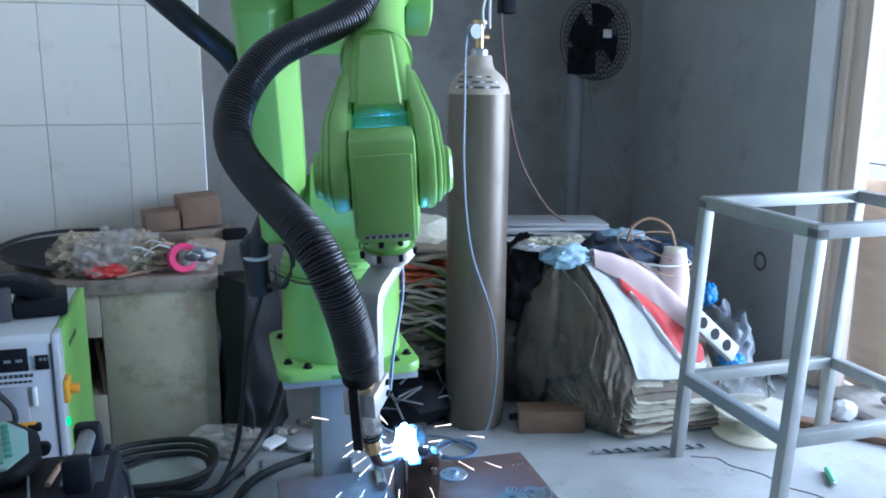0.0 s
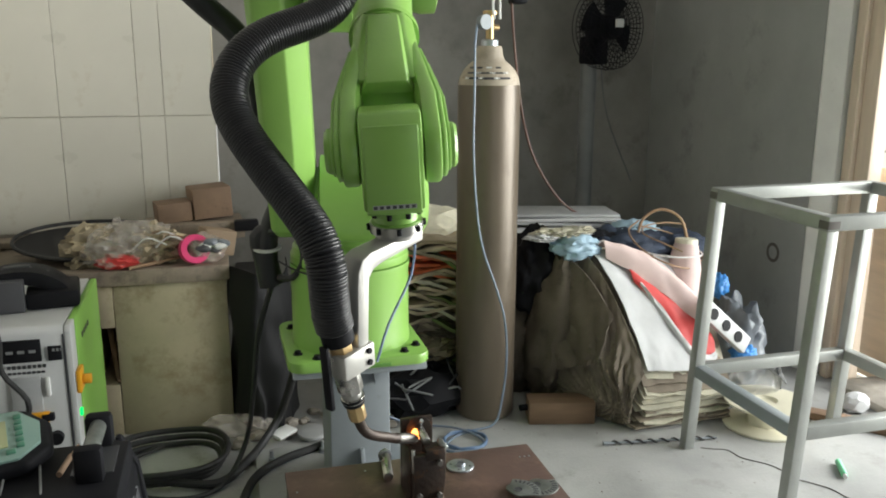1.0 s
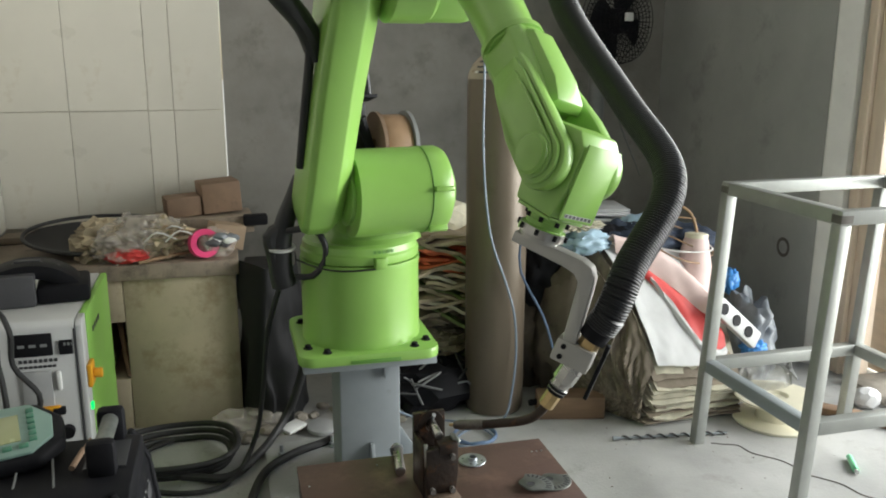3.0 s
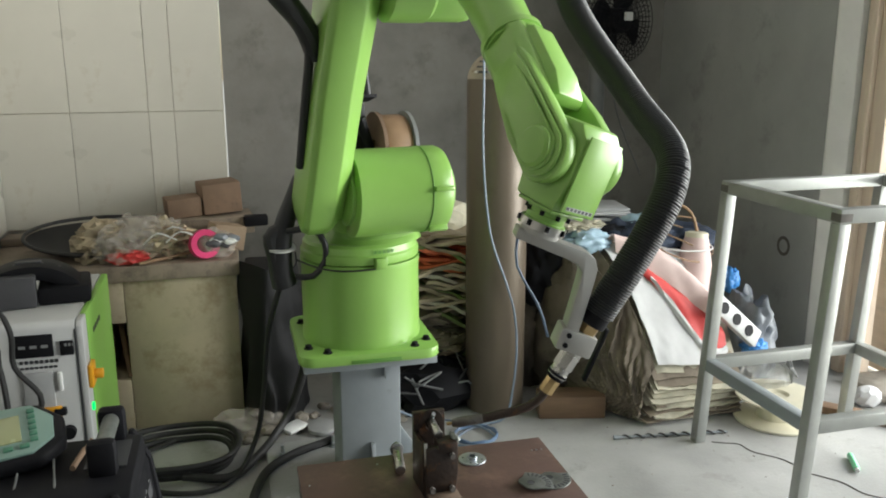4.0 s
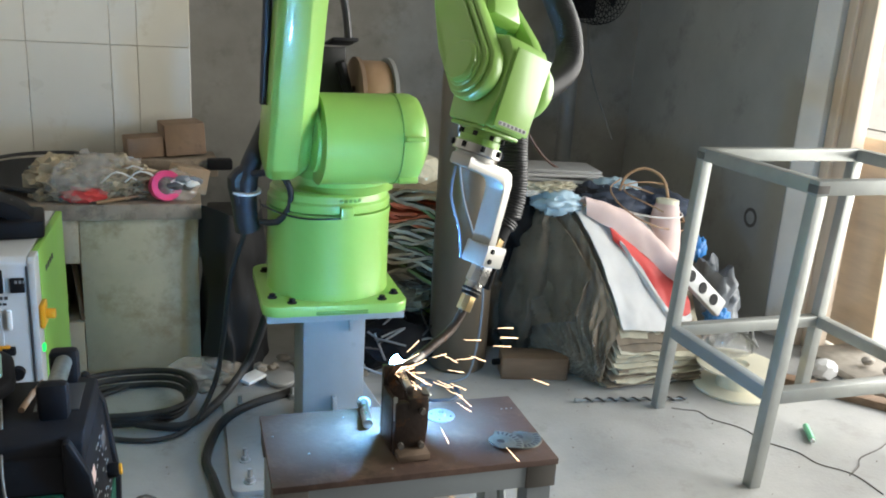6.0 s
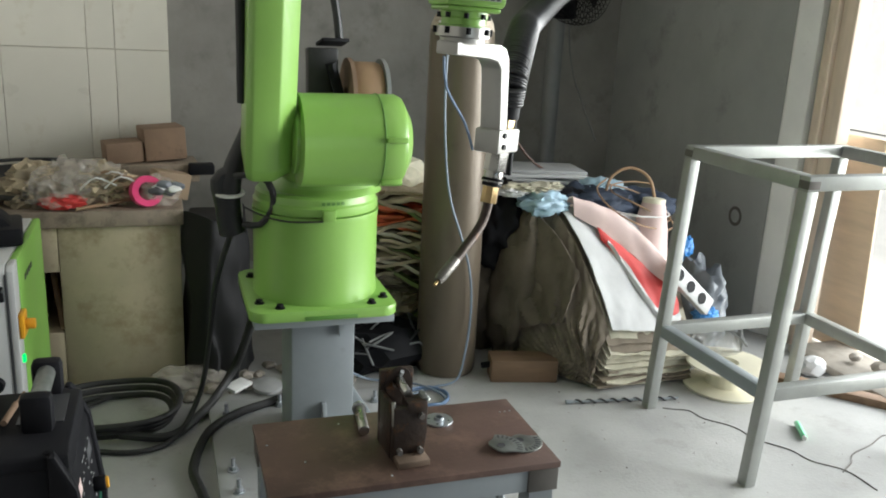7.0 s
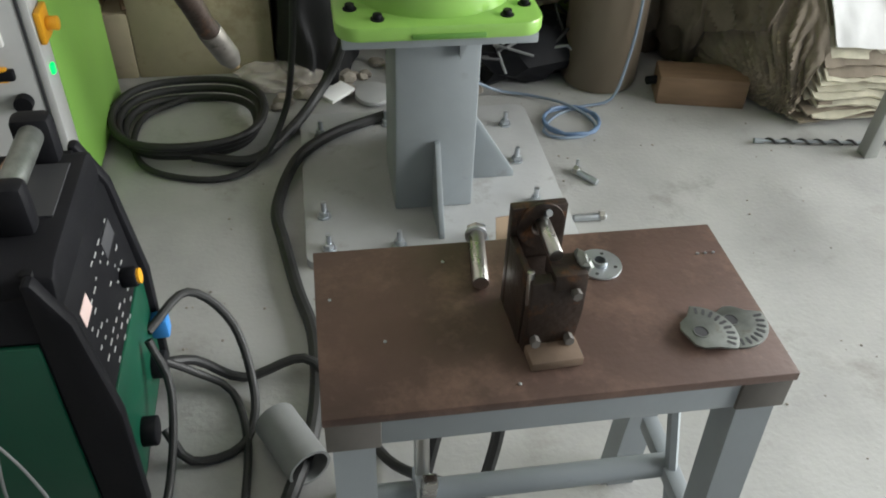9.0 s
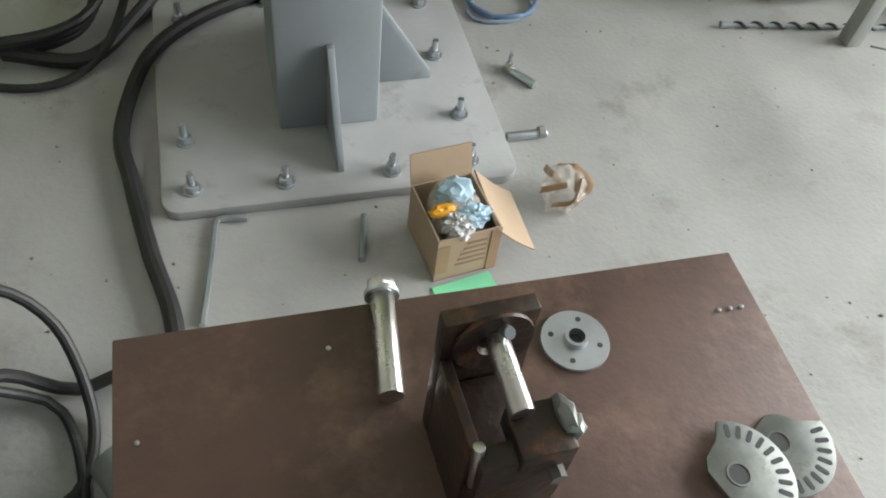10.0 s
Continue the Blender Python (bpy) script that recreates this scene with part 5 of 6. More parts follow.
def table_things():
    z = 0.5312
    j = thing("weld_jig", "burnt steel welding jig of upright plates on a foot", "jig", pose(-0.032, -1.0, z, 0, 0, 3))
    part("foot", box(-0.03, 0.034, -0.06, 0.05, 0, 0.012, 0.002), M_DUSTPLATE, j, "dusty foot plate")
    part("back_plate", box(-0.034, 0.034, 0.042, 0.054, 0.0, 0.135, 0.0015), M_JIG, j)
    part("side_plate", box(-0.034, -0.026, -0.018, 0.042, 0.0, 0.1, 0.0015), M_JIG, j)
    part("front_block", prism([(-0.032, 0.0), (0.03, 0.0), (0.036, 0.05), (0.036, 0.1), (-0.03, 0.096)], -0.032, -0.016, "xzy", 0.002), M_JIG, j)
    part("cross_bar", box(-0.005, 0.034, -0.034, 0.0, 0.086, 0.106, 0.002), M_JIG, j)
    part("pin", cyl((0.003, -0.01, 0.112), (0.003, 0.054, 0.118), 0.0085, n=16, bevel=0.001), M_STEEL, j, "bright steel pin")
    part("stud", cyl((0.006, 0.046, 0.118), (0.006, 0.03, 0.135), 0.004, n=10), M_ZINC, j)
    for x, zz in ((0.022, 0.082), (0.022, 0.018), (-0.02, 0.02)):
        part("bolt", cyl((x, -0.032, zz), (x, -0.041, zz), 0.006, n=6), M_CRACK, j)
    # Dark fill added between the plates, hiding the foot behind it.
    part("gap_fill", box(-0.025, 0.028, -0.0155, 0.041, 0.0125, 0.07, 0.003), M_JIG, j)
    part("clamped_disc", at(lathe([(0.01, 0.0), (0.0285, 0.0), (0.029, 0.0015), (0.0285, 0.0035), (0.012, 0.0035), (0.01, 0.0)], 36), pose(0.002, 0.0415, 0.112, 90, 0, 0)), M_JIG, j, "burnt round flange against the back plate")
    part("side_rod", cyl((-0.0285, -0.024, 0.062), (-0.0285, -0.019, 0.104), 0.0042, n=12, bevel=0.0008), M_STEEL, j, "bright steel rod")
    part("chipped_weld", at(lump(0.009, (0.8, 1.3, 0.9), 0.5, 2.2, 2, 8), 0.033, -0.012, 0.107), M_ZINC_DULL, j)
    part("rod", cyl((0.034, -0.05, 0.008), (-0.02, -0.052, 0.008), 0.004, n=8), M_CRACK, j)
    part("tack", at(lump(0.008, (1, 1, 1), 0.4, 3, 2, 3), 0.036, -0.02, 0.104), M_ZINC_DULL, j)
    for ob in j.children:
        ob.data.transform(Matrix.Diagonal((0.88, 1, 1, 1)))
    sh = thing("steel_pin", "polished steel pin with a hexagon nut lying on the table", "pin", pose(-0.079, -0.888, z + 0.0102, 0, 0, 83.5))
    part("shaft", cyl((-0.045, 0, 0), (0.042, 0, 0), 0.0095, n=20, bevel=0.001), M_STEEL, sh)
    part("washer", cyl((0.04, 0, 0), (0.044, 0, 0), 0.0135, n=20), M_ZINC, sh)
    part("nut", cyl((0.044, 0, 0), (0.053, 0, 0), 0.012, n=6, bevel=0.001), M_STEEL, sh)
    d = thing("flange_disc", "zinc plated round flange with a hollow hub and four holes", "flange", pose(0.064, -0.907, z, 0, 0, 20))
    part("disc", lathe([(0.008, 0.0), (0.0265, 0.0), (0.027, 0.0015), (0.0265, 0.003), (0.0095, 0.003), (0.009, 0.009), (0.0065, 0.009), (0.0065, 0.0), (0.008, 0.0)], 40), M_ZINC, d)
    for k in range(4):
        part("hole", at(cyl((0.019, 0, 0.0029), (0.019, 0, 0.0033), 0.0022, n=12), Matrix.Rotation(radians(45 + 90 * k), 4, "Z")), M_INK, d)
    part("bore", cyl((0, 0, 0.0002), (0, 0, 0.0004), 0.0064, n=16), M_INK, d)
    for (px, py), a0, lift, tip in (((0.1385, -1.034), 22, 0.0055, 3), ((0.182, -1.0155), -50, 0.0, 0)):
        c = thing("slotted_sector", "dull zinc plated sector plate with a bore and radial slots", "plate", pose(px, py, z + lift, 0, tip, a0), group="sector plates on the table")
        outline = [(0.048 * math.cos(radians(b)), 0.048 * math.sin(radians(b))) for b in range(-64, 65, 8)] + [(0.006, 0.031), (-0.012, 0.025), (-0.02, 0.016), (-0.022, -0.014), (-0.015, -0.023), (0.004, -0.031)]
        part("plate", prism(outline, 0.0, 0.0032, "xyz", 0.0007), M_ZINC_DULL, c)
        part("bore_rim", lathe([(0.0088, 0.0031), (0.0105, 0.0031), (0.0105, 0.0042), (0.0088, 0.0042), (0.0088, 0.0031)], 28), M_ZINC_DULL, c)
        part("bore", cyl((0, 0, 0.0031), (0, 0, 0.0036), 0.0087, n=24), M_INK, c, "dark bore")
        for b in range(-56, 57, 14):
            slot = [(0.0345 + 0.0021 * math.cos(radians(v)), 0.0021 * math.sin(radians(v))) for v in range(90, 271, 30)] + [(0.0425 + 0.0021 * math.cos(radians(v)), 0.0021 * math.sin(radians(v))) for v in range(-90, 91, 30)]
            part("slot", at(prism(slot, 0.0031, 0.0035), Matrix.Rotation(radians(b), 4, "Z")), M_INK, c)
        for ob in c.children:
            ob.data.transform(Matrix.Scale(0.86, 4))


def floor_things():
    b = thing("parts_box", "open brown cardboard box with blue and clear plastic inside", "box", pose(0.145, -0.4, 0, 0, 0, 8))
    w, d, h = 0.052, 0.06, 0.1
    part("wall", box(-w, w, -d, -d + 0.003, 0, h), M_CARD_L, b)
    part("wall", box(-w, w, d - 0.003, d, 0, h), M_CARD_L, b)
    part("wall", box(-w, -w + 0.003, -d + 0.003, d - 0.003, 0, h), M_CARD_L, b)
    part("wall", box(w - 0.003, w, -d + 0.003, d - 0.003, 0, h), M_CARD_L, b)
    part("bottom", box(-w, w, -d, d, 0, 0.003), M_CARD_L, b)
    part("flap", at(box(-w, w, 0, 0.003, 0, 0.055), 0, d, h, -14, 0, 0), M_CARD_L, b)
    part("flap", at(sheet(lambda u, v: (0.004 * math.sin(3 * u), -d * 1.05 + 2.1 * d * v, 0.098 * u), 6, 4, 0.003), w, 0, h, 0, 133, -6), M_CARD_L, b)
    part("filling", at(lump(0.05, (0.9, 1.0, 0.6), 0.4, 3, 3, 1), 0, 0, 0.085), M_BAG, b, "clear plastic bags")
    part("filling", at(lump(0.03, (1.0, 0.8, 0.6), 0.4, 3, 3, 2), 0.005, 0.02, 0.11), M_PALEBLUE, b, "blue wrapper")
    part("filling", at(lump(0.016, (1.4, 0.7, 0.6), 0.4, 3, 3, 5), -0.025, -0.01, 0.108), M_YELLOW, b)
    part("filling", at(lump(0.026, (1.1, 0.8, 0.6), 0.5, 3, 4, 7), 0.015, -0.025, 0.1), M_PALEBLUE, b, "blue wrapper")
    part("filling", at(lump(0.024, (1, 1, 0.7), 0.5, 3, 4, 9), -0.01, -0.035, 0.098), M_WCLOTH, b, "white wrapper")
    part("tape", box(w - 0.016, w + 0.001, -d - 0.0015, -d, 0.0, 0.098), M_TAN, b, "brown packing tape")
    part("tape", box(-w - 0.001, -w + 0.02, -d - 0.0015, -d, 0.02, 0.085), M_TAN, b)
    for i in range(5):
        part("text_bar", box(-0.02 + 0.004 * i, 0.03, -d - 0.001, -d, 0.03 + 0.012 * i, 0.034 + 0.012 * i), M_CARD, b)
    solo("green_sheet", at(box(-0.05, 0.05, -0.03, 0.03, 0, 0.002), 0.15, -0.5, 0.001, 0, 0, 10), M_PENG, "mint green card on the floor", "card")
    wr = thing("tape_ball", "ball of crumpled clear tape on the floor", "tape")
    part("ball", at(lump(0.04, (0.9, 0.9, 1.0), 0.5, 3, 3, 8), 0.357, -0.335, 0.036), M_BAG, wr)
    for i in range(5):
        a = i * 1.3
        part("strip", sweep([(0.357 + 0.03 * math.cos(a), -0.335 + 0.03 * math.sin(a), 0.02), (0.357 + 0.045 * math.cos(a + 0.8), -0.335 + 0.045 * math.sin(a + 0.8), 0.05), (0.357 + 0.025 * math.cos(a + 1.8), -0.335 + 0.025 * math.sin(a + 1.8), 0.07)], 0.006, 6, 0.01, True, 0.15), M_TAN, wr)
    for name, a, c, r, m, lab in (
            ("expansion_bolt", (0.403, -0.045), (0.36, 0.015), 0.0085, M_ZINC, "zinc expansion bolt lying on the floor"),
            ("expansion_bolt", (0.307, -0.176), (0.384, -0.175), 0.0085, M_ZINC, "zinc expansion bolt lying on the floor"),
            ("steel_rod", (-0.002, -0.41), (0.019, -0.318), 0.006, M_GREY_STEEL, "short dull steel rod on the floor")):
        o = thing(name, lab, "bolt")
        part("shaft", cyl((*a, r), (*c, r), r, n=14, bevel=0.001), m, o)
        if name == "expansion_bolt":
            v = (Vector(c) - Vector(a)).normalized()
            part("nut", cyl((c[0] - v.x * 0.016, c[1] - v.y * 0.016, r + 0.003), (c[0] - v.x * 0.004, c[1] - v.y * 0.004, r + 0.003), r * 1.35, n=6), M_STEEL, o)
    solo("standing_nut", merge(cyl((0.37, 0.02, 0), (0.37, 0.02, 0.014), 0.008, n=6), cyl((0.37, 0.02, 0.014), (0.37, 0.02, 0.034), 0.004, n=8)), M_ZINC, "small bolt standing on its head", "bolt")
    solo("hex_key", sweep([(-0.253, -0.49, 0.006), (-0.24, -0.42, 0.006), (-0.225, -0.33, 0.006), (-0.219, -0.296, 0.006), (-0.205, -0.29, 0.006), (-0.17, -0.296, 0.006)], 0.0055, 6, 0.02, True), M_ZINC, "bright L-shaped hexagon key on the floor", "hex key")
    can = thing("steel_pipe", "short dull steel pipe lying under the table", "pipe", pose(-0.335, -0.745, 0.037, 0, 0, -62))
    part("pipe", at(lathe([(0.032, -0.06), (0.037, -0.06), (0.037, 0.06), (0.032, 0.06), (0.032, -0.06)], 28), pose(0, 0, 0, 0, 90, 0)), M_GREYCABLE, can)
    rnd = random.Random(17)
    grit = bmesh.new()
    for _ in range(260):
        x, y, s = rnd.uniform(-0.6, 1.7), rnd.uniform(-1.3, 0.45), rnd.uniform(0.0012, 0.0035)
        c = lump(s, (1, 1, 0.5), 0.3, 2, 0, rnd.random() * 9)
        at(c, x, y, s * 0.4)
        me = bpy.data.meshes.new("t")
        c.to_mesh(me)
        grit.from_mesh(me)
        bpy.data.meshes.remove(me)
        c.free()
    solo("grit", grit, M_RUBBLE, "scattered grit and spatter on the concrete", "grit", "stuff", smooth=0)


# ---- robot ----
A1, D1, A2, A3, D4, D6, SIDE = 0.137, 0.467, 0.616, 0.113, 0.644, 0.138, 0.076
ROBOT_AT = pose(-0.012, 0.0, 0.475, 0, 0, -90)


def bolt_mesh(r=0.009, h=0.011):
    return merge(cyl((0, 0, 0), (0, 0, 0.002), r * 1.5, n=14), cyl((0, 0, 0.002), (0, 0, h), r, n=12, bevel=0.001))


def robot():
    rb = thing("welding_robot", "lime green six-axis welding robot arm on its pedestal", "robot", ROBOT_AT)
    base = part("base", lathe([(0.172, 0.03), (0.172, 0.05), (0.17, 0.06), (0.17, 0.245), (0.172, 0.252), (0.172, 0.266), (0.15, 0.268)], 56), M_GREEN, rb)
    sq = []
    for cx, cy, a0 in ((0.155, 0.15, 0), (-0.155, 0.15, 90), (-0.155, -0.155, 180), (0.155, -0.155, 270)):
        sq += [(cx + 0.045 * math.cos(radians(a0 + 18 * k)), cy + 0.045 * math.sin(radians(a0 + 18 * k))) for k in range(6)]
    part("base_flange", prism(sq, 0.0, 0.03, "xyz", 0.005), M_GREEN, base, "rounded square mounting flange")
    b0 = None
    for x, y in ((0.117, -0.168), (0.165, -0.12), (0.12, 0.168), (0.165, 0.125), (-0.12, 0.168), (-0.165, 0.125), (-0.12, -0.168), (-0.165, -0.125)):
        if b0 is None:
            b0 = part("mounting_bolt", bolt_mesh(), M_BPLASTIC, base, "black socket bolt", place=pose(x, y, 0.03))
        else:
            again(b0, "mounting_bolt", base, pose(x, y, 0.03))
    part("name_plate_edge", box(0.197, 0.2035, -0.06, 0.08, 0.004, 0.014, 0.002), M_GREEN_D, base)
    # turret
    ring = lathe([(0.15, 0.266), (0.168, 0.27), (0.17, 0.276), (0.17, 0.292), (0.165, 0.298), (0.163, 0.315), (0.156, 0.322)], 56)
    rings = []
    for z, cx, rx, ry in ((0.318, 0.0, 0.155, 0.155), (0.335, 0.01, 0.135, 0.135), (0.352, 0.03, 0.12, 0.122), (0.385, 0.075, 0.11, 0.122), (0.43, 0.115, 0.11, 0.13), (0.5, 0.13, 0.1, 0.14)):
        rings.append([(cx + rx * math.cos(a), 0.025 + ry * math.sin(a), z) for a in [2 * math.pi * k / 36 for k in range(36)]])
    turret = part("turret", merge(ring, loft(rings)), M_GREEN, rb)
    R = 0.118
    dr = lathe([(R - 0.02, -0.075), (R, -0.07), (R, 0.125), (R + 0.001, 0.13), (R + 0.001, 0.175), (R - 0.006, 0.19), (R - 0.045, 0.212), (R - 0.06, 0.214)], 48)
    part("shoulder_drum", at(dr, pose(A1, 0, D1, -90, 0, 0)), M_GREEN, turret)
    part("seam", at(lathe([(R + 0.0015, 0.1275), (R + 0.0025, 0.1285), (R + 0.0025, 0.1300), (R + 0.0015, 0.131)], 48), pose(A1, 0, D1, -90, 0, 0)), M_GREEN_D, turret)
    for k in (-1, 1):
        part("cast_lug", at(box(-0.012, 0.014, 0.13, 0.185, -0.007, 0.007, 0.004), pose(A1, 0, D1) @ Matrix.Rotation(radians(-8 if k > 0 else 52), 4, "Y") @ pose(R, 0, 0)), M_GREEN, turret)
    part("stop_clip", box(0.163, 0.186, -0.012, 0.022, 0.262, 0.292, 0.003), M_GREEN, turret)
    for i in range(5):
        part("text_bar", at(box(0.1665, 0.168, -0.004, 0.004, 0.0, 0.008), Matrix.Rotation(radians(-3 + 4.5 * i), 4, "Z") @ pose(0, 0, 0.302)), M_GREEN_D, turret)
    part("base_wire", sweep([(0.06, -0.2, 0.28), (0.1, -0.15, 0.262), (0.15, -0.095, 0.258), (0.176, -0.02, 0.262), (0.176, 0.0, 0.264)], 0.0025, 6), M_CABLE, turret)
    # cable bundle beside the arm
    part("taped_cable", sweep([(0.02, -0.17, 0.5), (0.02, -0.19, 0.45), (0.02, -0.225, 0.36), (0.015, -0.235, 0.26), (0.01, -0.225, 0.2)], (0.022, 0.036), 14), M_BLACK, turret, "taped black cable bundle")
    part("taped_cable", sweep([(0.02, -0.235, 0.36), (0.02, -0.26, 0.34), (0.02, -0.25, 0.28), (0.02, -0.24, 0.21)], 0.022, 12), M_BLACK, turret)
    part("cable_loop", sweep([(0.05, -0.22, 0.36), (0.09, -0.16, 0.37), (0.1, -0.13, 0.33), (0.1, -0.13, 0.28), (0.08, -0.16, 0.235), (0.05, -0.2, 0.23)], 0.009, 10), M_BLACK, turret)
    part("cable_tie", at(lathe([(0.04, -0.003), (0.041, 0.0), (0.04, 0.003)], 20), 0.02, -0.233, 0.31, 0, 8, 0), M_LABEL, turret, "pale cable tie")
    # wire feeder behind the shoulder
    feeder = part("wire_feeder", at(box(-0.02, 0.03, -0.045, 0.045, 0.0, 0.3, 0.006), -0.25, 0.06, 0.38, 0, -4, 0), M_CABLE, turret, "dark wire feeder bracket")
    part("bracket_top", at(box(-0.02, 0.05, -0.05, 0.03, 0, 0.01, 0.002), -0.23, 0.09, 0.69, 0, -14, 8), M_BPLASTIC, feeder)
    for i in range(6):
        part("hole_mark", at(box(-0.003, 0.003, -0.003, 0.003, 0.01, 0.0105), pose(-0.23, 0.09, 0.69, 0, -14, 8) @ pose(0.036 - 0.02 * (i // 3), -0.03 + 0.018 * (i % 3), 0)), M_LABEL, feeder)
    part("guide", sweep([(-0.2, 0.1, 0.7), (-0.2, 0.09, 0.78), (-0.21, 0.07, 0.9), (-0.2, 0.05, 1.1)], 0.012, 10), M_BLACK, feeder)
    part("guide", cyl((-0.2, 0.075, 0.64), (-0.2, 0.13, 0.45), 0.016, n=12), M_BPLASTIC, feeder)
    part("spool_flange", at(lathe([(0.03, -0.006), (0.115, -0.006), (0.115, 0.006), (0.03, 0.006), (0.03, -0.006)], 36), pose(-0.24, 0.135, 0.54, 90, 0, 0)), M_CARD, feeder)
    part("spool_flange", at(lathe([(0.03, -0.006), (0.115, -0.006), (0.115, 0.006), (0.03, 0.006), (0.03, -0.006)], 36), pose(-0.24, 0.235, 0.54, 90, 0, 0)), M_GREYCABLE, feeder)
    part("spool_wire", at(lathe([(0.1, -0.042), (0.105, -0.03), (0.105, 0.03), (0.1, 0.042)], 36), pose(-0.24, 0.185, 0.54, 90, 0, 0)), M_TAN, feeder, "copper-brown wire spool")
    # lower arm
    y0, y1 = -0.205, -0.082
    secs = []
    for z, xa, xb, ya, yb in ((-0.1, -0.045, 0.03, -0.185, -0.1), (-0.088, -0.065, 0.055, -0.2, -0.088), (-0.05, -0.08, 0.075, y0, y1), (0.1, -0.075, 0.078, y0, y1), (0.35, -0.068, 0.072, y0, y1),
                              (0.55, -0.08, 0.082, y0, y1), (0.66, -0.085, 0.088, y0, y1), (0.7, -0.06, 0.06, -0.2, -0.088), (0.712, -0.035, 0.035, -0.185, -0.1)):
        c, d, e = 0.046, 0.046, 0.014
        secs.append([(xb - c, yb, z), (xb, yb - d, z), (xb, ya + e, z), (xb - e, ya, z), (xa + e, ya, z), (xa, ya + e, z), (xa, yb - e, z), (xa + e, yb, z)])
    lower = part("lower_arm", soften(loft(secs), 0.004, 2, 18), M_GREEN, rb)
    part("arm_pivot", at(lathe([(0.07, -0.09), (0.085, -0.084), (0.085, -0.07), (0.05, -0.068)], 32), pose(0, 0, 0, -90, 0, 0)), M_GREEN, lower)
    part("arm_hose", sweep([(0.0, -0.21, 0.1), (0.0, -0.215, 0.3), (0.01, -0.22, 0.42), (0.0, -0.225, 0.5)], 0.011, 10), M_BLACK, lower)
    part("arm_hose", sweep([(0.0, -0.2, 0.42), (0.0, -0.24, 0.5), (0.0, -0.31, 0.58), (-0.02, -0.4, 0.68), (-0.03, -0.45, 0.8)], 0.026, 12), M_CONDUIT, lower)
    part("screw", cyl((0.06, -0.083, 0.02), (0.06, -0.078, 0.02), 0.006, n=10), M_BPLASTIC, lower)
    # elbow
    el = [at(lathe([(0.08, -0.08), (0.098, -0.07), (0.098, 0.02), (0.09, 0.03)], 36), pose(0, 0, 0, -90, 0, 0)), box(-0.16, 0.075, -0.05, 0.16, 0.03, 0.2, 0.03, 3), box(-0.07, 0.07, -0.06, 0.15, -0.085, 0.09, 0.035, 3)]
    elbow = part("elbow", merge(*el), M_GREEN, rb)
    part("motor_cover", merge(cyl((-0.16, 0.02, 0.12), (-0.25, 0.02, 0.12), 0.05, n=24, bevel=0.01), cyl((-0.16, 0.11, 0.12), (-0.22, 0.11, 0.12), 0.04, n=24, bevel=0.01)), M_GREEN, elbow)
    part("motor_cover", at(lathe([(0.075, 0.0), (0.08, 0.02), (0.078, 0.05), (0.05, 0.058)], 32), pose(-0.01, 0.15, 0.02, -90, 0, 0)), M_GREEN, elbow)
    # forearm with yoke
    fore = part("forearm", merge(lathe([(0.085, 0.055), (0.083, 0.09), (0.068, 0.12), (0.058, 0.2), (0.054, 0.33), (0.06, 0.36)], 36)), M_GREEN, rb)
    fore.data.transform(Matrix.Rotation(radians(90), 4, "Y"))
    part("neck_ring", at(lathe([(0.05, 0.3375), (0.064, 0.338), (0.064, 0.352), (0.05, 0.3525)], 36), Matrix.Rotation(radians(90), 4, "Y")), M_GREEN, fore)
    hub = []
    for x, hy, hz in ((0.345, 0.052, 0.054), (0.375, 0.054, 0.056), (0.42, 0.057, 0.054), (0.47, 0.064, 0.052), (0.53, 0.073, 0.048)):
        c = 0.34
        hub.append([(x, hy * a, hz * b) for a, b in ((1, 1 - c), (1 - c, 1), (-(1 - c), 1), (-1, 1 - c), (-1, -(1 - c)), (-(1 - c), -1), (1 - c, -1), (1, -(1 - c)))])
    part("yoke", soften(loft(hub), 0.005, 2, 20), M_GREEN, fore)
    # raised spine on the yoke, ending in a sloped facet above the wrist
    spine = [[(x, y * w, z) for y, z in ((-1, 0.03), (-0.72, h), (0.72, h), (1, 0.03))] for x, w, h in ((0.352, 0.026, 0.05), (0.38, 0.036, 0.071), (0.5, 0.042, 0.07), (0.548, 0.046, 0.056))]
    part("yoke_spine", soften(loft(spine), 0.004, 2, 20), M_GREEN, fore)

    def cheek_outline(k, x0):
        return [(x0, -0.036 * k), (x0, 0.036 * k), (x0 + 0.05, 0.047 * k), (0.57, 0.056 * k)] + [(D4 + 0.058 * k * math.cos(a), 0.058 * k * math.sin(a)) for a in [radians(75 - 15 * n) for n in range(11)]] + [(0.57, -0.056 * k), (x0 + 0.05, -0.047 * k)]
    for s in (-1, 1):
        for name, k, x0, ya, yb, bev in (("yoke_cheek", 1.0, 0.40, 0.05, 0.078, 0.007), ("cheek_cover", 0.86, 0.425, 0.0775, 0.087, 0.005), ("cheek_cover", 0.7, 0.46, 0.0865, 0.093, 0.004)):
            a, b = sorted((s * ya, s * yb))
            bm = prism(cheek_outline(k, x0), a, b, "xzy", bev)
            for v in bm.verts:
                v.co.y *= 0.66 + 0.34 * min(1, max(0, (v.co.x - 0.39) / 0.19))
            part(name, bm, M_GREEN, fore)
        part("hub_cap", at(lathe([(0.036, 0.0), (0.036, 0.006), (0.031, 0.011), (0.015, 0.012)], 32), pose(D4, s * 0.0925, 0, -90 * s, 0, 0)), M_GREEN, fore)
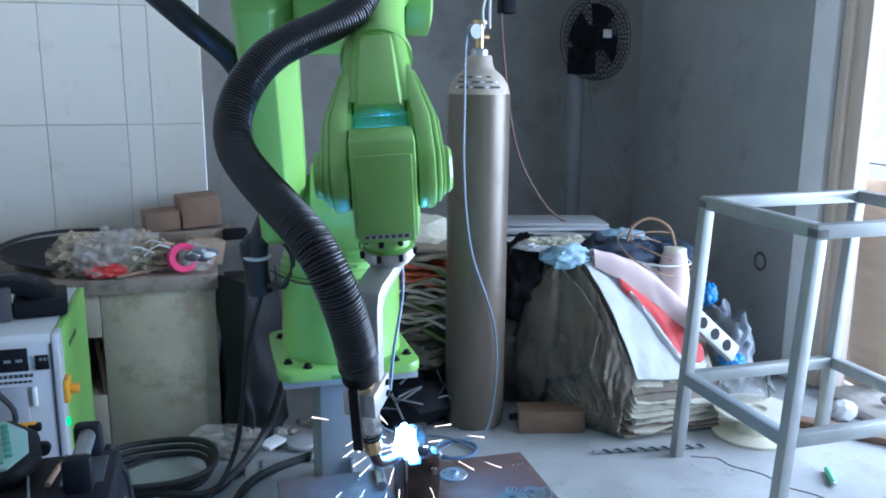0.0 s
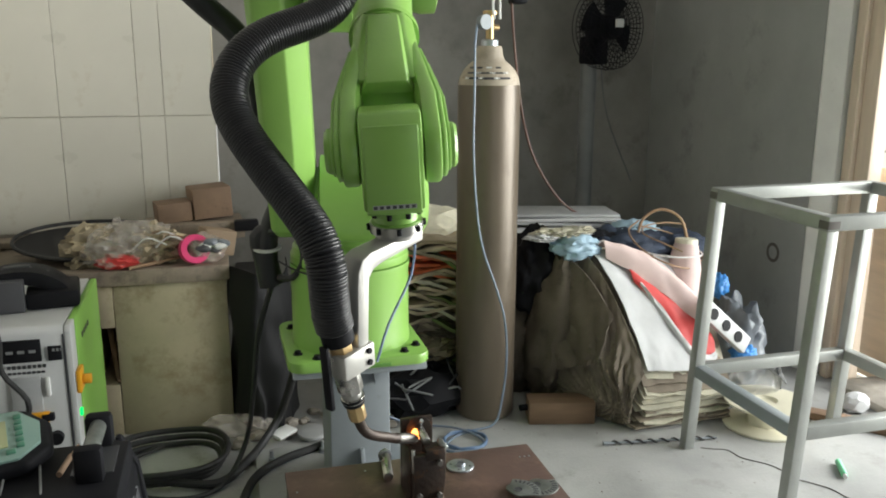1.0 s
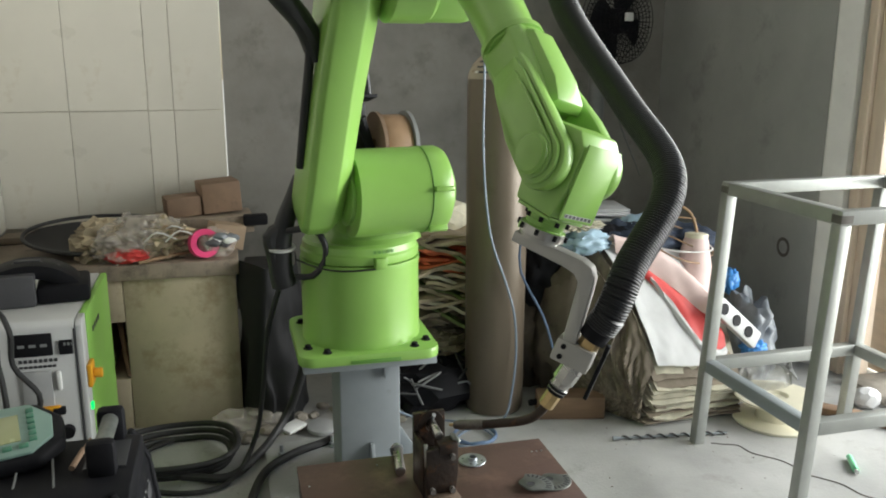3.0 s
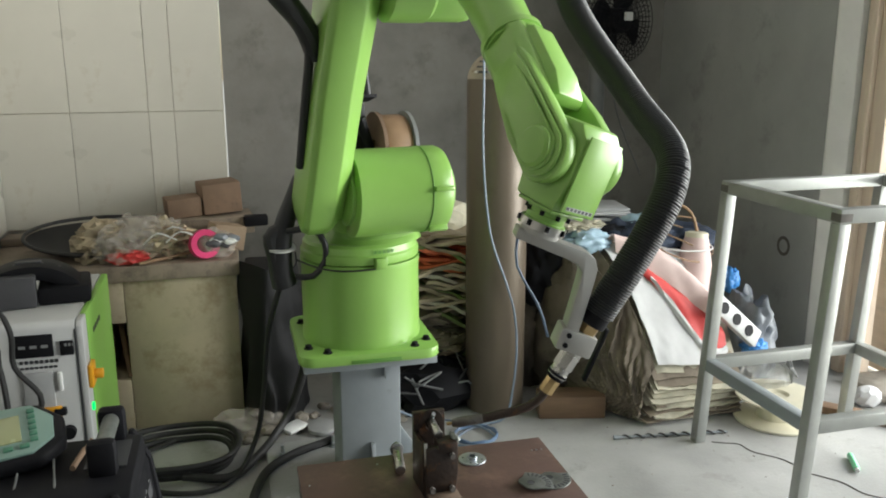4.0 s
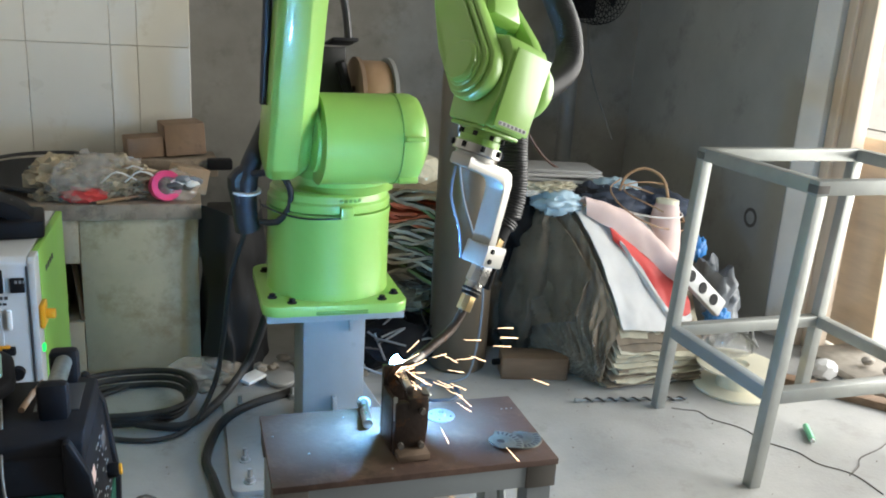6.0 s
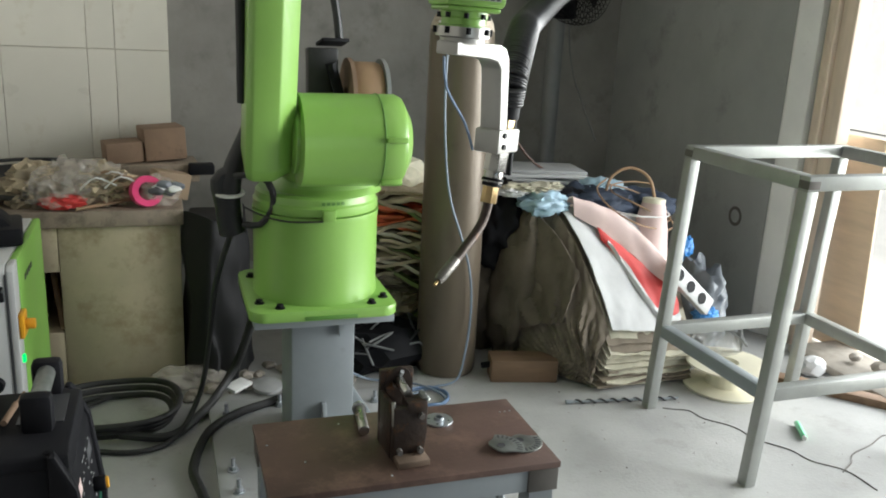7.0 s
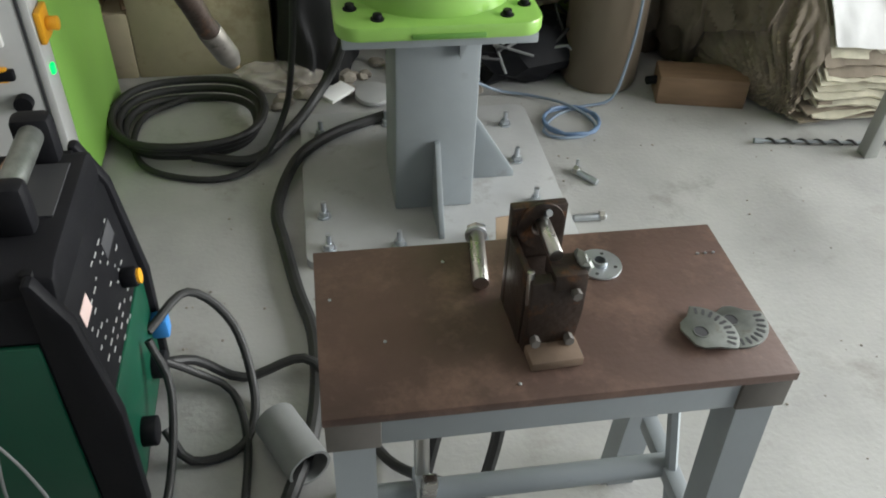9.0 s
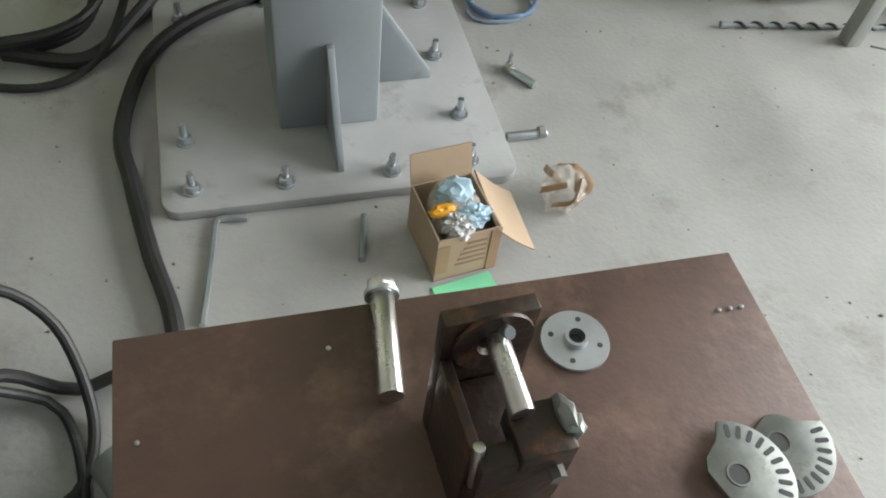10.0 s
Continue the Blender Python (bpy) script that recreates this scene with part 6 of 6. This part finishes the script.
    # wrist: a tall box between the cheeks, with a flat cover plate and a screwed neck
    wr = prism([(-0.066, -0.02), (-0.045, -0.05), (0.03, -0.056), (0.09, -0.047), (0.09, 0.05), (0.03, 0.062), (-0.04, 0.062), (-0.066, 0.04)], -0.0485, 0.0485, "xzy", 0.006)
    wrist = part("wrist", wr, M_GREEN, rb)
    part("cover_plate", prism([(-0.05, -0.042), (-0.05, 0.042), (0.086, 0.042), (0.086, -0.042)], 0.0615, 0.0665, "xyz", 0.003), M_GREEN, wrist)
    part("side_boss", at(lathe([(0.046, 0.0), (0.044, 0.004), (0.03, 0.006)], 28), pose(0, 0.0485, 0, -90, 0, 0)), M_GREEN, wrist)
    part("wrist_plate", box(0.09, 0.097, -0.044, 0.044, -0.042, 0.046, 0.003), M_GREEN, wrist)
    part("wrist_neck", at(lathe([(0.038, 0.096), (0.038, 0.106), (0.036, 0.108), (0.036, 0.118), (0.041, 0.119), (0.041, 0.122)], 28), Matrix.Rotation(radians(90), 4, "Y")), M_GREEN, wrist)
    for k in range(8):
        a = radians(45 * k + 15)
        part("wrist_screw", cyl((0.1, 0.0395 * math.cos(a), 0.0395 * math.sin(a)), (0.108, 0.0395 * math.cos(a), 0.0395 * math.sin(a)), 0.0042, n=8), M_BPLASTIC, wrist)
    part("label_strip", box(0.0735, 0.0805, -0.034, 0.034, 0.0662, 0.0672), M_PLATE, wrist, "pale printed strip")
    for i in range(7):
        part("text_bar", box(0.0745, 0.0795, -0.033 + 0.0098 * i, -0.027 + 0.0098 * i, 0.0671, 0.0675), M_INK, wrist)
    # tool flange, bracket and torch; x runs from the flange to the tip, z to the bracket's side
    fl = part("tool_flange", at(lathe([(0.044, -0.017), (0.044, -0.002), (0.034, 0.0)], 28), Matrix.Rotation(radians(90), 4, "Y")), M_STEEL, rb, "bright steel tool flange")
    for k in range(8):
        a = radians(45 * k)
        part("flange_screw", cyl((-0.016, 0.045 * math.cos(a), 0.045 * math.sin(a)), (-0.006, 0.045 * math.cos(a), 0.045 * math.sin(a)), 0.004, n=8), M_BPLASTIC, fl)
    path = [(-0.042, 0.006), (0.09, 0.006), (0.11, 0.012), (0.122, 0.03), (0.126, 0.055), (0.135, 0.135), (0.14, 0.185), (0.116, 0.188), (0.108, 0.12), (0.1, 0.06), (0.097, 0.045), (0.085, 0.034), (0.06, 0.03), (-0.042, 0.026)]
    br = part("torch_bracket", prism([(x, z) for z, x in path], -0.021, 0.021, "xzy", 0.003), M_ALU, rb, "pale aluminium torch bracket")
    part("adaptor", cyl((0.0, 0, 0), (0.008, 0, 0), 0.036, n=24), M_ALU, br)
    part("clamp_block", merge(box(0.15, 0.192, -0.026, 0.026, 0.104, 0.175, 0.004)), M_ALU, br)
    part("clamp_screw", merge(cyl((0.16, -0.03, 0.12), (0.16, 0.03, 0.12), 0.005, n=8), cyl((0.18, -0.03, 0.12), (0.18, 0.03, 0.12), 0.005, n=8)), M_BPLASTIC, br)
    ax = [Vector((0.13, 0, 0.159)), Vector((0.285, 0, 0.131))]
    d = (ax[1] - ax[0]).normalized()

    def along(k0, k1, r0, r1=None, n=20, bevel=0.001):
        return cyl(ax[0] + d * k0, ax[0] + d * k1, r0, r1, n, bevel)
    torch = part("torch", merge(along(-0.026, 0.04, 0.017), along(0.024, 0.036, 0.0215, n=16), along(0.058, 0.1, 0.021, n=8), along(0.1, 0.112, 0.017), along(0.112, 0.12, 0.019), along(0.12, 0.128, 0.0145)), M_STEEL, rb, "steel and brass welding torch")
    part("torch_nut", along(0.0, 0.022, 0.02, n=6), M_BRASS, torch, "brass nut")
    part("torch_nut", along(0.128, 0.158, 0.015, n=8), M_BRASS, torch, "brass nut")
    part("insulator", merge(along(0.1125, 0.118, 0.0198), along(0.121, 0.127, 0.018)), M_BPLASTIC, torch)
    part("sensor_plate", box(0.13, 0.24, -0.008, 0.008, 0.186, 0.194, 0.002), M_BPLASTIC, torch, "black collision switch plate")
    neck = [(0.272, 0, 0.1335), (0.297, 0, 0.128), (0.321, 0, 0.116), (0.341, 0, 0.094), (0.358, 0, 0.068), (0.373, 0, 0.046), (0.385, 0, 0.024)]
    part("swan_neck", sweep(neck, 0.0088, 14, 0.008), M_JIG, torch, "dark bent swan neck")
    a, b = Vector((0.377, 0, 0.039)), Vector((0.407, 0, -0.014))
    v = (b - a).normalized()
    part("nozzle", merge(cyl(a, b - v * 0.012, 0.0098, n=18, bevel=0.001), cyl(b - v * 0.012, b - v * 0.002, 0.0092, 0.0072, 18)), M_NOZZLE, torch, "sooty steel nozzle")
    part("contact_tip", cyl(b - v * 0.004, b + v * 0.008, 0.003, n=10), M_BRASS, torch)
    part("trigger_wire", sweep([(0.03, 0.012, -0.03), (0.08, 0.016, -0.01), (0.14, 0.02, 0.06), (0.19, 0.024, 0.1)], 0.0025, 6), M_BLUECABLE, torch)
    # corrugated conduit from the torch to the elbow
    prof, n = [], 3
    step = HOSE_STEP / n
    for i in range(n):
        z = -HOSE_STEP / 2 + step * i
        prof += [(0.0282, z), (0.0301, z + step * 0.25), (0.0305, z + step * 0.5), (0.0301, z + step * 0.75), (0.0282, z + step * 0.98)]
    prof = [(0.026, -HOSE_STEP * 0.62)] + prof + [(0.026, HOSE_STEP * 0.62)]
    seg = part("conduit_piece", lathe(prof, 20), M_CONDUIT, rb, "black corrugated conduit")
    pieces = [seg] + [again(seg, "conduit_piece", rb, Matrix()) for _ in range(HOSE_COUNT - 1)]
    for o in pieces[1:]:
        tagged(o, label="black corrugated conduit")
    cuff = part("conduit_cuff", lathe([(0.02, -0.022), (0.026, -0.02), (0.026, 0.02), (0.02, 0.022)], 20), M_BPLASTIC, rb, "black conduit cuff")
    return rb, turret, lower, elbow, fore, wrist, (fl, br, torch), pieces, cuff


# ---- the weld ----
def weld_fire():
    arc = thing("weld_arc", "blinding blue-white welding arc at the torch tip", "arc")
    part("core", at(lump(0.021, (0.85, 0.85, 1.9), 0.5, 1.8, 4, 1), 0, 0, 0.008), M_ARC, arc)
    bead = thing("hot_bead", "orange glowing fresh weld bead on the jig", "weld bead")
    part("bead", lump(0.009, (1, 1.3, 1), 0.3, 3, 3, 2), M_HOT, bead)
    sparks = []
    streak = None
    for i in range(40):
        s = thing("spark", "short glowing orange spark streak", "spark", group="weld sparks")
        if streak is None:
            streak = part("streak", cyl((0, 0, -0.015), (0, 0, 0.015), 0.0002, 0.00045, 6), M_SPARK, s, smooth=0)
        else:
            again(streak, "streak", s, Matrix())
        sparks.append(s)
    return arc, bead, sparks


# ---- movement ----
HOSE_STEP, HOSE_COUNT = 0.0156, 112
J1 = [(0.0, -9.1), (0.5, -9.0), (1.0, -8.7), (1.5, -6.4), (2.0, -1.9), (2.5, 8.3), (3.8, 8.8), (4.0, 8.8), (4.5, 8.0), (5.0, 3.5), (5.5, 4.7), (6.2, 4.7), (6.8, 1.0), (7.0, -0.1), (7.2, -3.4), (7.5, -12.5), (7.8, -21.4), (8.0, -22.4), (8.6, -21.5), (10, -21.5)]
J2 = [(0.0, 37.4), (0.5, 35.6), (1.0, 32.1), (1.5, 22.2), (2.0, 19.7), (2.5, 31.1), (3.8, 30.7), (4.0, 30.7), (4.5, 29.5), (5.0, 24.8), (5.5, 20.7), (6.2, 20.7), (6.8, 18.5), (7.0, 16.5), (7.2, 13.6), (7.5, 9.8), (7.8, 6.4), (8.0, 5.2), (8.6, 4.8), (10, 4.8)]
J3 = [(0.0, -2.1), (0.5, -1.8), (1.0, 4.2), (1.5, 13.3), (2.0, 17.6), (2.5, 12.2), (3.8, 10.9), (4.0, 10.9), (4.5, 8.1), (5.0, 16.1), (5.5, 21.6), (6.2, 21.6), (6.8, 6.1), (7.0, 8.3), (7.2, 14.7), (7.5, 18.6), (7.8, 23.8), (8.0, 24.0), (8.6, 23.5), (10, 23.5)]
J4 = [(0.0, 3.8), (0.5, 3.1), (1.0, 4.1), (1.5, -2.8), (2.0, -3.8), (2.5, -18.2), (3.8, -22.7), (4.0, -22.7), (4.5, -22.7), (5.0, -22.7), (5.5, -24.7), (6.2, -24.7), (6.8, -2.1), (7.0, -2.3), (7.2, -7.4), (7.5, -3.8), (7.8, 1.3), (8.0, -2.1), (10, -2.3)]
J5 = [(0.0, 67.6), (0.5, 68.9), (1.0, 61.1), (1.5, 51.6), (2.0, 45.1), (2.5, 59.5), (3.8, 59.3), (4.0, 59.3), (4.5, 60.1), (5.0, 44.7), (5.5, 46.6), (6.2, 46.6), (6.8, 66.5), (7.0, 64.9), (7.2, 42.7), (7.5, 50.8), (7.8, 43.3), (8.0, 42.0), (8.2, 38.9), (8.6, 36.0), (9.0, 40.0), (10, 40.0)]
J6 = [(0.0, 19.6), (0.5, 33.3), (1.0, 40.1), (1.5, 35.0), (2.0, -19.7), (2.5, -20.8), (3.8, -56.9), (4.0, -56.9), (4.5, -82.5), (5.0, -111.2), (5.5, -105.3), (6.2, -105.3), (6.8, -137.9), (7.0, -126.3), (7.2, -26.3), (7.5, -0.9), (7.8, 33.9), (8.0, 18.0), (8.2, 14.9), (8.6, 8.3), (9.0, 0.0), (10, 0.0)]
HOSE_LOW = [(0.0, -0.229, -1.207, 1.062), (0.5, -0.218, -1.176, 1.037), (1.0, -0.219, -1.136, 1.045), (1.5, -0.151, -1.103, 1.105), (2.0, 0.066, -1.112, 1.106), (2.5, 0.262, -1.081, 0.948), (3.8, 0.336, -0.997, 0.929), (4.0, 0.336, -0.997, 0.929), (4.5, 0.296, -0.95, 1.003), (5.0, 0.206, -0.864, 1.011), (5.5, 0.209, -0.812, 1.019), (6.8, 0.255, -0.725, 1.239), (7.0, 0.257, -0.728, 1.237), (7.2, 0.158, -0.915, 1.225), (7.5, -0.143, -0.928, 1.243), (7.8, -0.37, -0.937, 1.276), (10, -0.328, -0.968, 1.308)]
HOSE_BEND = [(0.0, -0.33, -0.98, 1.193), (0.5, -0.33, -0.98, 1.213), (1.0, -0.341, -0.98, 1.236), (1.5, -0.174, -1.03, 1.197), (2.0, 0.091, -1.1, 1.214), (2.5, 0.408, -0.97, 1.071), (3.8, 0.432, -0.97, 1.099), (4.0, 0.432, -0.97, 1.099), (4.5, 0.427, -0.97, 1.183), (5.0, 0.473, -0.615, 1.132), (5.5, 0.45, -0.601, 1.13), (6.8, 0.317, -0.626, 1.259), (7.0, 0.314, -0.62, 1.256), (7.2, 0.235, -0.726, 1.206), (7.5, -0.12, -0.8, 1.25), (7.8, -0.34, -0.95, 1.32), (10, -0.34, -0.95, 1.33)]
HOSE_MID = [(0.0, -0.268, -0.92, 1.324), (0.5, -0.295, -0.92, 1.307), (1.0, -0.294, -0.92, 1.337), (1.5, -0.224, -0.94, 1.278), (2.0, 0.058, -1.07, 1.292), (2.5, 0.399, -0.755, 1.213), (3.8, 0.44, -0.772, 1.217), (4.0, 0.441, -0.768, 1.217), (4.5, 0.431, -0.747, 1.301), (5.0, 0.413, -0.542, 1.247), (5.5, 0.422, -0.525, 1.242), (6.8, 0.413, -0.539, 1.325), (7.0, 0.416, -0.526, 1.321), (7.2, 0.343, -0.573, 1.293), (7.5, -0.07, -0.625, 1.335), (7.8, -0.295, -0.75, 1.41), (10, -0.295, -0.75, 1.415)]
HOSE_TOP = [(0.0, -0.097, -0.86, 1.417), (0.5, -0.115, -0.86, 1.412), (1.0, -0.146, -0.86, 1.405), (1.5, -0.282, -0.85, 1.393), (2.0, -0.03, -0.98, 1.386), (2.5, 0.351, -0.54, 1.417), (3.8, 0.381, -0.573, 1.415), (4.0, 0.383, -0.567, 1.415), (4.5, 0.412, -0.524, 1.403), (5.0, 0.342, -0.469, 1.37), (5.5, 0.357, -0.45, 1.332), (6.8, 0.51, -0.452, 1.392), (7.0, 0.519, -0.432, 1.386), (7.2, 0.45, -0.42, 1.38), (7.5, -0.02, -0.45, 1.42), (7.8, -0.25, -0.55, 1.5), (10, -0.25, -0.55, 1.5)]


def glide(rows, t):
    """Smooth value without overshoot between (time, value) rows."""
    if t <= rows[0][0]:
        return rows[0][1]
    for i in range(len(rows) - 1):
        (ta, a), (tb, b) = rows[i], rows[i + 1]
        if t <= tb:
            def slope(k):
                if k <= 0 or k >= len(rows) - 1:
                    return 0.0
                l = (rows[k][1] - rows[k - 1][1]) / (rows[k][0] - rows[k - 1][0])
                r = (rows[k + 1][1] - rows[k][1]) / (rows[k + 1][0] - rows[k][0])
                return 0.0 if l * r <= 0 else 2 * l * r / (l + r)
            h, u = tb - ta, (t - ta) / (tb - ta)
            ma, mb = slope(i) * h, slope(i + 1) * h
            return (2 * u ** 3 - 3 * u * u + 1) * a + (u ** 3 - 2 * u * u + u) * ma + (3 * u * u - 2 * u ** 3) * b + (u ** 3 - u * u) * mb
    return rows[-1][1]


def links(t):
    q = [glide(j, t) for j in (J1, J2, J3, J4, J5, J6)]
    t1 = pose(0, 0, 0, 0, 0, q[0])
    t2 = t1 @ pose(A1, 0, D1, 0, q[1], 0)
    t3 = t2 @ pose(0, 0, A2, 0, q[2], 0)
    t4 = t3 @ pose(0, SIDE, A3, q[3], 0, 0)
    t5 = t4 @ pose(D4, 0, 0, 0, q[4], 0)
    t6 = t5 @ pose(0, 0, 0, q[5], 0, 0) @ pose(D6, 0, 0)
    return t1, t2, t3, t4, t5, t6


def hose_line(t, tool):
    """The conduit's line in the robot's space, from the torch upwards."""
    back = ROBOT_AT.inverted()
    start, way = tool @ Vector((0.108, 0, 0.163)), -(tool.to_3x3() @ Vector((1, 0, -0.17))).normalized()
    low, bend, mid, top = (back @ Vector([glide([(r[0], r[k]) for r in rows], t) for k in (1, 2, 3)]) for rows in (HOSE_LOW, HOSE_BEND, HOSE_MID, HOSE_TOP))
    rise = Vector((-0.35, (top.y - mid.y) * 0.6, 0.9)).normalized()
    line = curve_points([start, start + way * 0.06, low, bend, mid, top, top + rise * 0.2, top + rise * 0.45 + Vector((-0.15, 0, 0))], 0.006)
    for _ in range(3):
        line = line[:5] + [sum(line[i - 5:i + 6], Vector()) / 11 for i in range(5, len(line) - 5)] + line[-5:]
    return line


def motions():
    rb, turret, lower, elbow, fore, wrist, tools, pieces, cuff = ROBOT
    arc, bead, sparks = FIRE
    times = [k / 10 for k in range(101)]
    at_time = {t: links(t) for t in times}
    for ob, k in ((turret, 0), (lower, 1), (elbow, 2), (fore, 3), (wrist, 4), (tools[0], 5), (tools[1], 5), (tools[2], 5)):
        walk(ob, [(t, at_time[t][k]) for t in times])
    rows = [[] for _ in pieces]
    turns = [None] * len(pieces)
    cuff_rows = []
    for t in times:
        line = hose_line(t, at_time[t][5])
        dist = [0.0]
        for a, b in zip(line, line[1:]):
            dist.append(dist[-1] + (b - a).length)
        i = 0
        for n in range(len(pieces)):
            s = HOSE_STEP * (n + 0.5)
            while i < len(line) - 2 and dist[i + 1] < s:
                i += 1
            d = (line[i + 1] - line[i]).normalized()
            c = line[i] + d * (s - dist[i])
            q = turns[n]
            q = Vector((0, 0, 1)).rotation_difference(d) if q is None else (q @ Vector((0, 0, 1))).rotation_difference(d) @ q
            turns[n] = q
            rows[n].append((t, Matrix.Translation(c) @ q.to_matrix().to_4x4()))
        cuff_rows.append((t, rows[0][-1][1] @ pose(0, 0, -0.012)))
    for ob, r in zip(pieces, rows):
        walk(ob, r)
    walk(cuff, cuff_rows)
    # the arc burns at the tip while the torch welds, and rests inside the power source
    rest = pose(-0.9, -0.67, 0.2)
    tip = Vector((0.413, 0, -0.024))

    def tip_at(t):
        return ROBOT_AT @ links(t)[5] @ tip
    burns = ((0.0, 0.5), (5.2, 6.1))
    r = [(0.0, Matrix.Translation(tip_at(0)))]
    r += [(k / 10, Matrix.Translation(tip_at(k / 10))) for k in range(1, 6)] + [(0.6, Matrix.Translation(tip_at(0.6))), (0.6334, rest), (5.1667, rest)]
    r += [(k / 10, Matrix.Translation(tip_at(k / 10) + Vector((0.012, 0.034, -0.034)))) for k in range(52, 62)] + [(6.1334, rest), (10.0, rest)]
    walk(arc, r)
    spot = Matrix.Translation((-0.038, -0.968, 0.641))
    walk(bead, [(0.0, spot), (1.7, spot), (1.7334, rest), (10.0, rest)])
    rnd = random.Random(4)
    for n, s in enumerate(sparks):
        rows = []
        for a, b in burns:
            t = a + (n % 6) * 0.0333 if a else -(n % 7) * 0.0333
            if a:
                rows.append((t - 0.0333, rest))
            while t < b:
                o = tip_at(max(0.0, t))
                side = 1 if a > 1 else rnd.choice((-1, -1, 1))
                v = Vector((side * rnd.uniform(0.2, 1.1), rnd.uniform(-0.9, 0.1), rnd.uniform(-0.1, 1.0))) * rnd.uniform(0.6, 1.3)
                q = None
                for k in range(4):
                    dt = 0.0667 * k + 0.02
                    p = o + v * dt * 0.9 + Vector((0, 0, -2.2 * dt * dt))
                    d = (v + Vector((0, 0, -4.4 * dt))).normalized()
                    q = Vector((0, 0, 1)).rotation_difference(d) if q is None else (q @ Vector((0, 0, 1))).rotation_difference(d) @ q
                    rows.append((t + 0.0667 * k, Matrix.Translation(p) @ q.to_matrix().to_4x4()))
                t += 0.2334
            rows.append((rows[-1][0] + 0.0334, rest))
        rows.append((10.0, rest))
        rows = [row for row in rows if row[0] > -0.001]
        rows[0] = (0.0, rows[0][1])
        clean = [rows[0]]
        for row in rows[1:]:
            if frame(row[0]) > frame(clean[-1][0]):
                clean.append(row)
        if clean[0][0] > 0:
            clean.insert(0, (0.0, rest))
        walk(s, clean)


room()
rubble_on_sill()
gas_cylinder()
wood_block()
sack_heap()
back_pile()
fan_and_hoses()
steel_frame()
door_floor_things()
counter()
counter_things()
control_cabinet()
welder()
floor_cables()
pedestal()
weld_table()
table_things()
floor_things()
ROBOT = robot()
FIRE = weld_fire()
tiled_wall()
motions()
